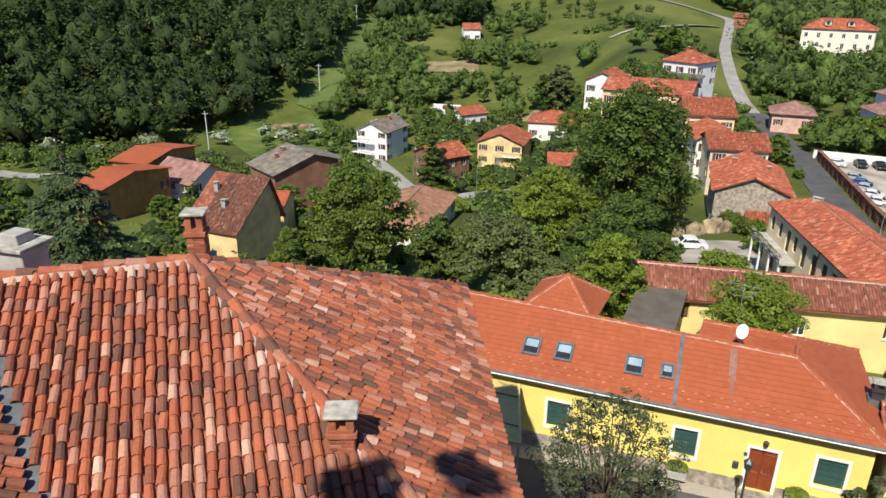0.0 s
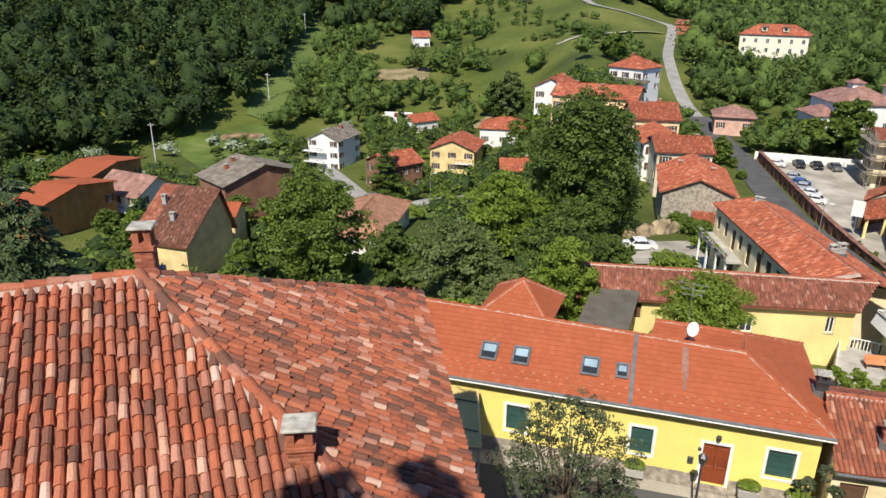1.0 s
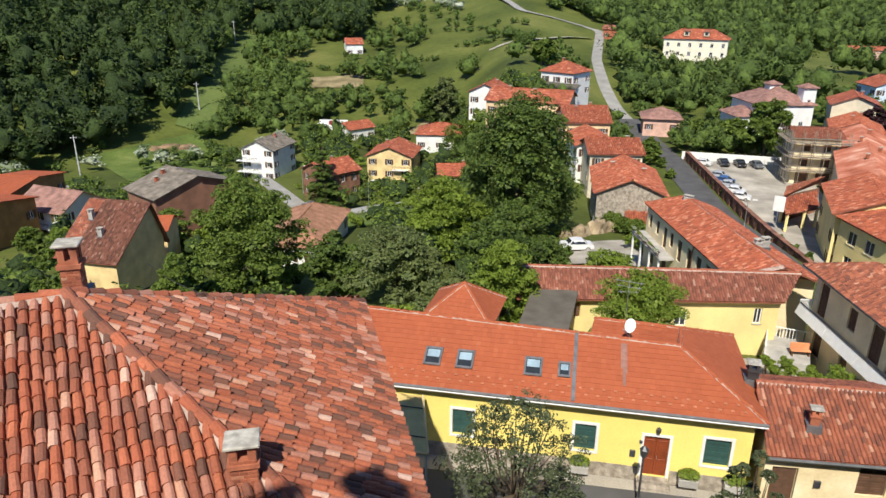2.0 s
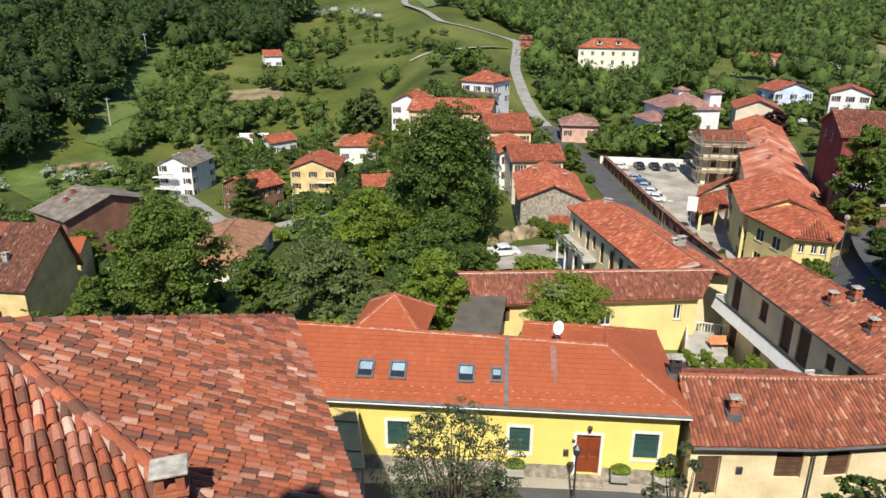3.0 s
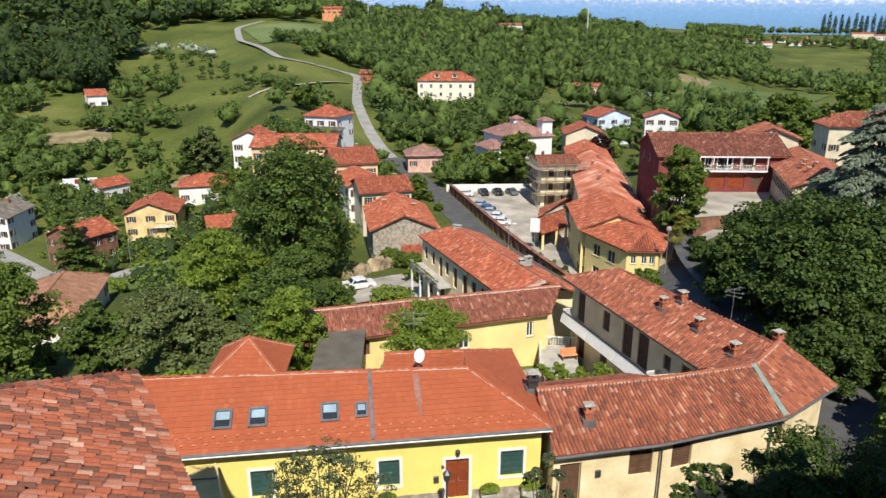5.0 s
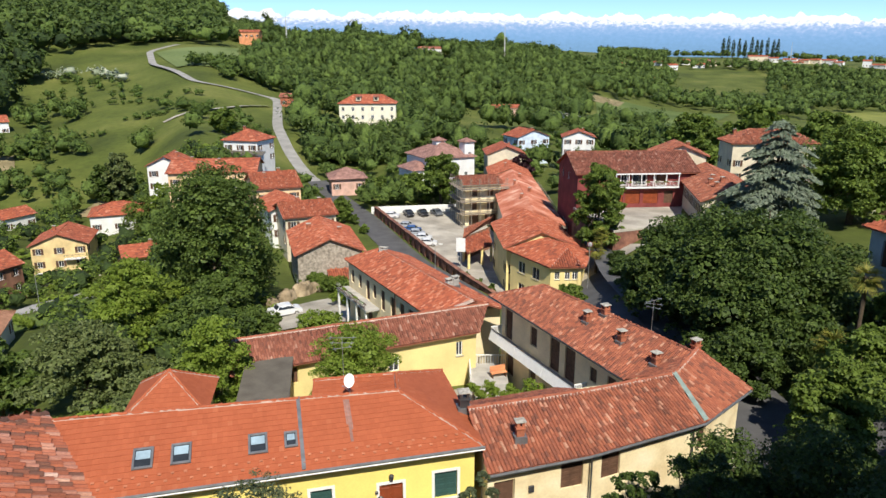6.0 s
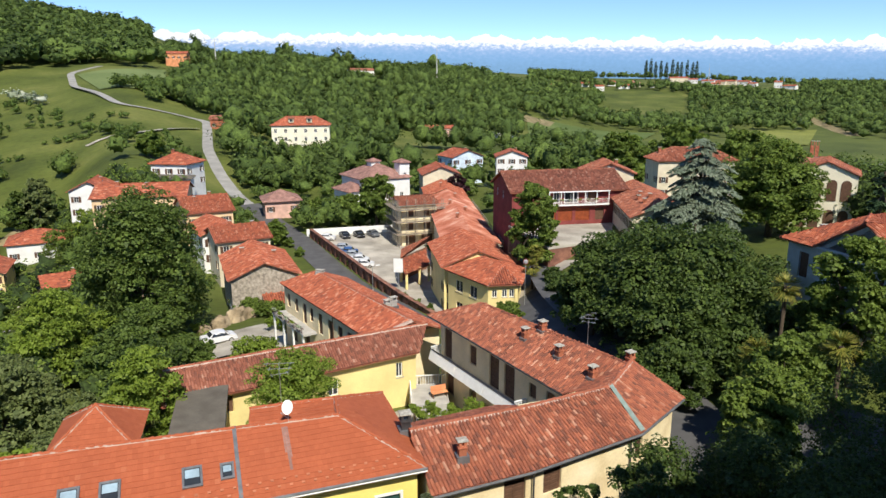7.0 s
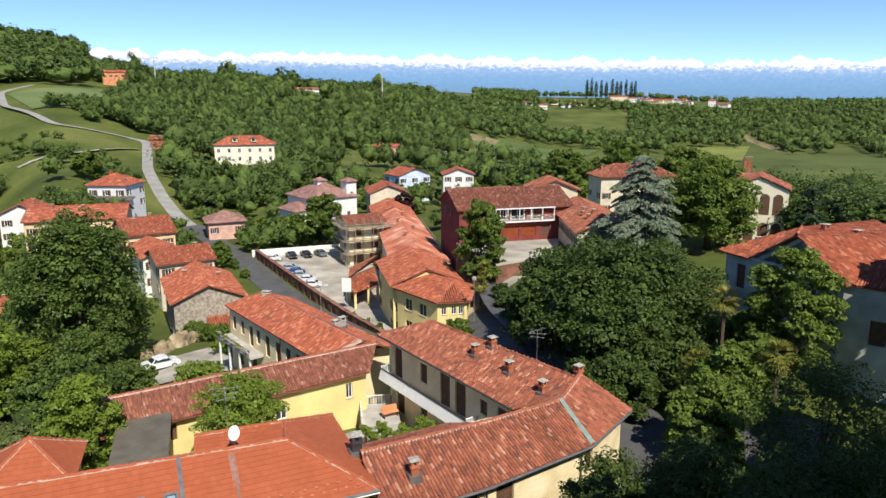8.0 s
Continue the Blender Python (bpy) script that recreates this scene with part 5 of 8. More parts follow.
def woods(name, label, places, height, width, leaves, size, material, seed, category="woods", puffs=9):
    """Many far trees as one mass on the land: each a lumpy inner crown under rounded puffs of small leaf clumps."""
    rng = np.random.default_rng(seed)
    pts = np.asarray(places, float)
    n = len(pts)
    zz = ground_z(pts[:, 0], pts[:, 1])
    h = height * rng.uniform(0.65, 1.25, n)
    w = width * (0.65 + 0.75 * rng.random(n) ** 1.5) * (0.75 + 0.25 * h / height)
    axes = np.stack([0.5 * w * rng.uniform(0.8, 1.15, n), 0.5 * w * rng.uniform(0.8, 1.15, n), 0.46 * h], -1)
    c = np.stack([pts[:, 0], pts[:, 1], zz + 0.54 * h], -1)
    b, ph = BALL[0], rng.uniform(0, 6.28, (n, 3))
    lump = 0.56 + 0.12 * np.sin(4.1 * b[None, :, 0] + 3.2 * b[None, :, 1] + ph[:, :1]) + 0.12 * np.sin(5.2 * b[None, :, 1] + 4.4 * b[None, :, 2] + ph[:, 1:2]) + rng.normal(0, 0.09, (n, len(b)))
    body = c[:, None] + b[None] * lump[:, :, None] * axes[:, None]
    m = max(2, leaves // puffs)
    masses = []
    for k in range(puffs):
        d = rng.normal(size=(n, 3))
        d[:, 2] = np.abs(d[:, 2]) * 1.1 - 0.45
        d /= np.linalg.norm(d, axis=1)[:, None]
        pc = c + d * axes * rng.uniform(0.45, 0.98, (n, 1))
        pr = w[:, None] * rng.uniform(0.10, 0.27, (n, 1)) * np.array([1.0, 1.0, 0.75])
        e = rng.normal(size=(n, m, 3))
        e /= np.linalg.norm(e, axis=2)[:, :, None]
        p = pc[:, None] + e * pr[:, None] * rng.uniform(0.3, 1.25, (n, m, 1))
        nr = e * 0.45 + 0.35 * d[:, None] + rng.normal(size=e.shape) * 0.5 + np.array([0, 0, 0.7])
        nr /= np.linalg.norm(nr, axis=2)[:, :, None]
        s = np.cross(nr, rng.normal(size=e.shape))
        s /= np.linalg.norm(s, axis=2)[:, :, None]
        t = np.cross(nr, s)
        q = size * rng.uniform(0.55, 1.25, (n, m, 1))
        masses.append(np.stack([p - s * q * 0.6 - t * q * 0.35, p + s * q * 0.6 - t * q * 0.3, p + t * q * 0.7], 2).reshape(-1, 3))
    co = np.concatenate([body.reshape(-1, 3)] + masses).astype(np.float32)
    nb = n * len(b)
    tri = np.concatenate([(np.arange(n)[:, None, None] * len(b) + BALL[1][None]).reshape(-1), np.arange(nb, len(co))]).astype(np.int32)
    inner = n * len(BALL[1])
    me = bpy.data.meshes.new(name)
    me.vertices.add(len(co))
    me.vertices.foreach_set("co", co.ravel())
    me.loops.add(len(tri))
    me.loops.foreach_set("vertex_index", tri)
    me.polygons.add(len(tri) // 3)
    me.polygons.foreach_set("loop_start", np.arange(0, len(tri), 3, dtype=np.int32))
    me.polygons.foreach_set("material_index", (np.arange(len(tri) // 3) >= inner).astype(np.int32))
    # bodies take the shade-coloured greens, except under light or blossoming leaves
    me.materials.append({m_leaf_wood: m_core_shade, m_leaf_far: m_core_shade, m_leaf_hill: m_core_shade_dark, m_leaf_slope: m_core_shade_dark, m_leaf_light: m_leaf_light, m_blossom: m_blossom}.get(material, m_core_shade_dark))
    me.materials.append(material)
    me.update(calc_edges=True)
    return solo(name, me, label, category, "stuff")


def scatter(rng, az0, az1, r0, r1, area, keep=None):
    """Places in a fan of the land, one to that many square metres."""
    n = int(radians(az1 - az0) * (r1 * r1 - r0 * r0) / 2 / area)
    a, r = np.radians(rng.uniform(az0, az1, n)), np.sqrt(rng.uniform(r0 * r0, r1 * r1, n))
    p = np.stack([r * np.sin(a), r * np.cos(a)], -1)
    if keep is not None:
        p = p[keep(p[:, 0], p[:, 1], r, np.degrees(a))]
    return p


def noise_at(x, y, s, seed=0.0):
    return np.sin(x / s * 1.3 + seed) * np.cos(y / s + 1.7 * seed) + 0.6 * np.sin(x / s * 2.7 + y / s * 1.9 + seed)


def off_cut(x, y):
    t = np.clip((y - 190) / 110, 0, 1)
    return np.abs(x - (-137 - 42 * t)) > 5.5


rng = np.random.default_rng(7)


def clear_of_houses(x, y, margin=1.5, front=13.0):
    """True where no house stands and none is hidden from the hill."""
    ok = np.ones(x.shape, bool)
    r = np.hypot(x, y)
    for hx, hy, hr in FOOTPRINTS:
        d = math.hypot(hx, hy)
        if d > 330 or (abs(hx - 16.3) < 0.2 and front > 5):
            continue
        ux, uy = hx / d, hy / d
        along, side = x * ux + y * uy - d, np.abs(-x * uy + y * ux)
        ok &= ~((np.hypot(x - hx, y - hy) < hr + margin) | ((side < hr * 0.9) & (along < 0) & (along > -hr - front)))
    return ok


def clear_of_lines(x, y, lines, width):
    ok = np.ones(x.shape, bool)
    for line in lines:
        for (x0, y0), (x1, y1) in zip(line, line[1:]):
            dx, dy = x1 - x0, y1 - y0
            t = np.clip(((x - x0) * dx + (y - y0) * dy) / (dx * dx + dy * dy), 0, 1)
            ok &= np.hypot(x - x0 - t * dx, y - y0 - t * dy) > width
    return ok


LANES = [[(-44, 128), (-54, 118), (-66, 126), (-80, 141), (-100, 160)], [(-3, 199), (7.2, 156.6), (14.2, 114), (20, 86)], [(-12.1, 233.7), (-6, 206), (0, 190)], [(-175, 95), (-141, 91), (-120, 112), (-126, 128)],
         [(-21.5, 340), (-19.4, 305), (-17.3, 266), (-12.1, 233.7)], [(-92, 415), (-74.3, 378), (-58.8, 346), (-37.4, 342.6), (-21.5, 340)]]
UPHILL = [[(-94.7, 508), (-105.6, 471), (-92, 415)]]
open_land = lambda x, y: clear_of_houses(x, y) & clear_of_lines(x, y, LANES, 5.0)
meadow = lambda x, y: ((x > -150) & (x < -88) & (y > 118) & (y < 190) & (y - 118 > (-88 - x) * 0.45 - 8) & (y - 118 < (-88 - x) * 1.0 + 22)) | ((np.hypot(x + 45, y - 116) < 13))

FOOTPRINTS += [(-97, 209, 6.5), (-66, 210, 5.0), (-116, 250, 9.0)]
def fields(a, r):
    """True over the open fields of the far valley, by direction and distance from the hill."""
    ragged = 14 * np.sin(a * 3.1) + 9 * np.sin(a * 7.3 + 1)
    west = (a > 21.5) & (a < 29.8) & (r > 395 + ragged) & (r < 540 + ragged)
    ridge = (a > 27.8) & (a < 34.2) & (r > 700 + ragged) & (r < 915)
    gold = (a > 37.2) & (a < 43.2) & (r > 330) & (r < 625 + ragged)
    east = (a > 42.6) & (r > 200) & (r < np.where(a < 45.5, 770 - 60 * (a - 42.6), 596) + ragged)
    inlet = (a > 48.6) & (a < 50.6) & (r > 560) & (r < 690 + ragged)
    hamlet = (a > 27) & (a < 42) & (r > 990) & (r < 1210)
    return west | ridge | gold | east | inlet | hamlet | ((a > 9) & (a < 18) & (r > 340) & (r < 400))


woods("wooded_hillside", "dense broadleaf woods on a hillside, leaves darkened for its shade", scatter(rng, -66, -39, 190, 430, 30, lambda x, y, r, a: off_cut(x, y) & open_land(x, y) & ~meadow(x, y) & (r > np.where(a < -36, 196, np.where(a < -33, 232, 330 + 3 * (a + 29))))), 14.5, 11.0, 230, 0.95, m_leaf_hill, 1, puffs=14)
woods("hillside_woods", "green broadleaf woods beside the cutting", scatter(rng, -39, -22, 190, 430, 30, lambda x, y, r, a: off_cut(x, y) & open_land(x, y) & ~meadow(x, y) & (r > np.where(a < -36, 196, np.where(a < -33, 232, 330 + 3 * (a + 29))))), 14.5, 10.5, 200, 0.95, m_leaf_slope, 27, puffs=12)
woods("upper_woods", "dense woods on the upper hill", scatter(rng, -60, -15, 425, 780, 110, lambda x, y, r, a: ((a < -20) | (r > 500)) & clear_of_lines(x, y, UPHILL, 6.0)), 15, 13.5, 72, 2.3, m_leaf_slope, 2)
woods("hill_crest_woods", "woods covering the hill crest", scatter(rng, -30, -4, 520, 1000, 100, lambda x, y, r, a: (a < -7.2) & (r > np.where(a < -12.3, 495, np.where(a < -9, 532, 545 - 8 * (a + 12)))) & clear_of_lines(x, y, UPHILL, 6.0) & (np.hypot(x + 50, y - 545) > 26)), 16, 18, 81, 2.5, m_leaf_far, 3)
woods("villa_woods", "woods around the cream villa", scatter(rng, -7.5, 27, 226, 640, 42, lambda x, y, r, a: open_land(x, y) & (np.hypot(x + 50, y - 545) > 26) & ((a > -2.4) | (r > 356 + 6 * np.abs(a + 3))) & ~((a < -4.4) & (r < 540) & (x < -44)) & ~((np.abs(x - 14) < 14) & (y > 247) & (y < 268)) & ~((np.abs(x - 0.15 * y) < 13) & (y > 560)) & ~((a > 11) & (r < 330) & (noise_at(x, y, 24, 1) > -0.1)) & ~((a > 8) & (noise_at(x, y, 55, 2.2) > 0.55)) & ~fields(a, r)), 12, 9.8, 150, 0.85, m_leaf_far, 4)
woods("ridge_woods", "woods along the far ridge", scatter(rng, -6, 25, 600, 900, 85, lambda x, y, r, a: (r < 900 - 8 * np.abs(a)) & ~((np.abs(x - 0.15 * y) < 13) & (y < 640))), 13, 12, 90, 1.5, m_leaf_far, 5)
woods("meadow_bushes", "scattered bushes and small trees on the meadow", scatter(rng, -27, -3, 200, 440, 60, lambda x, y, r, a: (noise_at(x, y, 30, 0.4) + noise_at(x, y, 11, 2.0) * 0.5 > np.where(a > -18, 0.95, 0.3)) & open_land(x, y) & ~((a > -13) & (r > 350) & (r < 520))), 4.5, 5, 110, 0.55, m_leaf_wood, 6)
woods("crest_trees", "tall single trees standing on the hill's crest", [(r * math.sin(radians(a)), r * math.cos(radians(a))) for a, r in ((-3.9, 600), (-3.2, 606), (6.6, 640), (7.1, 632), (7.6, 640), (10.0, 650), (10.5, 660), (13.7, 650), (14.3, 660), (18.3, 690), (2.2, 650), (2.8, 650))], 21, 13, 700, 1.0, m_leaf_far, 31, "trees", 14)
def clumps(rng, spots, front=6.0):
    """Places of trees in loose groups: (x, y, radius, count)."""
    p = []
    for x, y, r, n in spots:
        a, q = rng.uniform(0, 6.28, n), r * np.sqrt(rng.random(n))
        p.append(np.stack([x + q * np.cos(a), y + q * np.sin(a)], -1))
    p = np.concatenate(p)
    ok = clear_of_houses(p[:, 0], p[:, 1], 0.0, front) if front >= 0 else True
    return p[ok & off_cut(p[:, 0], p[:, 1]) & clear_of_lines(p[:, 0], p[:, 1], LANES, 5.0)]


woods("meadow_groves", "groves of broadleaf trees at the meadow's edge", clumps(rng, ((-139, 227, 16, 24), (-127, 196, 11, 14), (-113, 214, 12, 16), (-95, 261, 12, 14), (-62, 219, 8, 14), (-64, 256, 5, 4), (-44, 232, 4, 3), (-116, 247, 14, 20), (-115, 322, 16, 24), (-100, 273, 9, 9), (-133, 238, 15, 20), (-92, 231, 12, 14), (-70, 209, 9, 10), (-157, 300, 22, 34))), 7.5, 6.5, 130, 0.7, m_leaf_wood, 19)
woods("meadow_side_woods", "bright young woods beside the meadow", scatter(rng, -34, -23.5, 205, 335, 30, lambda x, y, r, a: off_cut(x, y) & clear_of_houses(x, y, 1.5, 7.0) & (noise_at(x, y, 17, 1.3) > np.where(a < -29, -0.7, 0.1)) & (np.hypot(x + 116, y - 251) > 15)), 8, 7, 130, 0.75, m_leaf_wood, 24)
woods("meadow_hedges", "lines of shrubs along the terraced meadow", np.concatenate([np.stack([x0 + (x1 - x0) * np.linspace(0, 1, 16), y0 + (y1 - y0) * np.linspace(0, 1, 16)], -1) + rng.normal(0, 1.6, (16, 2)) for x0, y0, x1, y1 in ((-135, 268, -92, 258), (-128, 290, -82, 279), (-80, 300, -46, 288), (-96, 330, -52, 318), (-105, 244, -84, 240))]), 2.6, 3.4, 90, 0.45, m_leaf_wood, 20)
woods("valley_thicket", "thickets and gardens between the valley houses", scatter(rng, -62, -7, 60, 218, 15, lambda x, y, r, a: clear_of_houses(x, y, 1.5, 4.5) & clear_of_lines(x, y, LANES, 4.5) & ~meadow(x, y) & (noise_at(x, y, 13, 0.9) > -0.2)), 4.6, 5.0, 110, 0.48, m_leaf, 8)
woods("valley_shrubs", "low bright shrubs and hedges in the gardens", scatter(rng, -62, -4, 60, 215, 26, lambda x, y, r, a: clear_of_houses(x, y, 0.5, 4.0) & clear_of_lines(x, y, LANES, 3.2) & ~meadow(x, y)), 1.5, 2.6, 50, 0.36, m_leaf_light, 14)
woods("row_gardens", "garden trees and hedges below the row houses", clumps(rng, ((-38, 165, 4.5, 20), (-40, 168, 4, 12), (-32, 151, 4, 12), (-24, 150, 4, 14), (-17, 147, 4, 9), (-27, 181, 3, 8), (-20, 180, 3, 8), (9.5, 170, 3.5, 10), (16, 170, 3.5, 10), (24, 168, 3.5, 9)), 0.0), 6.2, 4.6, 130, 0.45, m_leaf_wood, 21)
woods("white_house_gardens", "garden trees before the white and blue houses", clumps(rng, ((60, 209, 3, 8), (66, 207, 3.2, 8), (72, 191, 2.6, 7), (77, 190, 2.6, 7), (56.5, 197, 2.5, 5)), -2.0), 7.6, 4.8, 130, 0.5, m_leaf_wood, 24)
woods("villa_hedge", "hedge and shrubs before the cream villa", clumps(rng, ((9, 249, 3, 9), (15, 248, 3, 9), (21, 247.5, 3, 9), (26, 247, 3, 8)), -1.0), 9.0, 5.0, 120, 0.65, m_leaf_wood, 23)
woods("villa_slope_woods", "leafy woods on the slope below the cream villa", clumps(rng, ((-12, 247, 6, 12), (-5, 236, 7, 16), (2, 226, 7, 14), (7, 240, 6, 11), (12, 224, 7, 14), (-8, 220, 5, 9), (22, 228, 6, 10)), -3.0), 7.0, 6.6, 200, 0.6, m_leaf_far, 32, puffs=12)
woods("village_gardens", "gardens and small trees among the village houses", scatter(rng, -3, 30, 160, 240, 34, lambda x, y, r, a: clear_of_houses(x, y, 1.0, 3.0) & clear_of_lines(x, y, LANES, 4.0) & (np.hypot(x - 22, y - 140) > 24)), 5, 5, 150, 0.5, m_leaf_wood, 15)
woods("park_trees", "park trees on the eastern slope", scatter(rng, 31, 62, 78, 235, 75, lambda x, y, r, a: open_land(x, y) & ((a > 40) | (r > 165)) & ~((r < 135) & (a < 50)) & ((a < 39) | (r < 165))), 8.5, 8, 460, 0.46, m_leaf_dark, 16, puffs=16)
woods("valley_copses", "copses and hedges across the far valley", scatter(rng, 22, 60, 235, 1250, 92, lambda x, y, r, a: ~fields(a, r) & ((a > 34.3) & (r > 610) | (noise_at(x, y, 95, 1.4) > -0.25) | (np.abs(noise_at(x, y, 150, 0.3)) < 0.1)) & ((a < 30) | (r > 330))), 11, 10.0, 70, 1.35, m_leaf_far, 9)
woods("valley_scrub", "scrub and orchard trees in the valley", scatter(rng, 8, 40, 225, 420, 110, lambda x, y, r, a: open_land(x, y) & (noise_at(x, y, 30, 1.1) > 0.1) & ~fields(a, r)), 6, 7, 110, 0.75, m_leaf_wood, 17)
woods("meadow_edge_shrubs", "wild shrubs spreading over the lower meadow", scatter(rng, -46, -30, 165, 225, 22, lambda x, y, r, a: off_cut(x, y) & clear_of_houses(x, y, 1.0, 5.0) & (noise_at(x, y, 9, 0.3) > -0.1)), 2.6, 3.4, 90, 0.45, m_leaf, 22)
woods("white_blossom_acacias", "acacia trees in white blossom at the wood's edge", [(-146, 128), (-152, 118), (-131, 157), (-122, 168), (-139, 147), (-127, 160), (-168, 104), (-106, 190), (-110, 184), (-160, 110)], 5, 5.5, 180, 0.55, m_blossom, 10, "trees")
woods("white_blossom_shrubs", "blossoming pale shrubs on the meadow", [(-158, 409), (-152, 414), (-146, 415), (-139, 413), (-133, 410), (-116, 396), (-110, 391), (-104, 384), (-99, 378)], 6, 8, 140, 1.0, m_blossom, 18, "shrubs")

woods("garden_hedges", "clipped bright hedges round the valley lawns", np.concatenate([np.stack([np.linspace(x0, x1, 18), np.linspace(y0, y1, 18)], -1) for x0, y0, x1, y1 in ((-37, 108, -38, 126), (-39, 127, -49, 120.5), (-44, 104, -52, 116))]), 1.7, 1.7, 70, 0.26, m_leaf_light, 28)
woods("park_grove", "dense dark trees below the valley fields", clumps(rng, ((112, 99, 26, 44), (100, 82, 10, 14), (88, 70, 9, 12), (128, 112, 24, 30), (82, 60, 8, 9), (140, 95, 20, 22)), -2.0), 10, 9, 640, 0.46, m_leaf_dark, 25, puffs=20)
woods("field_hedge", "bushes along the edge of the hillside field", clumps(rng, ((-66, 392, 5, 6), (-60, 398, 5, 6), (-53, 404, 6, 8), (-46, 392, 9, 16), (-40, 410, 9, 14), (-36, 380, 8, 12), (-47, 372, 6, 8)), -2.0), 7, 7, 130, 0.85, m_leaf_wood, 26)

for x, y, h, w, k in ((-67.5, 85.5, 8.0, 6.5, 141), (-62.5, 87.5, 8.0, 6.5, 142), (-71.0, 83.0, 6.6, 5.5, 143), (-74.5, 86.0, 6.2, 5.0, 144), (-88, 78, 4.5, 5.0, 145), (-84, 80, 4.2, 4.5, 146), (-41.5, 166.5, 11.0, 8.0, 147), (-37.5, 164.5, 10.5, 7.0, 148), (-45.5, 169, 10.5, 8.0, 149)):
    tree("house_shrub", "leafy green shrub before a house", x, y, h, w, 4200, 0.36, m_leaf if k % 2 else m_leaf_light, 0.03, k, lobes=13, group="house shrubs")
tree("big_dark_tree", "tall dense dark green tree above the yard", -14.4, 88.9, 20.6, 18.0, 36000, 0.36, m_leaf_dark, 0.04, 21, lobes=38)
tree("bright_tree", "bright green broadleaf tree", -22, 79, 11.5, 11.5, 16000, 0.32, m_leaf_light, 0.05, 22, lobes=15)
tree("light_green_tree", "light green tree between the pavilion and shed", -8.6, 47.5, 9.8, 6.8, 17000, 0.21, m_leaf_light, 0.06, 25, lobes=20)
tree("garden_tree", "green tree on the garden slope", -10.8, 61, 7.0, 8.5, 10000, 0.30, m_leaf_chestnut, 0.05, 35, lobes=13)
tree("garden_tree", "bushy shrub behind the pavilion", -13.5, 50, 6.0, 7, 8000, 0.25, m_leaf_dull, 0.05, 36, lobes=12)
tree("round_dark_tree", "large round dark green tree in the gardens", -41.6, 66, 15.5, 15, 24000, 0.33, m_leaf, 0.05, 23, lobes=18)
tree("garden_tree", "grey-green bushy tree in the garden", -22.5, 62.1, 8.0, 11.5, 18000, 0.30, m_leaf_dull, 0.03, 24, lobes=20)
tree("garden_tree", "dark bushy tree beside the white house", -31.2, 64.9, 8.5, 8, 6000, 0.42, m_leaf_dark, 0.03, 41, lobes=12)
tree("garden_tree", "broad green tree below the old roof", -14, 70, 7.5, 9, 9000, 0.34, m_leaf_dark, 0.03, 42, lobes=12)
tree("garden_tree", "light green bushy tree beside the round one", -43.4, 55.1, 8.6, 6.4, 9000, 0.30, m_leaf, 0.03, 71, lobes=13)
tree("courtyard_tree", "light green leafy tree in the court", 1.3, 44, 8.6, 7.4, 22000, 0.16, m_leaf_light, 0.22, 26, lobes=22)
conifer("columnar_conifer", "dark columnar conifer beside the brown house", -63.7, 130.3, 15.5, 7.5, m_leaf_dark, 7000, 0.6, 43, droop=0.05)
conifer("dark_fir", "tall dark fir beside the houses", -61.2, 43.3, 17, 17, m_leaf_cedar, 26000, 0.50, 32, full=0.6, droop=0.2)
tree("slim_tree", "slim green tree by the dark roof", -48.6, 44.6, 12.4, 5.2, 4500, 0.35, m_leaf, 0.05, 44, lobes=12)
tree("villa_garden_tree", "dense green tree before the towered villa", 27.1, 162.8, 14.8, 13, 7000, 0.8, m_leaf, 0.06, 45, lobes=14)
tree("yard_tree", "tall ivy-green tree before the red house", 40.6, 97, 16.0, 9.0, 15000, 0.42, m_leaf, 0.04, 46, lobes=28)
tree("great_chestnut", "huge dense dark green chestnut tree", 37.0, 62.5, 9.9, 16.0, 26000, 0.36, m_leaf_chestnut, 0.04, 27, lobes=22)
tree("great_chestnut", "huge broad dark green chestnut tree", 36.8, 51.6, 11.6, 19.5, 36000, 0.36, m_leaf_chestnut, 0.03, 47, lobes=26)
tree("great_chestnut", "lower broad chestnut beside the lane", 32.6, 46.0, 8.4, 13.0, 18000, 0.33, m_leaf_chestnut, 0.03, 64, lobes=16)
tree("great_chestnut", "chestnut at the bend of the lane", 31.8, 60, 8.6, 9.5, 12000, 0.33, m_leaf_chestnut, 0.03, 65, lobes=15)
tree("great_chestnut", "young chestnut at the street corner", 28.6, 41.6, 5.6, 7.0, 9000, 0.30, m_leaf_chestnut, 0.03, 72, lobes=14)
tree("garden_tree", "dark tree under the tall one", -13, 80, 7.5, 10, 9000, 0.34, m_leaf_dark, 0.03, 66, lobes=14)
tree("garden_tree", "leafy shrub tree behind the long roof", -8.5, 71, 4.4, 7, 7000, 0.30, m_leaf_dark, 0.03, 67, lobes=12)
conifer("silver_cedar", "tall grey-green silvery cedar", 61.2, 85.3, 17.2, 16.5, m_leaf_grey, 36000, 0.62, 31, droop=0.30, full=0.52, tiers=15)
tree("park_tree", "tall dense green tree in the park", 75.4, 87.3, 15.6, 16.0, 24000, 0.46, m_leaf, 0.02, 28, lobes=34)
tree("park_tree", "large green tree behind the houses", 93.4, 165.5, 16, 18, 7000, 1.1, m_leaf, 0.05, 48, lobes=16)
tree("park_tree", "large green tree on the rise", 111.4, 166.1, 19, 20, 7000, 1.1, m_leaf, 0.05, 49, lobes=16)
tree("park_tree", "large green tree beyond the park", 120, 150.3, 17.8, 17, 7000, 1.1, m_leaf, 0.05, 50, lobes=16)
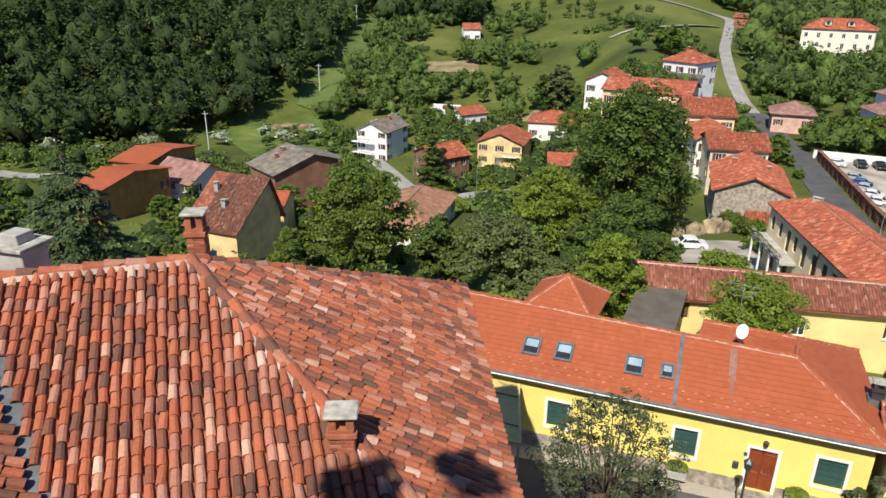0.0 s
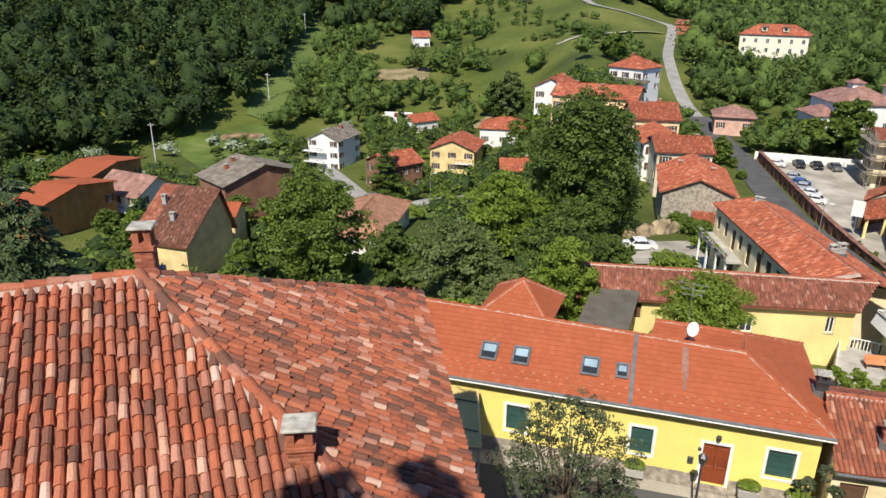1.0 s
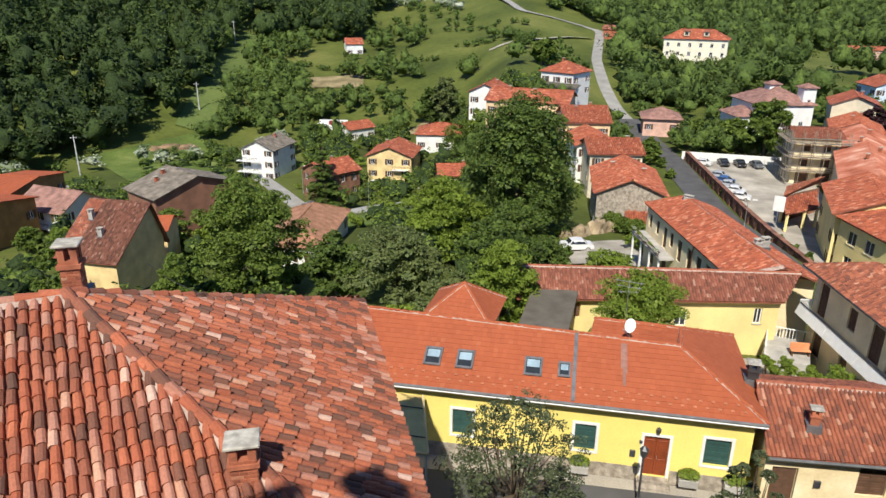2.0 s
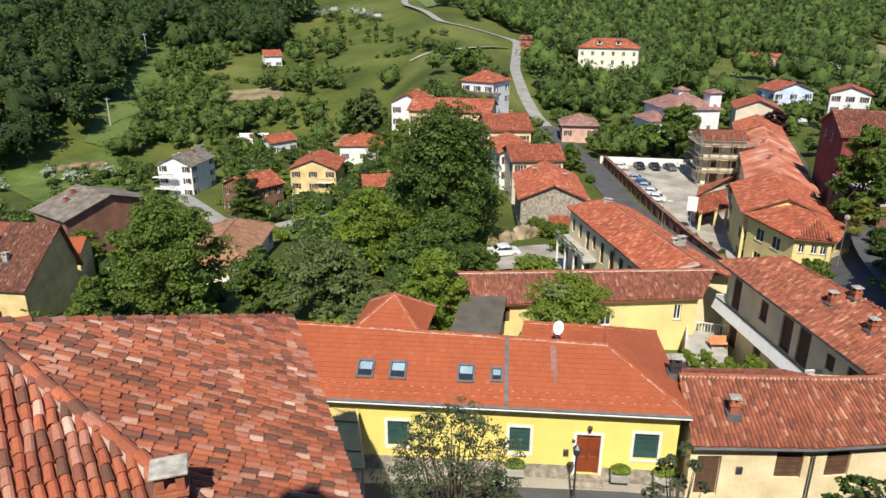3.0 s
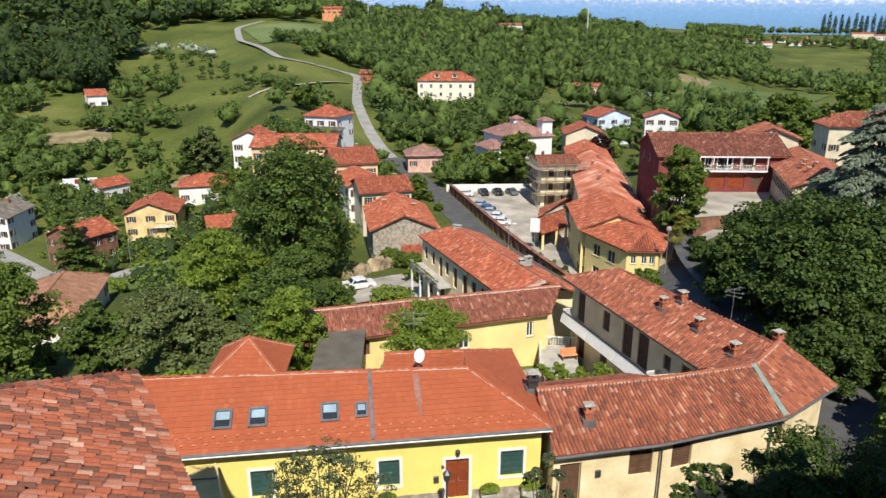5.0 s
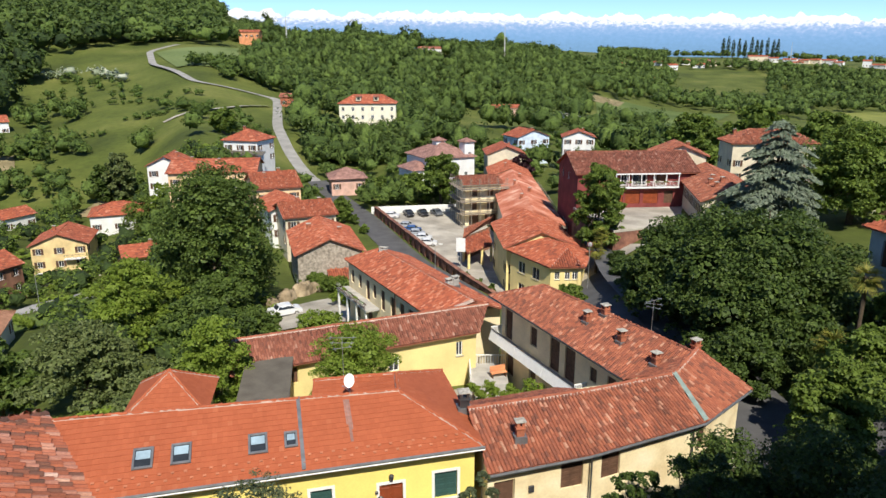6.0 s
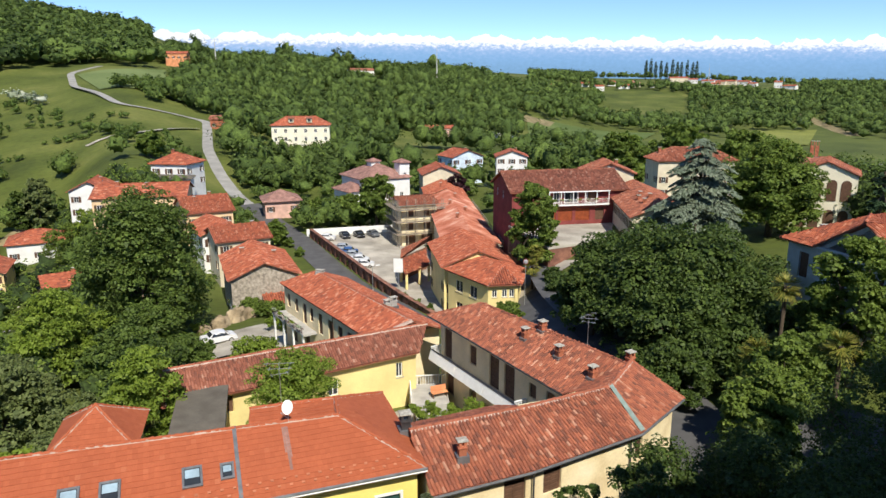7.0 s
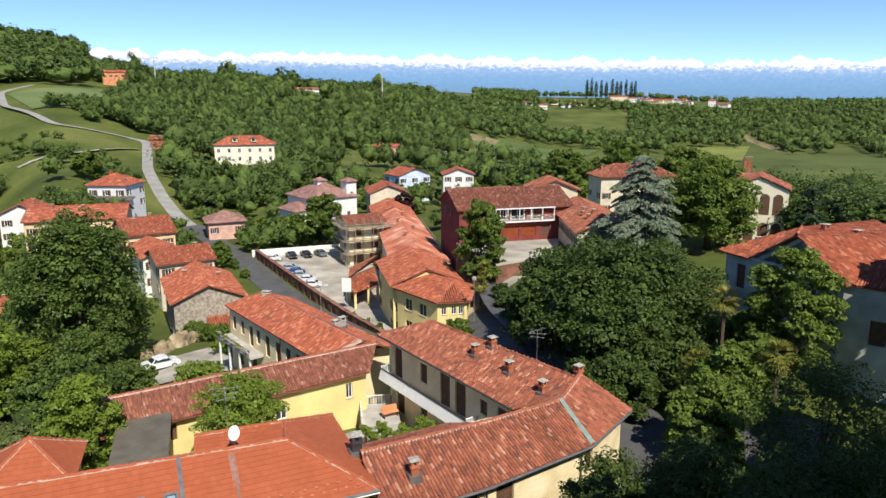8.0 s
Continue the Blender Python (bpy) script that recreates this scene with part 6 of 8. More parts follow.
tree("green_garden_tree", "dense green pointed tree by the blue-grey house", 42.7, 39.2, 13.5, 8.5, 16000, 0.30, m_leaf, 0.03, 51, lobes=18)
conifer("green_conifer", "small dark conifer before the arched house", 70.4, 63.8, 13.2, 7, m_leaf_fir, 6000, 0.6, 52)
tree("park_tree", "dark green tree on the park's edge", 78, 60, 12, 11, 7000, 0.6, m_leaf_dark, 0.04, 53, lobes=14)
tree("plum_tree", "dark purple-leaved plum tree", 51.3, 177.7, 11, 7.5, 3000, 0.8, m_plum, 0.1, 54)
tree("tall_grove_tree", "tall greyish dark trees above the white house", -58.5, 207.5, 17.5, 10, 7000, 0.7, m_leaf_dull, 0.03, 55, lobes=22)
tree("tall_grove_tree", "tall slim dark tree in the grove", -63.5, 209, 14.5, 7.5, 5000, 0.7, m_leaf_dark, 0.03, 73, lobes=18)
tree("garden_tree", "bushy tree on the garden slope", 36.8, 36.7, 6.7, 6.5, 5000, 0.4, m_leaf, 0.03, 56)
tree("garden_tree", "shrubby tree before the blue-grey villa", 45.5, 45.5, 5.4, 6.5, 6000, 0.32, m_leaf_dark, 0.03, 68)
tree("garden_tree", "low shrubs below the blue-grey villa", 50.5, 45, 4.6, 6.5, 6000, 0.32, m_leaf, 0.03, 69)
tree("garden_tree", "light bushy tree by the lane", 28.9, 33.4, 4.6, 5, 5000, 0.3, m_leaf, 0.03, 57)
for x, y, h, w, k in ((30.8, 33.8, 6.0, 6.4, 110), (34.2, 36.2, 6.6, 6.8, 111), (27.2, 29.6, 4.4, 4.8, 112)):
    tree("lane_shrub", "bushy light green shrub beside the lane", x, y, h, w, 6000, 0.30, m_leaf, 0.03, k, lobes=13, group="lane shrubs")
for x, y, h, w, k in ((33.6, 67, 3.2, 4.6, 151), (35.4, 73, 3.4, 4.6, 152), (37.2, 79, 3.2, 4.4, 153), (38.8, 85, 3.0, 4.0, 154)):
    tree("lane_shrub", "dark shrub along the shaded lane", x, y, h, w, 3600, 0.28, m_leaf_chestnut, 0.02, k, lobes=11, group="lane shrubs")
for k, (x, y, h, w) in enumerate(((3.2, 171, 2.6, 3.2), (4.2, 160, 2.2, 2.8), (5.6, 150, 2.4, 2.6), (7.2, 141, 2.0, 2.4))):
    tree("street_shrub", "green shrub on the verge of the village street", x, y, h, w, 1600, 0.34, m_leaf, 0.03, 160 + k, lobes=9, group="street shrubs")
tree("lane_bush", "round green bush by the lane", 28.6, 76, 3.8, 4.2, 2500, 0.4, m_leaf, 0.02, 58)
tree("lot_tree", "green tree by the car park wall", 3.4, 152, 5.5, 6, 2500, 0.6, m_leaf, 0.03, 59)
tree("garden_tree", "green trees behind the car park", 21.7, 173.7, 7.5, 10, 4000, 0.7, m_leaf, 0.03, 60)
tree("garden_tree", "green trees by the pink house", 14, 178, 6, 8, 3000, 0.7, m_leaf, 0.03, 61)
tree("meadow_tree", "round tree on the meadow", -32.8, 237.7, 8.5, 11, 3000, 1.0, m_leaf, 0.03, 62)
tree("street_tree", "sparse leafy tree beside the street", -3.0, 20.0, 9.9, 5.6, 16000, 0.10, m_leaf_street, 0.34, 29, lobes=48, z=-0.3, solid=False)
tree("street_tree", "slender leafy tree before the house", 4.6, 19.5, 9.8, 2.4, 5600, 0.10, m_leaf_street, 0.42, 63, lobes=20, z=-0.3, solid=False)
for i, (x, y, h, w) in enumerate(((19.9, 22.4, 9.2, 7.5), (29.3, 24.2, 10.8, 10), (13.0, 20.2, 10.4, 5.2), (17.8, 16, 11.8, 7), (11.2, 21.2, 9.3, 3.8), (25, 17, 11, 9), (23.5, 26.5, 6.0, 6), (16.2, 23.6, 8.7, 5.4), (14.6, 21.6, 8.4, 4.6), (22.6, 19.2, 10, 8))):
    tree("slope_tree", "dark leafy tree on the shaded slope", x, y, h, w, 15000, 0.15, m_leaf_chestnut, 0.06, 70 + i, lobes=30, group="slope trees", solid=i not in (2, 4))

# out-of-view trees, added to shade the near roof, street, slope and villa
for i, (x, y, z, h, w, n) in enumerate(((-3.8, -4.5, 19, 13, 4.6, 5000), (-0.5, -7.5, 18, 17.5, 6.5, 12000), (5.5, -7.5, 18, 17.5, 6.5, 12000), (14, 0, 10, 24, 8, 14000), (21, 2, 6, 30, 9, 14000), (30, 4, 2, 36, 10, 14000), (40, 8, 0, 36, 12, 14000), (50, 31, -1, 20, 9, 12000), (58.5, 31, -1, 22, 11, 12000), (18.5, 6.5, 8, 18, 8, 40000), (26, 7, 6, 20, 9, 40000), (34, 10, 4, 21, 10, 40000))):
    tree("shade_tree", "out-of-view leafy tree added to cast shade", x, y, h, w, n if i == 0 else n // 4, 0.34 if i == 0 else 1.2, m_leaf_dark, 0.12, 90 + i, lobes=14, group="hill trees", z=z, solid=i > 0)

# ---- far mountains ----
def mountains():
    deg = np.arange(-30, 75, 0.12)
    az = np.radians(deg)
    n = len(az)
    def crest(seed, freq):
        z, amp, f0 = np.zeros(n), 1.0, freq
        for k in range(6):
            z += amp * np.array([1 - 2 * abs(noise.noise(Vector((d * f0, seed + 7.3 * k, 0.5)))) for d in deg])
            amp, f0 = amp * 0.55, f0 * 2.1
        return z / 2.1
    trend = 22 + 4700 * np.tan(np.radians(3.52 - 0.020 * np.clip(deg - 8, 0, 60)))
    top = trend + 60 * (crest(3.0, 0.55) - 0.40) + 24 * (crest(5.0, 0.11) - 0.4)
    mid = trend - 62 + 40 * (crest(9.0, 0.3) - 0.4)
    levels = [(4550, np.full(n, -20.0)), (4600, np.full(n, 90.0)), (4650, mid), (4700, top)]
    v = [(r * math.sin(a), r * math.cos(a), z[i]) for r, z in levels for i, a in enumerate(az)]
    f = [(j * n + i, j * n + i + 1, (j + 1) * n + i + 1, (j + 1) * n + i) for j in range(len(levels) - 1) for i in range(n - 1)]
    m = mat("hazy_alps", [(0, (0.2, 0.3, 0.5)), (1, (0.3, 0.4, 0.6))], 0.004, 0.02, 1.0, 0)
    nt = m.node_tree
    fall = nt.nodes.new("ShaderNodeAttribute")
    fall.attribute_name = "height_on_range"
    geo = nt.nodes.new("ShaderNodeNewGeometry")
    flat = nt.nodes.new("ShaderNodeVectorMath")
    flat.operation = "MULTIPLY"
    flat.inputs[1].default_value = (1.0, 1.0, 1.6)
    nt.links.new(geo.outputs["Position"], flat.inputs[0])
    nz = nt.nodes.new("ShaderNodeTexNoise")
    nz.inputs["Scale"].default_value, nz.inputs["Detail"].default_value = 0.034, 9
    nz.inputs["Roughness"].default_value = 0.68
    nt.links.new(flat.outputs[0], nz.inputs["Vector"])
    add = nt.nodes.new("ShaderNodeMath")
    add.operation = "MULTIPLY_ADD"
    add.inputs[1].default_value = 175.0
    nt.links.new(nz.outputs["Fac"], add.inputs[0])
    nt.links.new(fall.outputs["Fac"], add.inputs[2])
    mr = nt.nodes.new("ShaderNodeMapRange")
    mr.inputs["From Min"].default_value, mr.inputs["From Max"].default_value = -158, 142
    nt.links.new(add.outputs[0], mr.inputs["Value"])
    # ramp paints the haze's blue into the rock; the emission below replaces sunlight
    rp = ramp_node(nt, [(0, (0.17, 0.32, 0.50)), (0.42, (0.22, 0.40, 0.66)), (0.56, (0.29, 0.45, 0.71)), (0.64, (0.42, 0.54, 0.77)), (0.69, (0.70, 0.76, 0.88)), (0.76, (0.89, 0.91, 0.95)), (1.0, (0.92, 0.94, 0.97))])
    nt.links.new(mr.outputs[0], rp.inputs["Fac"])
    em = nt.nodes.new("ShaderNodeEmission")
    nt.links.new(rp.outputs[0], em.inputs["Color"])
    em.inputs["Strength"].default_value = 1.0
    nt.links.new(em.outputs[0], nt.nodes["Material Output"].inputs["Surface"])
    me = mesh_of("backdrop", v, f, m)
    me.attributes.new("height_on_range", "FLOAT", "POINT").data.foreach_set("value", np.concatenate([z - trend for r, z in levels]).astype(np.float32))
    return solo("backdrop", me, "snow-capped mountains on the horizon, painted in blue haze", "mountains", "structure")


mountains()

# ---- parts of the yellow house ----
yl = lambda *p: tuple(yellow.matrix_basis.inverted() @ Vector(p))
eave_dir = (Vector(OC) - Vector(OL)).normalized()
slope_up = (Vector(OE) - Vector(OC) - eave_dir * (Vector(OE) - Vector(OC)).dot(eave_dir)).normalized()
slope_n = eave_dir.cross(slope_up)


def on_slope(u, v, lift=0.0):
    return Vector(OL) + eave_dir * u + slope_up * v + slope_n * lift


def slope_pose(p):
    m = Matrix((eave_dir, slope_up, slope_n)).transposed().to_4x4()
    m.translation = yellow.matrix_basis.inverted() @ p
    return m


for x, w, h in ((-8.58, 0.68, 0.86), (-6.96, 0.68, 0.86), (-3.60, 0.68, 0.86), (-2.10, 0.42, 0.64)):
    u = (x - OL[0]) / eave_dir.x
    frame_boxes = [(-w / 2 - 0.10, -h / 2 - 0.12, 0, -w / 2, h / 2 + 0.12, 0.10), (w / 2, -h / 2 - 0.12, 0, w / 2 + 0.10, h / 2 + 0.12, 0.10), (-w / 2, -h / 2 - 0.12, 0, w / 2, -h / 2, 0.10), (-w / 2, h / 2, 0, w / 2, h / 2 + 0.12, 0.10)]
    sk = part("skylight", bevelled("skylight", frame_boxes, m_zinc, 0.01), yellow, slope_pose(on_slope(u, 1.74, 0.03)), "grey metal roof window")
    part("pane", boxes_mesh("pane", [(-w / 2, -h / 2, 0.04, w / 2, h / 2, 0.06)], m_glass), sk)
    part("blind", boxes_mesh("blind", [(-w / 2 + 0.03, -0.05, 0.062, w / 2 - 0.03, h / 2 - 0.04, 0.068)], m_skyglass), sk)
u = (-1.62 - OL[0]) / eave_dir.x
part("seam_strip", boxes_mesh("seam_strip", [(-0.09, 0.05, 0.0, 0.09, 4.2, 0.075)], m_zinc), yellow, slope_pose(on_slope(u, 0.0)))
for x0, w, low_, high_ in ((0.72, 0.07, 1.2, 3.7), (0.60, 0.035, 2.2, 3.7), (0.83, 0.03, 1.9, 3.7)):
    part("lime_stain", boxes_mesh("lime_stain", [(-w, low_, 0.0, w, high_, 0.036)], m_roof_pink), yellow, slope_pose(on_slope((x0 - OL[0]) / eave_dir.x, 0.0)))
for row in range(2):
    for i in range(34):
        u = (-11.9 - OL[0]) / eave_dir.x + (i + 0.5 * row) * 0.545
        part("snow_stop", piece("snow_stop", lambda: boxes_mesh("snow_stop", [(-0.07, -0.05, 0.0, 0.07, 0.06, 0.045), (-0.03, -0.07, 0.045, 0.03, -0.04, 0.085)], m_snow_stop)), yellow, slope_pose(on_slope(u, 0.45 + 0.36 * row, 0.012)))
dm = part("dish_mast", rods("dish_mast", [((0, 0, -0.2), (0, 0, 0.75)), ((0, 0, 0.1), (-0.35, 0, 0.45))], 0.03, m_steel), yellow, pose(*yl(0.66, 32.05, 5.75)))
bowl = lathe("satellite_dish", [(0.02, 0), (0.18, 0.02), (0.32, 0.07), (0.43, 0.14), (0.45, 0.15)], m_white, 20)
part("satellite_dish", bowl, dm, pose(0, -0.1, 0.75, 62, 0, -15) @ Matrix.Diagonal((0.60, 0.80, 0.7, 1)), "white oval satellite dish")
part("gutter", rods("gutter", [(yl(*(Vector(OL) + Vector((0, -0.06, -0.05)))), yl(*(Vector(OC) + Vector((0, -0.06, -0.05)))))], 0.075, m_zinc, 8), yellow)
part("gutter_trim", rods("gutter_trim", [(yl(*(Vector(OL) + Vector((0, -0.10, -0.16)))), yl(*(Vector(OC) + Vector((0, -0.10, -0.16)))))], 0.035, m_white, 6), yellow, label="thin white trim under the gutter")
part("eave_board", slab("eave_board", [yl(*(Vector(OL) + Vector((0, 0.02, -0.06)))), yl(*(Vector(OC) + Vector((0, 0.02, -0.06)))), yl(6.7, 29.36, 4.05), yl(-17, 27.42, 4.05)], 0.05, m_brownwood), yellow)
pl = [Vector((W0.x, W0.y, 0)), Vector((W1.x, W1.y, 0))]
out = Vector((wdir.y, -wdir.x, 0))
for a, b in ((0.0, alongw(2.38) - 0.75), (alongw(2.38) + 0.75, (W1 - W0).length)):
    q0, q1 = pl[0] + Vector((*wdir, 0)) * a, pl[0] + Vector((*wdir, 0)) * b
    part("plinth", slab("plinth", [yl(*(q0 + out * 0.05 + Vector((0, 0, 0.55)))), yl(*(q1 + out * 0.05 + Vector((0, 0, 0.55)))), yl(*(q1 - out * 0.02 + Vector((0, 0, 0.55)))), yl(*(q0 - out * 0.02 + Vector((0, 0, 0.55))))], 1.2, m_stone), yellow)
door_at = pl[0] + Vector((*wdir, 0)) * alongw(2.38)
part("doorstep", bevelled("doorstep", [(-0.8, -0.75, -0.6, 0.8, 0.05, -0.06), (-0.7, -0.4, -0.06, 0.7, 0.05, 0.10)], m_stone, 0.02), yellow, pose(*yl(*door_at), 0, 0, math.degrees(math.atan2(wdir.y, wdir.x))))
part("wall_lamp", lathe("wall_lamp", [(0.02, 0), (0.10, 0.08), (0.12, 0.28), (0.03, 0.36)], m_metal, 8), yellow, pose(*yl(*(door_at + out * 0.16 + Vector((0, 0, 2.62))))))
for k, (dx, dz, w, h) in enumerate(((-1.05, 1.15, 0.26, 0.34), (-0.72, 1.95, 0.14, 0.14))):
    part("letter_box" if k == 0 else "door_bell", bevelled("box", [(-w / 2, -0.1, 0, w / 2, 0, h)], m_metal, 0.01), yellow, pose(*yl(*(door_at + Vector((*wdir, 0)) * dx + out * 0.005 + Vector((0, 0, dz)))), 0, 0, math.degrees(math.atan2(wdir.y, wdir.x))))


def flower_tub(x, y, z, yaw, seed):
    ob = thing("flower_tub", x, y, z, yaw, "pale stone trough planted with a round green shrub", "planter", "flower tubs")
    part("trough", bevelled("trough", [(-0.45, -0.2, 0, 0.45, 0.2, 0.42)], m_concrete, 0.03), ob)
    q = leaf_quads(np.random.default_rng(seed), [(-0.2, 0, 0.62), (0.2, 0, 0.62), (0, 0, 0.7)], [0.33, 0.33, 0.33], 700, 0.11)
    part("shrub", soup("shrub", q.reshape(-1, 3), 4, m_leaf_light), ob)


for i, x in enumerate((-1.1, 3.95, 6.0)):
    p = pl[0] + Vector((*wdir, 0)) * alongw(x) + out * 0.4
    flower_tub(p.x, p.y, 0.12, math.degrees(math.atan2(wdir.y, wdir.x)), 200 + i)


def street_lamp(x, y, z, h, label, head="lantern"):
    ob = thing("street_lamp", x, y, z, 0, label, "street lamp", "street lamps")
    part("post", lathe("post", [(0.11, -0.3), (0.11, 0.5), (0.06, 0.6), (0.045, h * 0.8), (0.04, h)], m_metal if head == "lantern" else m_steel, 8), ob)
    if head == "lantern":
        part("lantern", lathe("lantern", [(0.05, 0), (0.14, 0.08), (0.19, 0.42), (0.21, 0.44), (0.02, 0.62)], m_metal, 6), ob, pose(0, 0, h))
    else:
        part("arm", rods("arm", [((0, 0, h - 0.1), (0.9, 0, h + 0.15))], 0.035, m_steel), ob)
        part("lamp_head", bevelled("lamp_head", [(0.6, -0.12, h + 0.1, 1.3, 0.12, h + 0.24)], m_white, 0.04), ob)
    return ob


street_lamp(1.72, 26.6, 0.1, 2.7, "dark iron street lantern before the yellow house")
street_lamp(-48.4, 118.5, gz(-48.4, 118.5), 6.6, "tall grey street lamp by the valley lane", "arm")
street_lamp(17.6, 111.6, gz(17.6, 111.6), 4.5, "grey lamp in the car park", "arm")
street_lamp(-74, 141, gz(-74, 141), 6.5, "grey street lamp by the lane", "arm")

# the canopy on the yellow wall
canopy = thing("entrance_canopy", -8.8, 27.3, 0, 0, "ochre sheet canopy on dark braces over an entrance", "canopy")
cl = lambda *p: tuple(canopy.matrix_basis.inverted() @ Vector(p))
part("sheet", slab("sheet", [cl(-8.95, 23.7, 3.05), cl(-7.34, 23.8, 3.05), cl(-8.75, 27.55, 3.45), cl(-10.4, 27.45, 3.45)], 0.05, m_canopy), canopy)
part("edge_beam", rods("edge_beam", [(cl(-7.34, 23.8, 3.09), cl(-8.75, 27.55, 3.49))], 0.06, m_wall_buff), canopy)
part("front_beam", rods("front_beam", [(cl(-7.34, 23.8, 3.09), cl(-8.95, 23.7, 3.09))], 0.05, m_wall_buff), canopy)
for k in (0.25, 0.75):
    p, q = Vector((-7.34, 23.8, 3.1)).lerp(Vector((-8.75, 27.55, 3.5)), k), Vector((-8.95, 23.7, 3.1)).lerp(Vector((-10.4, 27.45, 3.5)), k)
    part("brace", rods("brace", [(cl(*p), cl(*q))], 0.03, m_metal), canopy)
for p in ((-7.45, 23.9, 3.0), (-8.85, 23.8, 3.0)):
    part("post", rods("post", [(cl(*p), cl(p[0], p[1], -0.5))], 0.06, m_pole), canopy)

# ---- parts of the street wing ----
wl = lambda *p: tuple(wing.matrix_basis.inverted() @ Vector(p))
for a, b in ((EA, EB), (EB, EC), (EC, ED)):
    part("gutter", rods("gutter", [(wl(a[0], a[1] - 0.07, a[2] - 0.08), wl(b[0], b[1] - 0.07, b[2] - 0.08))], 0.075, m_zinc, 8), wing)
for x, y, gx0, gy0 in ((12.55, 29.0, 12.5, 28.75), (19.2, 30.95, 19.3, 30.6)):
    part("downpipe", rods("downpipe", [(wl(gx0, gy0, 2.9), wl(x, y, 2.5)), (wl(x, y, 2.5), wl(x, y, -0.3))], 0.05, m_metal), wing)
part("copper_flashing", slab("copper_flashing", [wl(19.62, 30.75, 3.13), wl(19.98, 30.92, 3.13), wl(19.56, 34.05, 4.54), wl(19.28, 34.0, 4.54)], 0.03, m_copper), wing, label="pale green copper strip")
chimney(wing, *wl(8.95, 29.75, 3.82), 0.85, 0.40, 0.36)
chimney(wing, *wl(6.6, 32.3, 4.3), 0.9, 0.5, 0.5, body=m_metal)
part("wall_box", bevelled("wall_box", [(-0.14, -0.1, 0, 0.14, 0, 0.36)], m_metal, 0.01), wing, pose(*wl(9.3, 28.72, 1.3), 0, 0, 8))

# ---- parts of the balcony house ----
bl = lambda *p: tuple(balc.matrix_basis.inverted() @ Vector(p))
b0, b1 = Vector((14.35, 54.3, 0)), Vector((18.75, 38.0, 0))
bd = (b1 - b0).normalized()
bo = Vector((bd.y, -bd.x, 0))
if bo.x > 0:
    bo = -bo
bm = lambda u, v, z: bl(*(b0 + bd * u + bo * v + Vector((0, 0, z))))
byaw = math.degrees(math.atan2(bd.y, bd.x))
bal = part("balcony", boxes_mesh("balcony", [(0, -1.15, -0.16, 12.3, 0.0, 0.0)], m_concrete), balc, pose(*bm(0.1, 0, -0.98), 0, 0, byaw), "long white concrete balcony")
for k in range(3):
    part("parapet", piece("bpar", lambda: mesh_of("parapet", [(0, -1.30, -0.2), (4.06, -1.30, -0.2), (4.06, -1.02, 0.66), (0, -1.02, 0.66), (0, -1.24, -0.2), (4.06, -1.24, -0.2), (4.06, -0.97, 0.66), (0, -0.97, 0.66)], [(0, 1, 2, 3), (5, 4, 7, 6), (3, 2, 6, 7), (0, 4, 5, 1), (0, 3, 7, 4), (1, 5, 6, 2)], m_white)), bal, pose(k * 4.12, 0, 0), "white railing panel")
for i in range(8):
    for v0 in (0.03, 12.2):
        part("baluster", piece("balu", lambda: boxes_mesh("baluster", [(-0.03, -0.03, 0, 0.03, 0.03, 0.85)], m_white)), bal, pose(v0 + 0.03, -1.02 + i * 0.14, 0))
for v0 in (0.03, 12.2):
    part("end_rail", boxes_mesh("end_rail", [(v0 - 0.02, -1.07, 0.85, v0 + 0.08, 0, 0.92)], m_white), bal)
part("rail", boxes_mesh("rail", [(0, -1.06, 0.66, 12.3, -0.96, 0.71)], m_metal), bal)
part("gutter", rods("gutter", [(bl(BE0[0] - 0.05, BE0[1], 2.36), bl(BE1[0] - 0.05, BE1[1], 2.36))], 0.07, m_metal, 8), balc)


def balc_roof(u, w):
    p = Vector(BE0) + (Vector(BE1) - Vector(BE0)) * u
    q = Vector(BR0) + (Vector(BR1) - Vector(BR0)) * u
    return bl(*(p + (q - p) * w))


for u, w in ((0.52, 0.62), (0.76, 0.58), (0.985, 0.50)):
    chimney(balc, *balc_roof(u, w), 0.82, 0.42, 0.42, yaw=15)
chimney(balc, *balc_roof(0.50, 0.95), 0.75, 0.45, 0.45, yaw=15)
chimney(balc, *bl(23.6, 38.9, 3.2), 1.0, 0.48, 0.42, yaw=15)


def aerial(parent, p, h, seed):
    r = random.Random(seed)
    x, y, z = p
    lines = [((x, y, z - 0.3), (x, y, z + h))]
    for k in range(3):
        a = r.uniform(0, 3.14)
        zz, w = z + h * (0.98 - 0.12 * k), 0.75 - 0.12 * k
        lines.append(((x - w * math.cos(a), y - w * math.sin(a), zz), (x + w * math.cos(a), y + w * math.sin(a), zz)))
        for s in (-0.8, 0, 0.8):
            c, d = x + s * w * math.cos(a), y + s * w * math.sin(a)
            lines.append(((c - 0.22 * math.sin(a), d + 0.22 * math.cos(a), zz), (c + 0.22 * math.sin(a), d - 0.22 * math.cos(a), zz)))
    part("aerial", rods("aerial", lines, 0.016, m_steel, 4), parent)


aerial(balc, bl(21.7, 41.5, 4.0), 2.2, 1)
aerial(yellow, yl(0.4, 34.1, 5.6), 2.4, 2)

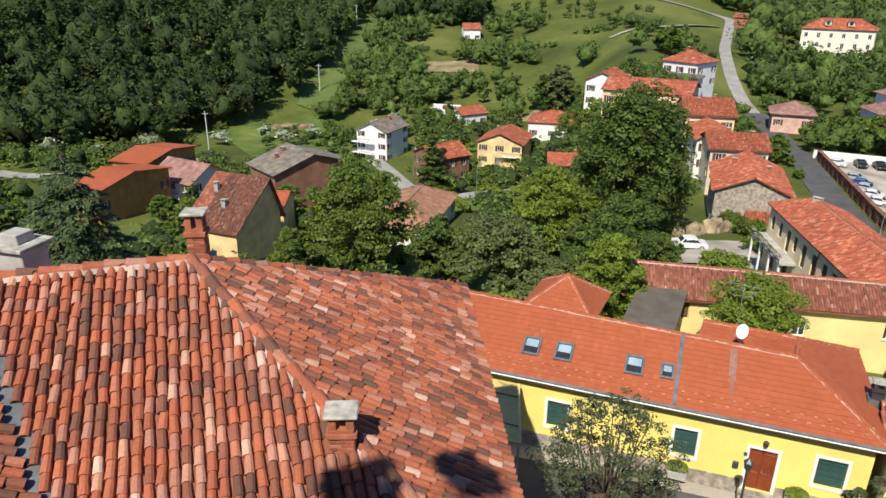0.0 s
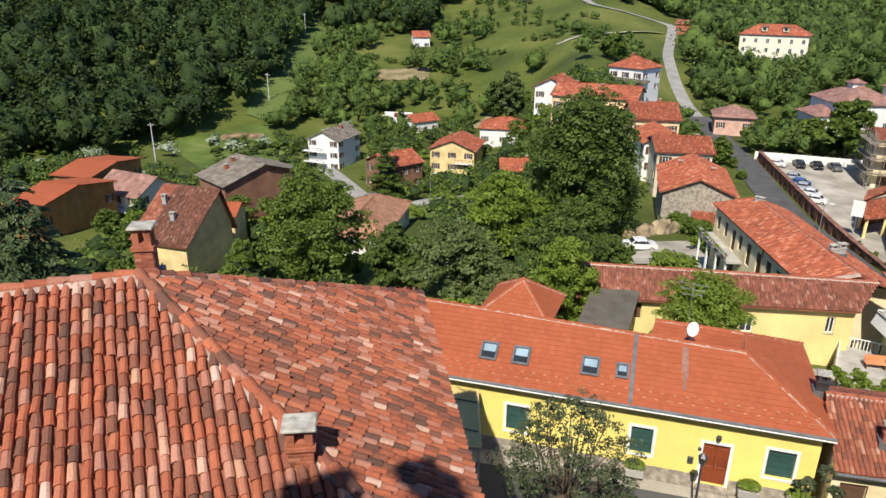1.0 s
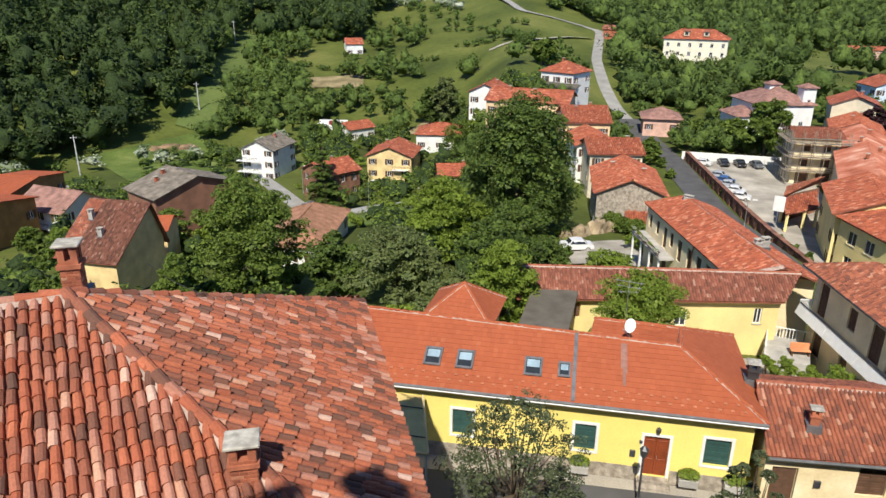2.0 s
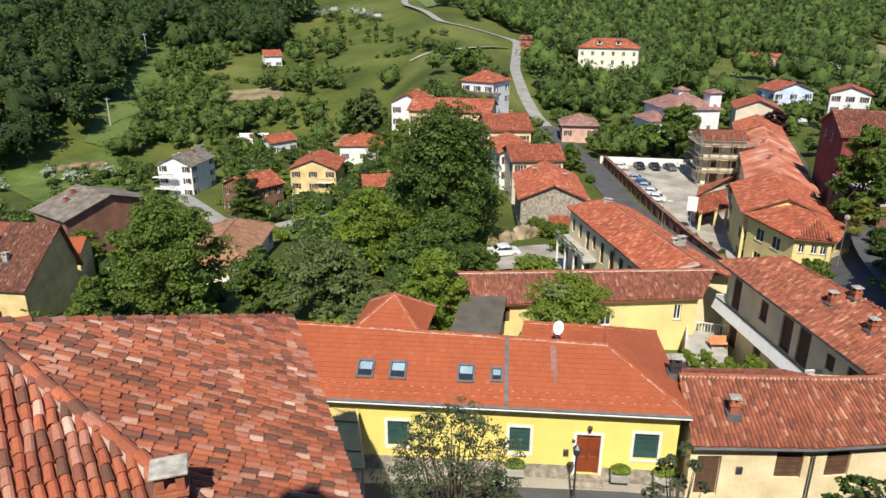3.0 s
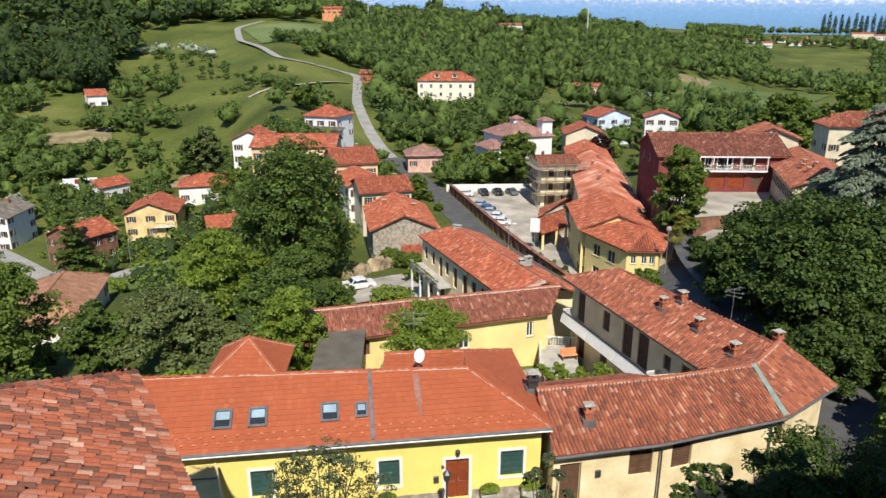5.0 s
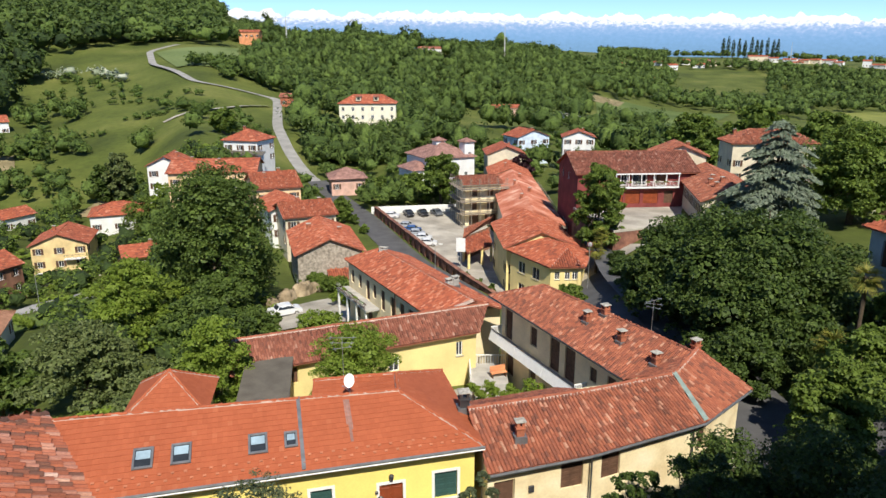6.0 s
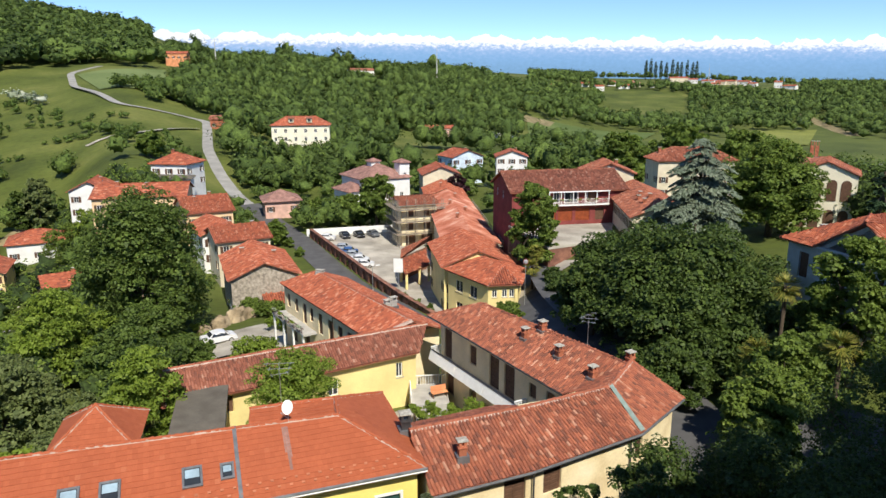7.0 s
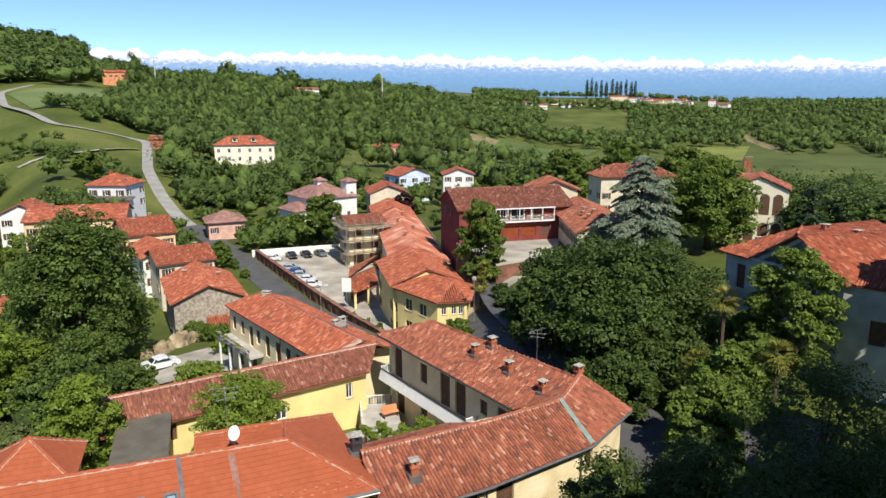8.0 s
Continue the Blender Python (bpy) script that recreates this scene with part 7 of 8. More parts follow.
# ---- the arcaded house: terrace, posts, chimneys ----
al = lambda *p: tuple(arcade.matrix_basis.inverted() @ Vector(p))
a0, a1 = Vector((2.0, 76.6, 0)), Vector((8.5, 57.9, 0))
ad = (a1 - a0).normalized()
ayaw = math.degrees(math.atan2(ad.y, ad.x))
terr = part("terrace", boxes_mesh("terrace", [(-0.2, -1.5, -0.2, 8.6, 0, 0)], m_concrete), arcade, pose(*al(a0.x, a0.y, -3.2), 0, 0, ayaw), "concrete terrace on white posts")
for i in range(4):
    part("post", piece("tpost", lambda: boxes_mesh("post", [(-0.10, -0.10, -3.6, 0.10, 0.10, -0.2)], m_white)), terr, pose(0.05 + i * 2.7, -1.35, 0))
part("rail", boxes_mesh("rail", [(-0.2, -1.52, 0.62, 8.6, -1.45, 0.68)], m_brownwood), terr)
for i in range(24):
    part("baluster", piece("tbal", lambda: boxes_mesh("baluster", [(0, -1.50, 0.0, 0.07, -1.46, 0.62)], m_brownwood)), terr, pose(-0.15 + i * 0.36, 0, 0))
for i in range(5):
    q = leaf_quads(np.random.default_rng(420 + i), [(0, 0, 0.2), (0.3, 0, 0.22), (-0.3, 0, 0.2)], [0.22, 0.22, 0.22], 160, 0.14)
    part("flower_box", soup("flower_box", q.reshape(-1, 3), 4, m_leaf_light if i % 2 else m_blossom), terr, pose(0.8 + i * 1.7, -1.6, 0.45))
chimney(arcade, *al(11.0, 61.2, 1.25), 0.8, 0.6, 0.4, body=m_concrete, yaw=20)
chimney(arcade, *al(11.6, 61.4, 1.3), 0.9, 0.6, 0.4, body=m_concrete, yaw=20)
chimney(arcade, *al(5.9, 74.6, 1.3), 0.5, 0.9, 0.4, body=m_concrete, yaw=-30)
ridge_caps(arcade, al(12.4, 56.5, 1.52), al(10.4, 54.9, 1.52), 0.15, 0.4, m_mortar, 9)
part("downpipe", rods("downpipe", [(al(6.1, 64.3, 0.0), al(6.1, 64.3, -6.0))], 0.05, m_brownwood), arcade)

# ---- court: terrace with rails, bench, plants ----
deck = thing("garden_terrace", 12.6, 51.6, -4.2, -10, "raised pale terrace with white railings", "terrace")
part("slab", bevelled("slab", [(-1.6, -1.6, -1.5, 1.6, 2.4, 0.7)], m_concrete, 0.03), deck)
for i in range(14):
    part("baluster", piece("dbal", lambda: boxes_mesh("baluster", [(-0.025, -0.025, 0.7, 0.025, 0.025, 1.5)], m_white)), deck, pose(-1.5 + i * 0.23, 2.3, 0))
    part("baluster", piece("dbal", lambda: None), deck, pose(-1.52, -1.5 + i * 0.27, 0))
part("rail", boxes_mesh("rail", [(-1.6, 2.26, 1.5, 1.6, 2.34, 1.56), (-1.56, -1.6, 1.5, -1.48, 2.26, 1.56)], m_white), deck)
bench = thing("wooden_bench", 13.4, 51.2, -3.5, 10, "orange-brown wooden garden bench on the terrace", "bench")
part("seat", bevelled("seat", [(-0.7, -0.25, 0.40, 0.7, 0.22, 0.46)], m_wall_orange, 0.01), bench)
part("backrest", bevelled("backrest", [(-0.7, 0.22, 0.46, 0.7, 0.27, 0.95)], m_wall_orange, 0.01), bench)
for x in (-0.6, 0.6):
    part("leg", boxes_mesh("leg", [(x - 0.04, -0.22, 0, x + 0.04, 0.22, 0.40)], m_brownwood), bench)
for i, (x, y, h, w) in enumerate(((11.5, 46.5, 2.2, 2.4), (14.6, 45.6, 2.6, 3.0), (13.2, 46.6, 1.8, 2.0), (10.6, 48.2, 1.3, 1.5))):
    tree("rose_bush", "green flowering bush in the court", x, y, h, w, 1800, 0.16, m_leaf_light, 0.02, 120 + i, lobes=8, group="court bushes", z=-3.6)

# ---- the brick wall with arches ----
def arch_wall(name, label, line, z0, z1, period=3.0):
    ob = thing(name, line[0][0], line[0][1], z0, 0, label, "wall")
    inv = ob.matrix_basis.inverted()
    for (x0, y0), (x1, y1) in zip(line, line[1:]):
        L = math.hypot(x1 - x0, y1 - y0)
        yaw = math.degrees(math.atan2(y1 - y0, x1 - x0))
        m = inv @ pose(x0, y0, z0, 0, 0, yaw)
        h = z1 - z0
        seg = part("wall", boxes_mesh("wall", [(0, 0.18, -4, L, 0.6, h)], m_brickwall), ob, m)
        part("coping", bevelled("coping", [(-0.02, -0.08, h, L + 0.02, 0.68, h + 0.14)], m_brickwall, 0.02), seg)
        n = max(1, int(L / period))
        step = L / n
        v, f = [], []
        for i in range(n):
            c, r = (i + 0.5) * step, step * 0.33
            spring = h - r - 0.35
            for k in range(9):
                t = math.pi * k / 8
                v += [(c - r * math.cos(t), 0.0, spring + r * math.sin(t)), (c - r * math.cos(t), 0.18, spring + r * math.sin(t)), (c - step / 2 * math.cos(t) / max(abs(math.cos(t)), abs(math.sin(t))), 0.0, spring + (h - spring) * math.sin(t) / max(abs(math.cos(t)), abs(math.sin(t))))]
            b = len(v) - 27
            for k in range(8):
                f += [(b + 3 * k, b + 3 * k + 3, b + 3 * k + 4, b + 3 * k + 1), (b + 3 * k, b + 3 * k + 2, b + 3 * k + 5, b + 3 * k + 3)]
        part("arches", mesh_of("arches", v, f, m_brickwall), seg, kind="stuff")
        part("piers", boxes_mesh("piers", [(i * step - step * 0.17 if i else 0, 0, -4, i * step + step * 0.17 if i < n else L, 0.18, h - step * 0.33 - 0.35) for i in range(n + 1)], m_brickwall), seg, kind="stuff")


arch_wall("arched_brick_wall", "dark red brick retaining wall with blind arches", [(10.6, 158.5), (14.1, 138.6), (17.7, 118.2), (20.4, 105), (23.5, 92.5), (24.6, 84)], -15.0, -11.0)
for i, (x, y) in enumerate(((12.6, 150), (13.6, 145), (15.2, 135.5), (16.2, 130), (18.8, 116), (19.8, 111.5), (21.4, 104), (22.6, 99.5), (23.6, 95.5), (25.0, 88.5))):
    tree("wall_shrub", "small green shrub along the brick wall", x, y, 1.7, 1.7, 420, 0.26, m_leaf if i % 2 else m_leaf_dark, 0.02, 140 + i, lobes=6, group="wall shrubs")
low = thing("car_park_wall", 19, 160, -13.5, 0, "low white wall behind the parked cars", "wall")
part("wall", bevelled("wall", [(-9, -0.15, 0, 13, 0.15, 2.2)], m_wall_white, 0.03), low)

# ---- parked cars ----
def car(x, y, yaw, paint, label, z=None, seed=0):
    z = gz(x, y) + 0.22 if z is None else z
    ob = thing("car", x, y, z, yaw, label, "car", "parked cars")
    prof = [(-2.05, 0.45), (-2.0, 0.85), (-1.85, 0.98), (-1.2, 1.02), (-0.75, 1.42), (0.1, 1.50), (0.75, 1.40), (1.25, 1.0), (1.95, 0.86), (2.08, 0.6), (2.08, 0.35), (-2.05, 0.30)]
    v, f = [], []
    rows = ((-0.84, 0.90), (-0.80, 1.0), (0.80, 1.0), (0.84, 0.90))
    for yy, k in rows:
        for px, pz in prof:
            inset = 0.13 if pz > 1.1 else 0.0
            v.append((px * (0.985 if abs(yy) > 0.82 else 1), yy - math.copysign(inset, yy), pz if abs(yy) < 0.82 else 0.35 + (pz - 0.35) * 0.97))
    n = len(prof)
    for j in range(3):
        f += [(j * n + i, j * n + (i + 1) % n, (j + 1) * n + (i + 1) % n, (j + 1) * n + i) for i in range(n)]
    f += [tuple(range(n - 1, -1, -1)), tuple(range(3 * n, 4 * n))]
    part("body", mesh_of("body", v, f, paint), ob)
    part("windscreen", mesh_of("windscreen", [(0.80, -0.62, 1.375), (0.80, 0.62, 1.375), (1.23, 0.72, 1.03), (1.23, -0.72, 1.03)], [(0, 3, 2, 1)], m_glass), ob, pose(0.012, 0, 0.012))
    part("rear_window", mesh_of("rear_window", [(-0.79, -0.62, 1.39), (-0.79, 0.62, 1.39), (-1.17, 0.72, 1.05), (-1.17, -0.72, 1.05)], [(0, 1, 2, 3)], m_glass), ob, pose(-0.012, 0, 0.012))
    for s in (-1, 1):
        part("side_window", mesh_of("side_window", [(-1.05, s * 0.845, 1.04), (1.05, s * 0.845, 1.04), (0.68, s * 0.70, 1.38), (-0.70, s * 0.70, 1.40)], [(0, 1, 2, 3) if s < 0 else (3, 2, 1, 0)], m_glass), ob, pose(0, s * 0.012, 0))
        part("headlight", piece("hl", lambda: bevelled("headlight", [(-0.03, -0.17, -0.07, 0.03, 0.17, 0.07)], m_steel, 0.02)), ob, pose(2.04, s * 0.58, 0.66))
        for wx in (-1.3, 1.3):
            w = part("wheel", piece("wheel", lambda: rods("wheel", [((0, -0.1, 0), (0, 0.1, 0))], 0.31, m_tar, 16)), ob, pose(wx, s * 0.77, 0.31))
            part("hub", piece("hub", lambda: rods("hub", [((0, -0.11, 0), (0, 0.11, 0))], 0.19, m_steel, 12)), w)
    return ob


paint = {k: plain("car_paint_" + k, c, 0.25, 1, 5, 0, 0.1, 0.03, 0.5, 0.02) for k, c in (("white", (0.75, 0.75, 0.74)), ("black", (0.02, 0.02, 0.022)), ("silver", (0.42, 0.44, 0.46)), ("blue", (0.05, 0.12, 0.30)), ("grey", (0.13, 0.14, 0.15)))}
for x, y, yaw, k in ((14.0, 154.2, 160, "white"), (18.3, 155.4, -80, "black"), (21.6, 155.4, -80, "black"), (24.9, 155.4, -75, "grey"), (16.2, 143.4, -15, "silver"), (17.0, 139.6, -15, "blue"), (17.4, 136.6, -15, "silver"), (18.2, 132.6, -15, "white"), (18.6, 128.6, -15, "white")):
    car(x, y, yaw, paint[k], {"silver": "silver-grey", "grey": "dark grey"}.get(k, k) + " car parked on pale gravel")
car(-5.9, 82.1, 20, paint["white"], "white car parked under the big tree")
car(-4.6, 103, 100, paint["silver"], "silver-grey car parked beside the stone house")
car(-58, 365, 0, paint["black"], "dark car on the uphill road", z=gz(-58, 350) + 0.4)
car(-65, 127, 30, paint["grey"], "dark grey car beside the brown house")

# ---- the lane house's front, its lean-to, and the house under scaffolding ----
lane = thing("lane_house_front", 34, 94, -12.5, 0, "yellow front of the lane house with a hipped red tile roof", "house", "village houses")
ll = lambda *p: tuple(lane.matrix_basis.inverted() @ Vector(p))
F0, F1, F2, F3, FR0, FR1 = (25.7, 95.3, -5.0), (29.1, 85.4, -5.0), (34.0, 84.7, -5.0), (37.6, 91.9, -5.0), (31.4, 97.0, -3.4), (33.0, 89.7, -3.4)
roof_plane(lane, [ll(*p) for p in (F0, F1, FR1, FR0)], RED, seed=301)
roof_plane(lane, [ll(*p) for p in (F1, F2, FR1)], RED, seed=302)
roof_plane(lane, [ll(*p) for p in (F2, F3, FR0, FR1)], RED, seed=303)
for a, b in ((F1, FR1), (F2, FR1), (FR1, FR0)):
    ridge_caps(lane, ll(*a), ll(*b), 0.15, 0.42, m_tile_red, 5)
poly_walls(lane, [ll(*p)[:2] for p in ((26.3, 95.0, 0), (29.5, 86.0, 0), (33.6, 85.3, 0), (36.8, 92.0, 0))], -3, 7.55, m_wall_court,
           [(0, 2.8, 4.7, 1.7, 1.7, "win"), (0, 6.2, 4.7, 1.7, 1.7, "win"), (0, 2.8, 1.6, 1.6, 1.5, "win"), (0, 6.2, 1.6, 1.6, 1.5, "win"), (1, 0.9, 5.6, 0.7, 1.1, "win"), (1, 2.3, 5.6, 0.7, 1.1, "win"), (1, 3.3, 5.6, 0.7, 1.1, "win")])
log = thing("open_shed", 26, 115, -13.2, 0, "open shed with red tile roofs on yellow posts", "shed")
lo = lambda *p: tuple(log.matrix_basis.inverted() @ Vector(p))
roof_plane(log, [lo(22.98, 110.5, -9.7), lo(28.6, 115.5, -9.7), lo(29.1, 121.2, -8.3), lo(23.1, 114.8, -8.3)], RED, down=(0, -1, -0.3), seed=311)
roof_plane(log, [lo(23.3, 116.0, -8.3), lo(30.6, 127.0, -8.3), lo(31.6, 127.6, -7.2), lo(24.0, 118.4, -7.2)], MID, down=(0, -1, -0.3), seed=312)
for p in ((23.4, 111.3), (26.3, 113.9), (28.4, 115.6), (23.5, 116.4)):
    part("post", boxes_mesh("post", [(-0.2, -0.2, -1, 0.2, 0.2, 3.7)], m_wall_court), log, pose(*lo(p[0], p[1], -13.2)))
part("back_wall", slab("back_wall", [lo(23.6, 117, -8.5), lo(30, 124, -8.5), lo(30.2, 124.2, -8.5), lo(23.8, 117.4, -8.5)], 6, m_wall_brown), log)
scaf = thing("house_under_scaffolding", 33, 148, -13, 4, "unfinished cream house wrapped in grey timber scaffolding", "house", "village houses")
poly_walls(scaf, [(-4, -4), (4, -4), (4, 4), (-4, 4)], -2, 9.2, m_wall_pale, [(0, 2.0, 0.2, 2.2, 2.4, "hole"), (0, 5.8, 0.2, 2.6, 2.4, "hole"), (0, 2.0, 3.6, 1.4, 1.8, "hole"), (0, 5.8, 3.4, 1.6, 2.0, "hole"), (0, 2.2, 6.6, 1.2, 1.6, "hole"), (0, 5.8, 6.6, 1.2, 1.6, "hole"), (3, 4, 3.6, 1.2, 1.6, "hole")])
roof_plane(scaf, [(-4.6, -4.6, 9.2), (4.6, -4.6, 9.2), (4.6, 0, 10.6), (-4.6, 0, 10.6)], MID, seed=321)
roof_plane(scaf, [(4.6, 4.6, 9.2), (-4.6, 4.6, 9.2), (-4.6, 0, 10.6), (4.6, 0, 10.6)], MID, seed=322)
for i in range(6):
    for k in (0, 1):
        part("scaffold_pole", piece("spole", lambda: rods("scaffold_pole", [((0, 0, -1), (0, 0, 10.6))], 0.06, m_timber)), scaf, pose(-5 + i * 2.0, -4.6 - 1.1 * k, 0))
    part("scaffold_pole", piece("spole", lambda: None), scaf, pose(-5.2, -4.6 + i * 1.7, 0))
for zz in (2.9, 5.6, 8.3):
    part("scaffold_deck", piece("sdeck", lambda: boxes_mesh("scaffold_deck", [(-5.4, -5.8, 0, 5.6, -4.5, 0.08), (-5.6, -4.5, 0, -4.4, 4.4, 0.08)], m_timber)), scaf, pose(0, 0, zz))
    part("guard_rail", piece("sguard", lambda: boxes_mesh("guard_rail", [(-5.4, -5.78, 0.95, 5.6, -5.70, 1.10), (-5.4, -5.78, 0.45, 5.6, -5.70, 0.60), (-5.58, -4.5, 0.95, -5.5, 4.4, 1.10)], m_timber)), scaf, pose(0, 0, zz))
sign = thing("notice_board", 21.9, 110.9, -12.8, -20, "plain white notice board on a post", "sign")
part("board", bevelled("board", [(-0.8, -0.04, 3.4, 0.8, 0.04, 5.8)], m_white, 0.02), sign)
part("post", rods("post", [((0, 0.06, -0.5), (0, 0.06, 5.8))], 0.06, m_steel), sign)
mirror = thing("traffic_mirror", 33.3, 82, -6.0, -20, "round traffic mirror with a red rim", "mirror")
part("post", rods("post", [((0, 0, -1), (0, 0, 5))], 0.04, m_steel), mirror)
part("rim", lathe("rim", [(0.26, 0), (0.33, 0.0), (0.36, 0.06), (0.33, 0.10), (0.20, 0.05)], m_wall_red, 20), mirror, pose(0, -0.1, 5.0, 80, 0, 0))
part("mirror_glass", lathe("mirror_glass", [(0.28, 0.101), (0.16, 0.12), (0.02, 0.13)], m_steel, 20), mirror, pose(0, -0.1, 5.0, 80, 0, 0))

# ---- the red gallery house ----
gal = thing("red_gallery_house", 53.1, 115.3, -2.0, -5, "long red house with a white gallery balcony and garages", "house", "village houses")
FOOTPRINTS.append((53.1, 116.0, 11.0))
gw = rows_of(0, (9.8, 13.0), (0.05,), 2.6, 2.3, "garage") + [(0, 16.2, 0.05, 1.6, 2.2, "hole"), (0, 7.3, 0.05, 1.6, 2.3, "garage")] + [(0, 8.1, 3.35, 1.0, 1.9, "win", m_white), (0, 10.8, 3.3, 2.4, 2.0, "win", m_white), (0, 14.6, 3.3, 1.7, 2.0, "hole", m_white), (0, 3.0, 3.6, 1.0, 1.4, "win", m_white)] + rows_of(3, (3, 7), (3.6,), 0.9, 1.3, "win")
poly_walls(gal, [(-10.5, -5.3), (10.5, -5.3), (10.5, 7.7), (-10.5, 7.7)], -9, 5.6, m_wall_red, gw, {1: (6.5, 8.2), 3: (6.5, 8.2)})
roof_plane(gal, [(-11, -5.9, 5.4), (11, -5.9, 5.4), (11, 1.2, 8.3), (-11, 1.2, 8.3)], AGEDFAR, seed=331)
roof_plane(gal, [(11, 8.3, 5.4), (-11, 8.3, 5.4), (-11, 1.2, 8.3), (11, 1.2, 8.3)], AGEDFAR, seed=332)
ridge_caps(gal, (-11, 1.2, 8.3), (11, 1.2, 8.3), 0.15, 0.42, m_tile_mid, 6, mortar=False)
gb = part("gallery", boxes_mesh("gallery", [(-1.4, -6.9, 2.85, 9.9, -5.3, 3.05)], m_white), gal, pose(-2.7, 0.75, 0), label="white gallery balcony")
part("eave_beam", boxes_mesh("eave_beam", [(-1.4, -6.95, 5.25, 9.9, -6.75, 5.45)], m_white), gb)
for i in range(6):
    part("post", piece("gpost", lambda: boxes_mesh("post", [(-0.06, -0.06, 0, 0.06, 0.06, 2.3)], m_white)), gb, pose(-1.3 + i * 2.2, -6.83, 3.05))
for i in range(46):
    part("baluster", piece("gbal", lambda: boxes_mesh("baluster", [(-0.02, -0.02, 0, 0.02, 0.02, 0.9)], m_white)), gb, pose(-1.3 + i * 0.245, -6.83, 3.05))
part("rail", boxes_mesh("rail", [(-1.4, -6.88, 3.95, 9.9, -6.78, 4.02)], m_white), gb)
for i in range(7):
    q = leaf_quads(np.random.default_rng(400 + i), [(0, 0, 0.2), (0.25, 0, 0.22), (-0.25, 0, 0.2)], [0.2, 0.2, 0.2], 160, 0.14)
    part("flower_box", soup("flower_box", q.reshape(-1, 3), 4, m_leaf_light if i % 2 else m_blossom), gb, pose(-0.6 + i * 1.6, -6.95, 3.75))
house("gallery_wing", "low wing with a red tile roof and round chimney caps", 63.6, 103.0, -2.6, -109.8, 26, 9.4, 4.6, m_wall_cream, FARMID, "x", 22, windows=rows_of(0, grid(10, 26), (2.2,), 0.9, 1.4, "open"), chimneys=((2, -1.5, 0.9), (4.5, -2.2, 0.9), (6, -0.8, 0.9), (8, -2, 0.9)))
house("gallery_rear_house", "taller red-roofed house behind the gallery house", 66, 122, -3.5, -18, 9, 8, 8.6, m_wall_cream, FARMID, "y", 22, chimneys=((2, 1, 1.0),))

# ---- the blue-grey villa: a gabled front and a wing ----
bgh = thing("blue_grey_villa", 52, 44, -1.2, 0, "blue-grey villa with a red tile gable and a small balcony", "house", "village houses")
FOOTPRINTS.append((52, 43, 9.0))
vl = lambda *p: tuple(bgh.matrix_basis.inverted() @ Vector(p))
poly_walls(bgh, [vl(x, y, 0)[:2] for x, y in ((46.8, 51.4), (46.8, 38.5), (49.9, 33.0), (58.5, 34.5), (58.5, 51.4))], -4.0, 9.25, m_wall_blue,
           [(0, 2.0, 6.0, 1.1, 2.3, "hole"), (0, 6.2, 5.4, 1.1, 2.6, "hole"), (0, 2.0, 1.4, 1.1, 2.2, "hole"), (0, 6.2, 1.2, 1.2, 2.4, "hole"), (0, 9.8, 5.6, 1.1, 2.3, "hole"), (1, 2.6, 4.6, 1.2, 2.0, "hole")])
part("gable_wall", slab("gable_wall", [vl(46.8, 47.6, 8.05), vl(46.8, 43.0, 10.85), vl(46.8, 38.4, 8.05), vl(47.0, 38.4, 8.05), vl(47.0, 43.0, 10.85), vl(47.0, 47.6, 8.05)], 0.4, m_wall_blue), bgh)
part("cornice", bevelled("cornice", [(-0.35, -5.0, -0.12, 0.05, 5.0, 0.08)], m_wall_blue, 0.03), bgh, pose(*vl(46.75, 43.0, 8.0)))
for k, (pts, low) in enumerate((([(46.25, 52.0, 8.0), (46.25, 48.1, 8.0), (49.5, 45.6, 11.05)], None), ([(46.25, 48.1, 8.0), (46.25, 43.0, 11.07), (49.5, 45.6, 11.05)], None), ([(46.25, 43.0, 11.07), (46.25, 37.9, 8.0), (55.5, 40.0, 10.6), (49.5, 45.6, 11.05)], (0.2, -1, -0.5)),
                               ([(49.5, 45.6, 11.05), (58.8, 46.0, 11.0), (58.8, 52.0, 8.0), (46.25, 52.0, 8.0)], None), ([(46.5, 38.6, 8.0), (49.6, 32.6, 8.0), (56.3, 34.4, 10.6), (55.0, 43.5, 10.9)], None), ([(49.5, 45.6, 11.05), (55.5, 40.0, 10.7), (58.8, 46.0, 11.0)], None))):
    roof_plane(bgh, [vl(*p) for p in pts], REDFINE, low, seed=345 + k)
ridge_caps(bgh, vl(46.25, 43.0, 11.1), vl(49.5, 45.6, 11.1), 0.14, 0.4, m_tile_red, 350, mortar=False)
ridge_caps(bgh, vl(55.0, 43.5, 10.95), vl(56.3, 34.4, 10.65), 0.14, 0.4, m_tile_red, 351, mortar=False)
for x, y, z in ((48.6, 49.4, 8.6), (50.4, 44.0, 10.6), (52.6, 42.6, 10.2), (53.5, 38.5, 9.9)):
    chimney(bgh, *vl(x, y, z), 0.9, 0.55, 0.45)
part("balcony", bevelled("balcony", [(-0.8, -0.9, -0.15, 0.8, 0, 0.0), (-0.8, -0.9, 0.0, -0.74, 0, 0.9), (0.74, -0.9, 0, 0.8, 0, 0.9), (-0.74, -0.9, 0, 0.74, -0.84, 0.9)], m_wall_pale, 0.01), bgh, pose(*vl(46.8, 45.2, 4.2), 0, 0, -90))

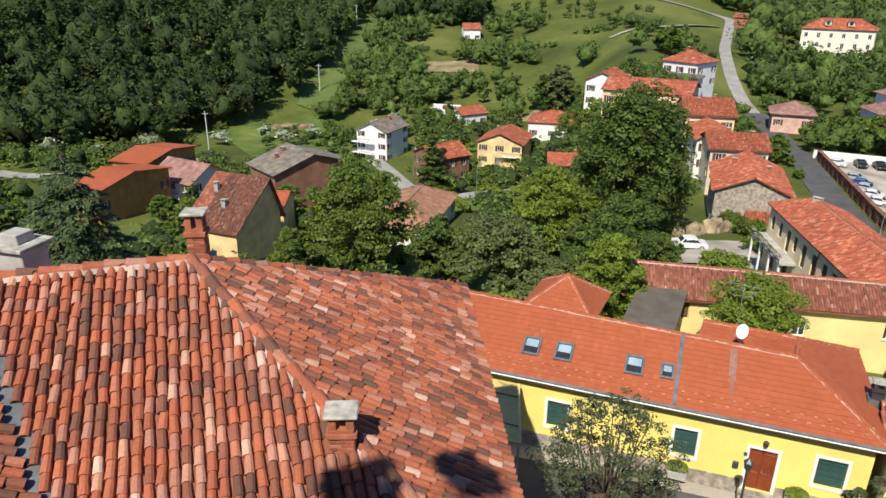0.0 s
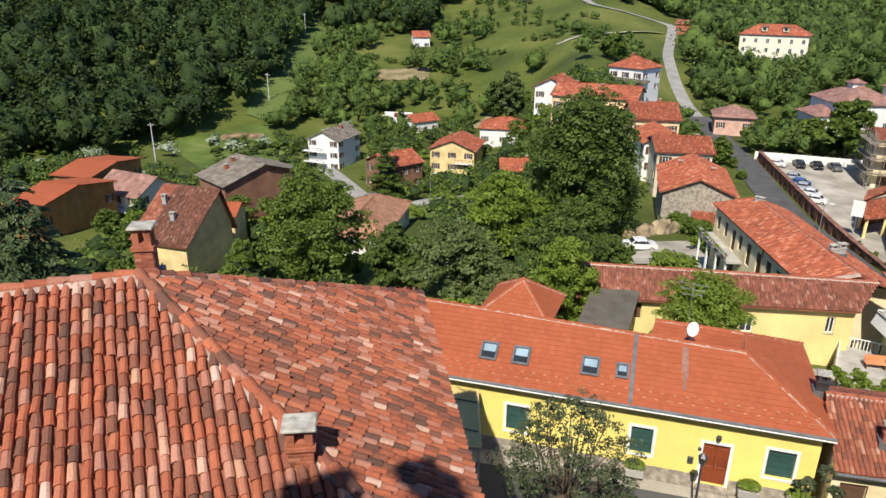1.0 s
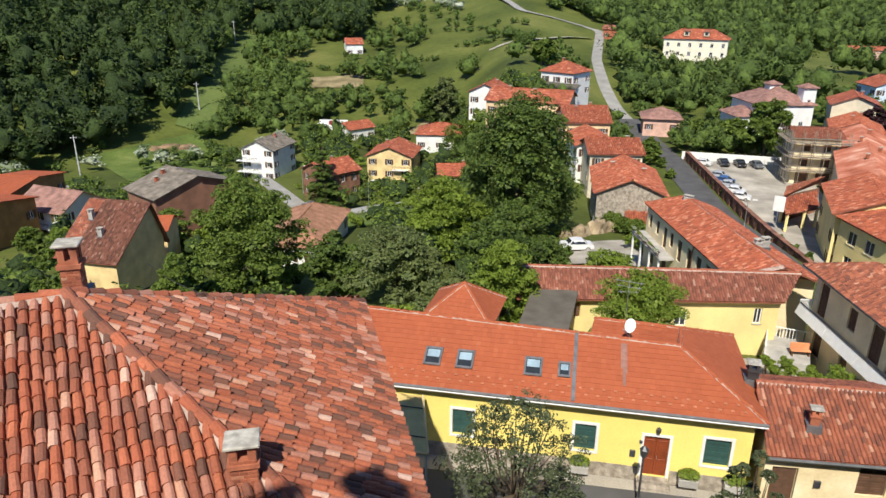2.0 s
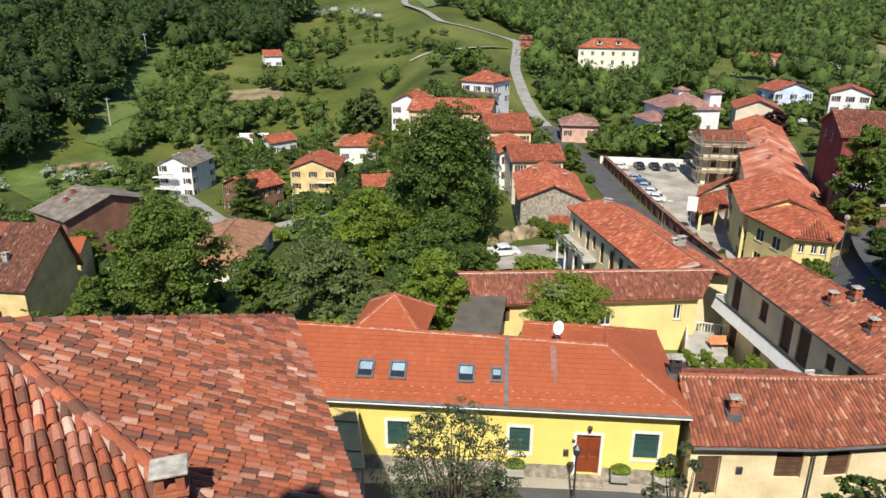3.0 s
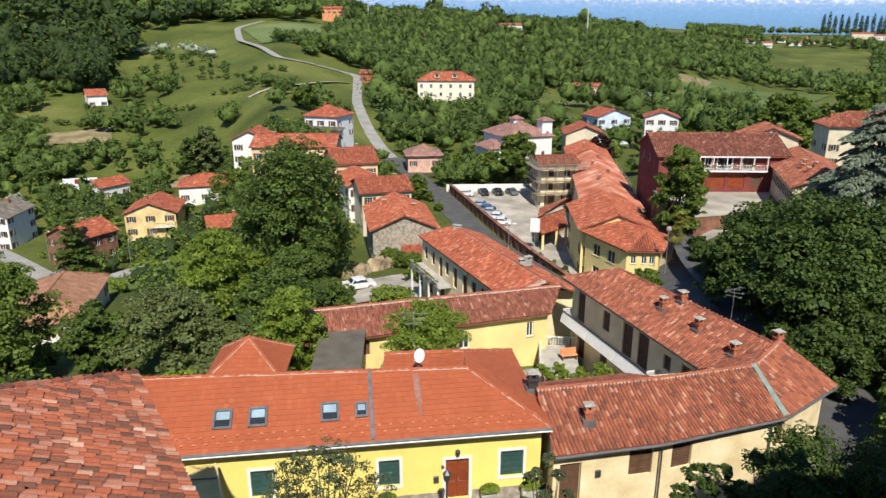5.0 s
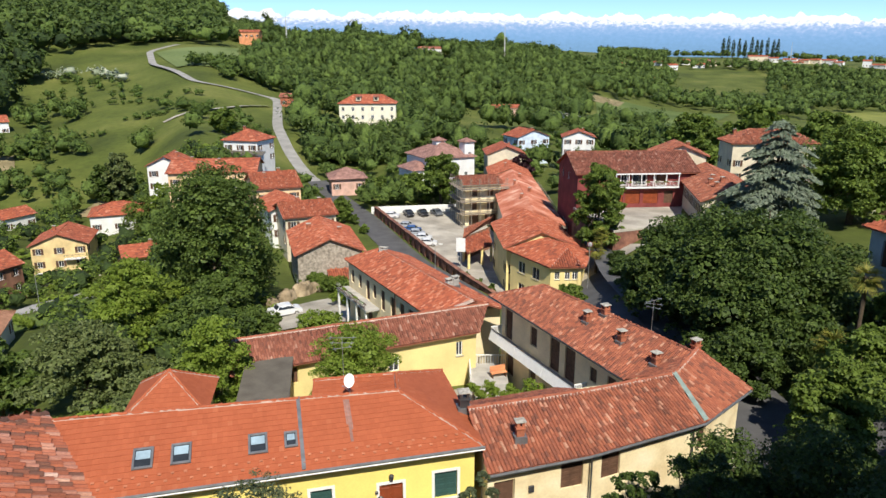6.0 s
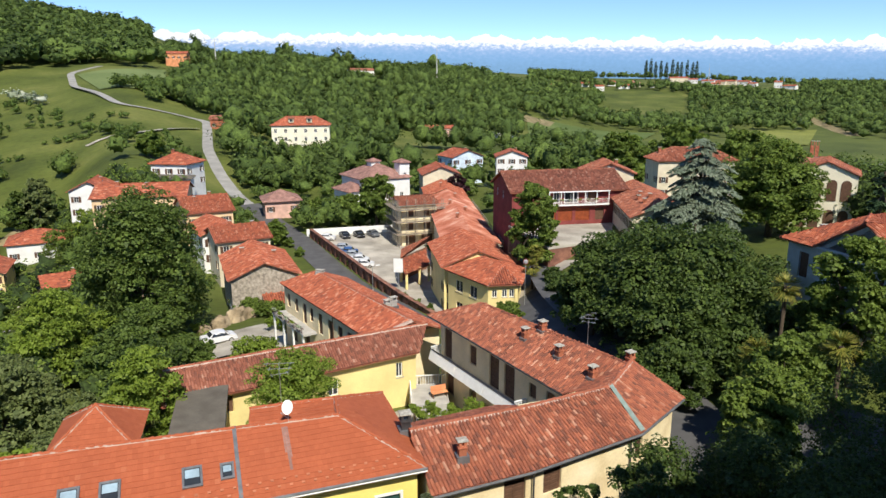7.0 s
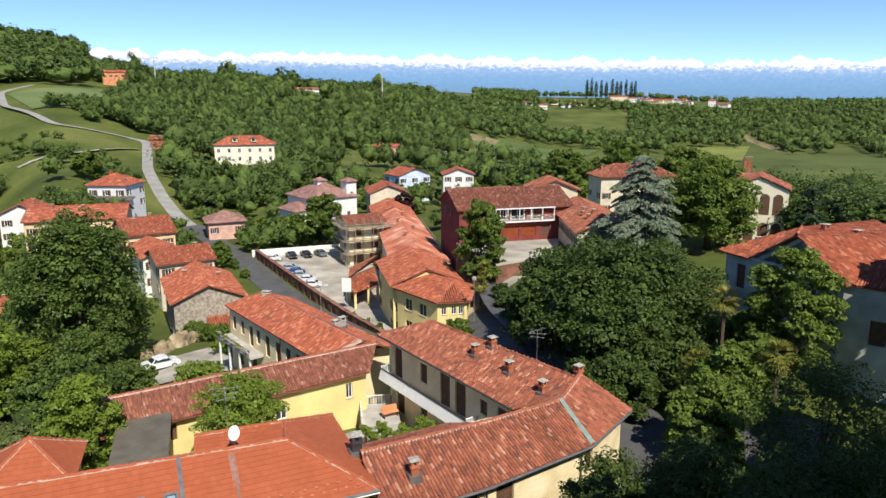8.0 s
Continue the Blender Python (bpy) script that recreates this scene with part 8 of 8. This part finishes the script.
# ---- the towered villa, villa dormers ----
house("towered_villa", "white villa with stepped brown tile roofs", 30.8, 186, -13, 18, 13, 15, 10.4, m_wall_white, PINK, "hip", 27, windows=rows_of(0, (2.5, 6.5, 10.5), (1.0, 4.8), 1.0, 1.5, "win") + rows_of(3, (3, 8, 12), (1.0, 4.8), 1.0, 1.5, "win"))
house("villa_tower", "small white tower with a pyramid tile roof", 37.5, 182.5, -13, 18, 3.0, 3.0, 14.2, m_wall_white, PINK, "hip", 26, ov=0.4, windows=rows_of(0, (1.6,), (10.2,), 0.8, 1.2, "win"))
house("villa_turret", "small white roof turret with a pyramid tile roof", 30.4, 186, -0.4, 18, 2.6, 2.6, 1.7, m_wall_white, PINK, "hip", 26, ov=0.35, below=1.6)
house("villa_side_wing", "lower white wing with a brown hipped tile roof", 24.0, 183, -13, 18, 6.5, 9, 7.4, m_wall_white, PINK, "hip", 25, windows=rows_of(0, (1.8, 4.6), (1.0, 4.2), 1.0, 1.4, "win"))
vil = [o for o in scene.objects if o.name.startswith("hilltop_villa")][0]
for x in (-3.2, 3.2):
    d = part("dormer", boxes_mesh("dormer", [(-0.9, -1.5, 0, 0.9, 1.5, 1.5)], m_wall_cream), vil, pose(x, -3.2, 10.3))
    part("dormer_roof", slab("dormer_roof", [(-1.15, -1.8, 1.5), (1.15, -1.8, 1.5), (1.15, 1.5, 2.0), (-1.15, 1.5, 2.0)], 0.1, m_bed), d)
    part("dormer_window", boxes_mesh("dormer_window", [(-0.5, -1.53, 0.3, 0.5, -1.504, 1.2)], m_glass), d)
arch_h = [o for o in scene.objects if o.name.startswith("arched_house")][0]


def arch_shade_panel(w, h):
    v, n = [(-w / 2, -0.06, 0), (w / 2, -0.06, 0)], 10
    v += [(w / 2 * math.cos(math.pi * k / n), -0.06, h - w / 2 + w / 2 * math.sin(math.pi * k / n)) for k in range(n + 1)]
    back = [(x, -0.01, z) for x, _, z in v]
    k = len(v)
    f = [tuple(range(k))] + [(i, i + k, (i + 1) % k + k, (i + 1) % k) for i in range(k)]
    return mesh_of("arch", v + back, f, m_brownwood)


# flat panels on the wall; their dark colour stands for the loggias' inner shade
for x in (-3.1, -1.1, 1.0, 3.0):
    for zz, hh in ((0.0, 3.4), (4.8, 3.4)):
        part("arch", arch_shade_panel(1.45, hh), arch_h, pose(x, -3.75, zz), "tall dark arched panel standing for a shaded opening")

# ---- balconies on the white houses ----
def balcony_on(prefix, x, y, z, w, face=-1):
    ob = [o for o in scene.objects if o.name.startswith(prefix)][0]
    m = pose(x, y, z)
    b = part("balcony", bevelled("balcony", [(-w / 2, -1.3, -0.18, w / 2, 0, 0)], m_white, 0.02), ob, m)
    part("railing", boxes_mesh("railing", [(-w / 2, -1.3, 0.85, w / 2, -1.25, 0.92)] + [(-w / 2 + i * w / 24, -1.29, 0, -w / 2 + i * w / 24 + 0.03, -1.26, 0.85) for i in range(25)], m_metal), b)


balcony_on("white_three_storey_house", -2, -6.5, 2.8, 6)
balcony_on("white_three_storey_house", -2, -6.5, 5.6, 6)
balcony_on("balconied_white_house", 0, -4.85, 2.8, 7)
balcony_on("gabled_house", 3, -6.0, 2.8, 4)
balcony_on("long_row_house", 4, -6.5, 3.0, 7)

rw = [o for o in scene.objects if o.name.startswith("roadside_white_house")][0]
part("terrace_roof", slab("terrace_roof", [(-6.6, -6.6, 3.15), (7.2, -6.6, 3.15), (7.2, -4.5, 3.75), (-6.6, -4.5, 3.75)], 0.25, m_tar), rw, label="dark grey skirt roof")
part("terrace_wall", boxes_mesh("terrace_wall", [(-6.0, -6.2, -4, 6.6, -4.52, 2.95)], m_wall_white), rw)

bg = [o for o in scene.objects if o.name.startswith("big_gabled_row_house")][0]
part("porch_wall", boxes_mesh("porch_wall", [(-0.2, -10.2, -3, 4.9, -7.52, 2.5)], m_stone), bg)
roof_plane(bg, [(-0.6, -10.6, 2.5), (5.3, -10.6, 2.5), (5.3, -7.55, 3.4), (-0.6, -7.55, 3.4)], RED, seed=341)

gh = thing("greenhouse", 137, 386.5, gz(137, 386.5) + 0.3, 40, "long low white greenhouse in the valley", "greenhouse")
part("walls", bevelled("walls", [(-15, -3, -2, 15, 3, 2.2)], m_wall_white, 0.05), gh)
part("roof", slab("roof", [(-15.2, -3.3, 2.2), (15.2, -3.3, 2.2), (15.2, 0, 3.4), (15.2, 3.3, 2.2), (-15.2, 3.3, 2.2), (-15.2, 0, 3.4)], 0.1, m_white), gh)

gar = thing("garage_terrace", -46.2, 158.5, -22.5, 7, "low garage with a dark flat terrace roof", "garage")
part("walls", bevelled("walls", [(-3.2, -4.0, -2, 3.2, 4.0, 2.6)], m_wall_buff, 0.03), gar)
part("roof", bevelled("roof", [(-3.5, -4.3, 2.6, 3.5, 4.3, 2.8)], m_tar, 0.03), gar)
part("railing", boxes_mesh("railing", [(-3.4, -4.25, 3.5, 3.4, -4.2, 3.56)] + [(-3.4 + i * 0.56, -4.24, 2.8, -3.36 + i * 0.56, -4.21, 3.5) for i in range(13)], m_metal), gar)
gwall = thing("garden_wall", -57, 147.5, gz(-57, 147.5), 10, "low pale garden wall before the yellow house", "wall")
part("wall", bevelled("wall", [(-8, -0.15, -1.5, 9, 0.15, 1.1)], m_concrete, 0.03), gwall)
for i in range(6):
    part("pillar", piece("gpillar", lambda: bevelled("pillar", [(-0.22, -0.22, -1.5, 0.22, 0.22, 1.4)], m_concrete, 0.03)), gwall, pose(-8 + i * 3.4, 0, 0))

# ---- a walled building site and terraced plots ----
site = thing("building_site", -97, 209, gz(-97, 209), 12, "low white walls of a small building site", "building site")
for k, bx in enumerate(((-5, -2, -1, -1.5, -1.6, 1.8), (-1, -2.4, -1, 4.5, -2.0, 1.4), (-5, 1.6, -1, 4.5, 2.0, 2.4), (4.1, -2, -1, 4.5, 1.6, 1.9))):
    part("white_wall", bevelled("white_wall", [bx], m_white, 0.03), site)
part("red_container", bevelled("red_container", [(-1.2, -1.0, -1, 0.6, 0.8, 2.4)], m_wall_red, 0.03), site, label="dull red container")
part("grey_tank", lathe("grey_tank", [(0.7, -1), (0.7, 1.6), (0.4, 2.0), (0.05, 2.1)], m_steel, 14), site, pose(2.2, 0, 0))
patch("terraced_plot", [(-130, 240), (-102, 248), (-108, 264), (-128, 253)], m_soil, "bare brown terraced garden plot", "garden plot", 0.3)
ribbon("terrace_path", [(-120, 226), (-108, 231), (-97, 234)], 2.0, m_soil, "narrow earth path on the terraces", lift=0.3)

# ---- poles and wires ----
def pole(x, y, h, label):
    z = gz(x, y)
    ob = thing("utility_pole", x, y, z, 20, label, "pole", "utility poles")
    part("mast", lathe("mast", [(0.22, -0.5), (0.14, h)], m_pole, 8), ob)
    part("crossarm", boxes_mesh("crossarm", [(-0.9, -0.06, h - 0.6, 0.9, 0.06, h - 0.46)], m_pole), ob)
    return Vector((x, y, z + h - 0.45))


pole(-136.1, 139.7, 10.5, "pale concrete utility pole at the meadow")
pole(-144.2, 204.3, 9.5, "pale concrete utility pole in the cutting")
pole(-175.1, 279.7, 10.0, "pale concrete utility pole high in the cutting")
pole(-160, 88, 7, "slim grey pole by the lane")


def cable(a, b, sag, label):
    a, b = Vector(a), Vector(b)
    p = [a + (b - a) * t + Vector((0, 0, -4 * sag * t * (1 - t))) for t in np.linspace(0, 1, 15)]
    solo("cable", rods("cable", list(zip(p, p[1:])), 0.03, m_metal, 4), label, "cable", group="cables")


cable((-8.6, 20.0, 11.6), (-53, 62, -8), 1.5, "thin dark cable slung between houses")
stack = thing("roof_stack", -17.9, 10.9, 11, 10, "pale grey rendered chimney stack with a tiled cap", "chimney", "")
part("body", bevelled("body", [(-0.5, -0.45, -2, 0.5, 0.45, 4.0)], m_concrete, 0.03), stack)
part("cap", bevelled("cap", [(-0.65, -0.6, 4.0, 0.65, 0.6, 4.12)], m_slab, 0.02), stack)
part("flue", bevelled("flue", [(-0.3, -0.3, 4.12, 0.3, 0.3, 4.4)], m_concrete, 0.02), stack)

# ---- rock and garden bank ----
def boulder(x, y, r, h, seed, z=None, rock=None):
    bm = bmesh.new()
    bmesh.ops.create_icosphere(bm, subdivisions=3, radius=1)
    for v in bm.verts:
        k = 1 + 0.35 * noise.noise(v.co * 1.3 + Vector((seed, 0, 0))) + 0.15 * noise.noise(v.co * 3.5 + Vector((0, seed, 0)))
        v.co = Vector((v.co.x * r * k, v.co.y * r * 0.8 * k, v.co.z * h * k))
    me = bpy.data.meshes.new("rock")
    bm.to_mesh(me)
    bm.free()
    me.materials.append(rock or m_rock)
    ob = solo("rock", me, "bare ochre rock outcrop in the grassy bank", "rock", group="rocks", m=pose(x, y, (gz(x, y) if z is None else z), 0, 0, seed * 40))
    return ob


for i, (x, y, r, h) in enumerate(((-6.2, 91, 1.5, 1.5), (-4.0, 93.5, 1.7, 2.1), (-8.0, 89.5, 1.1, 1.0), (-2.5, 95, 1.1, 1.4), (-135, 175, 3.6, 1.5), (-131, 177, 3, 1.3), (-138, 172, 2.6, 1.2), (-133, 172, 2.2, 1.0))):
    boulder(x, y, r, h * (0.75 if x < -100 else 1.0), i + 1, rock=m_clay_bank if x < -100 else None)
tree("ivy_bank", "ivy and shrubs on the garden bank", -2.2, 97, 2.3, 5, 3000, 0.3, m_leaf, 0.02, 130, lobes=9, group="bank shrubs")
tree("ivy_bank", "ivy spreading over the bank", 0.6, 93.5, 1.7, 6, 2600, 0.3, m_leaf, 0.02, 133, lobes=9, group="bank shrubs")
tree("ivy_bank", "ivy hanging below the stone house", -1.5, 100, 2.6, 5.5, 2600, 0.3, m_leaf, 0.02, 134, lobes=9, group="bank shrubs")
tree("ivy_bank", "green shrubs along the yard", 1.5, 84, 2.2, 5, 2200, 0.3, m_leaf_light, 0.02, 131, lobes=8, group="bank shrubs")
tree("ivy_bank", "green hedge in front of the terrace", -1.5, 72, 2.0, 6, 2200, 0.3, m_leaf_light, 0.02, 132, lobes=8, group="bank shrubs")


def palm(x, y, h, seed, z=None):
    rng = np.random.default_rng(seed)
    ob = thing("palm", x, y, gz(x, y) if z is None else z, 0, "palm with yellowish drooping fronds", "palm", "palms")
    part("trunk", lathe("trunk", [(0.2, -0.3), (0.16, h * 0.5), (0.18, h)], m_bark, 9), ob)
    q = []
    for i in range(70):
        a, b, L = rng.uniform(0, 6.28), rng.uniform(-1.2, 1.25), rng.uniform(0.9, 1.4)
        u = np.array([math.cos(a) * math.cos(b), math.sin(a) * math.cos(b), math.sin(b)])
        s = np.array([-math.sin(a), math.cos(a), 0])
        for k in range(7):
            t = (k - 3) * 0.28
            d = u * math.cos(t) + s * math.sin(t)
            p0, p1 = u * 0.45 * L, u * 0.45 * L + d * 0.62 * L - np.array([0, 0, 0.16 * L])
            w = s * 0.05
            q.append((p0 - w, p1 - w * 0.4, p1 + w * 0.4, p0 + w))
    q = np.array(q) + np.array([0, 0, h])
    part("fronds", soup("fronds", np.array(q).reshape(-1, 3), 4, m_palm), ob)


palm(39.2, 42.8, 7.6, 1)
palm(36.4, 34.3, 6.0, 2)
palm(38.6, 91, 5.2, 3)
palm(37.2, 89, 3.6, 4)
palm(33.5, 38.5, 4.5, 5)

# ---- the far ridge: hamlet, poplars, masts ----
rngv = random.Random(5)
for i, (az, r, L, h) in enumerate(((23.7, 854, 9, 4.5), (25.3, 894, 12, 4), (27.5, 931, 11, 5), (29.4, 966, 14, 4), (30.3, 987, 10, 5), (25.8, 760, 11, 3.6), (31.7, 990, 13, 4), (29.8, 1010, 12, 5), (33.4, 1085, 26, 6), (34.5, 1080, 12, 5), (35.6, 1072, 17, 5), (36.5, 1090, 13, 4), (37.2, 1095, 14, 5), (37.9, 1102, 26, 5), (38.7, 1090, 12, 4), (40.4, 1092, 10, 8), (41.2, 1085, 18, 4), (26.4, 960, 10, 4), (28.4, 1000, 10, 5), (36.1, 1040, 12, 4))):
    x, y = r * math.sin(radians(az)), r * math.cos(radians(az))
    house("hamlet_house", "distant house with a red roof on the ridge", x, y, gz(x, y), -az + rngv.uniform(-25, 25), L, 9, h, rngv.choice([m_wall_white, m_wall_cream, m_wall_white]), WIDE, "x", 20, windows=rows_of(0, grid(3, L), (1.2,), 1.2, 1.5, "hole"), group="hamlet houses")
for i, az in enumerate((31.0, 31.35, 31.7, 32.1, 32.5, 32.95, 33.3, 33.6, 34.0, 34.4, 34.7)):
    r = 1120 + (i % 3) * 14
    x, y = r * math.sin(radians(az)), r * math.cos(radians(az))
    ob = thing("poplar", x, y, gz(x, y), 0, "tall slim dark poplar on the ridge", "tree", "poplars")
    rngp = np.random.default_rng(500 + i)
    hh = 27 + 6 * rngp.random()
    q = leaf_quads(rngp, [(0, 0, hh * k) for k in (0.15, 0.3, 0.45, 0.6, 0.75, 0.88)], [2.6, 3.2, 3.3, 3.0, 2.4, 1.5], 500, 1.8, squash=1.7)
    part("crown", soup("crown", q.reshape(-1, 3), 4, m_leaf_fir), ob)
    add_trunk(ob, rngp, hh * 0.5, 0.4, [])
for az, r, h, nm in ((35.6, 1000, 26, "lattice_mast"), (14.57, 600, 26, "stone_obelisk"), (-2.6, 560, 22, "slim_mast")):
    x, y = r * math.sin(radians(az)), r * math.cos(radians(az))
    solo(nm, lathe(nm, [(h * 0.03, -2), (h * 0.012, h * 0.6), (h * 0.004, h)], m_pole, 6), "pale slender mast rising above the woods", "mast", m=pose(x, y, gz(x, y) + 6))
ribbon("field_track", [(-60, 278), (-47.5, 284), (-38.9, 296), (-30, 308), (-23, 312)], 3.2, m_gravel, "pale earth track across the meadow", lift=0.36)
ribbon("far_track", [(545, 600), (521, 568), (480, 497), (433, 422)], 12.0, m_soil, "broad pale earth track in the valley", lift=0.6)
ribbon("far_road", [(262, 312), (305, 270), (318, 244), (340, 205)], 2.6, m_road, "pale road across the valley fields", lift=0.6)
patch("earth_patch", [(-72, 206), (-62, 203), (-58, 212), (-68, 217)], m_soil, "bare ochre earth plot", "earth", 0.3)
patch("valley_works", [(150, 470), (200, 455), (215, 480), (165, 500)], m_soil, "pale bare ground in the valley", "earth", 0.6)

# ---- bricks of the near chimneys ----
m_brick_piece = mat("single_bricks", [(0.0, (0.22, 0.075, 0.045)), (0.5, (0.36, 0.115, 0.06)), (0.85, (0.42, 0.16, 0.09)), (1.0, (0.48, 0.27, 0.18))], 2.0, 30, 0.92, 0.5, source="object", mixin=0.35)
for ob, w, d, hb in ((CHIMNEYS[0], 0.46, 0.40, 0.684), (CHIMNEYS[1], 0.40, 0.40, 0.828)):
    for row in range(int(hb / 0.076)):
        z = 0.085 + row * 0.076
        if z > hb - 0.06 or hb * 0.72 < z < hb * 0.9:
            continue
        for side in range(4):
            L = w if side % 2 == 0 else d
            out_ = (d if side % 2 == 0 else w) / 2
            n = 2 if row % 2 else 3
            for k in range(n):
                bl_ = L / n - 0.014
                me = piece(("brick", round(bl_, 3)), lambda: bevelled("brick", [(-bl_ / 2, -0.010, 0, bl_ / 2, 0.02, 0.062)], m_brick_piece, 0.004))
                part("brick", me, ob, pose(0, 0, z, 0, 0, 90 * side) @ pose(-L / 2 + (k + 0.5) * L / n, -out_, 0))

# ---- single tiles of the near roof ----
for bed, tiles, (place, across, along), N in SINGLES:
    me = piece("old_tile", lambda: tile_soup("tile", (np.zeros((1, 3)), np.array([[1.0, 0, 0]]), np.array([[0, 1.0, 0]]), np.array([0, 0, 1.0])), OLD.quads, m_tile_piece))
    for p, a, d in zip(place, across, along):
        m = Matrix((Vector(a), Vector(d), Vector(N))).transposed().to_4x4()
        m.translation = Vector(p)
        part("tile", me, bed, m)
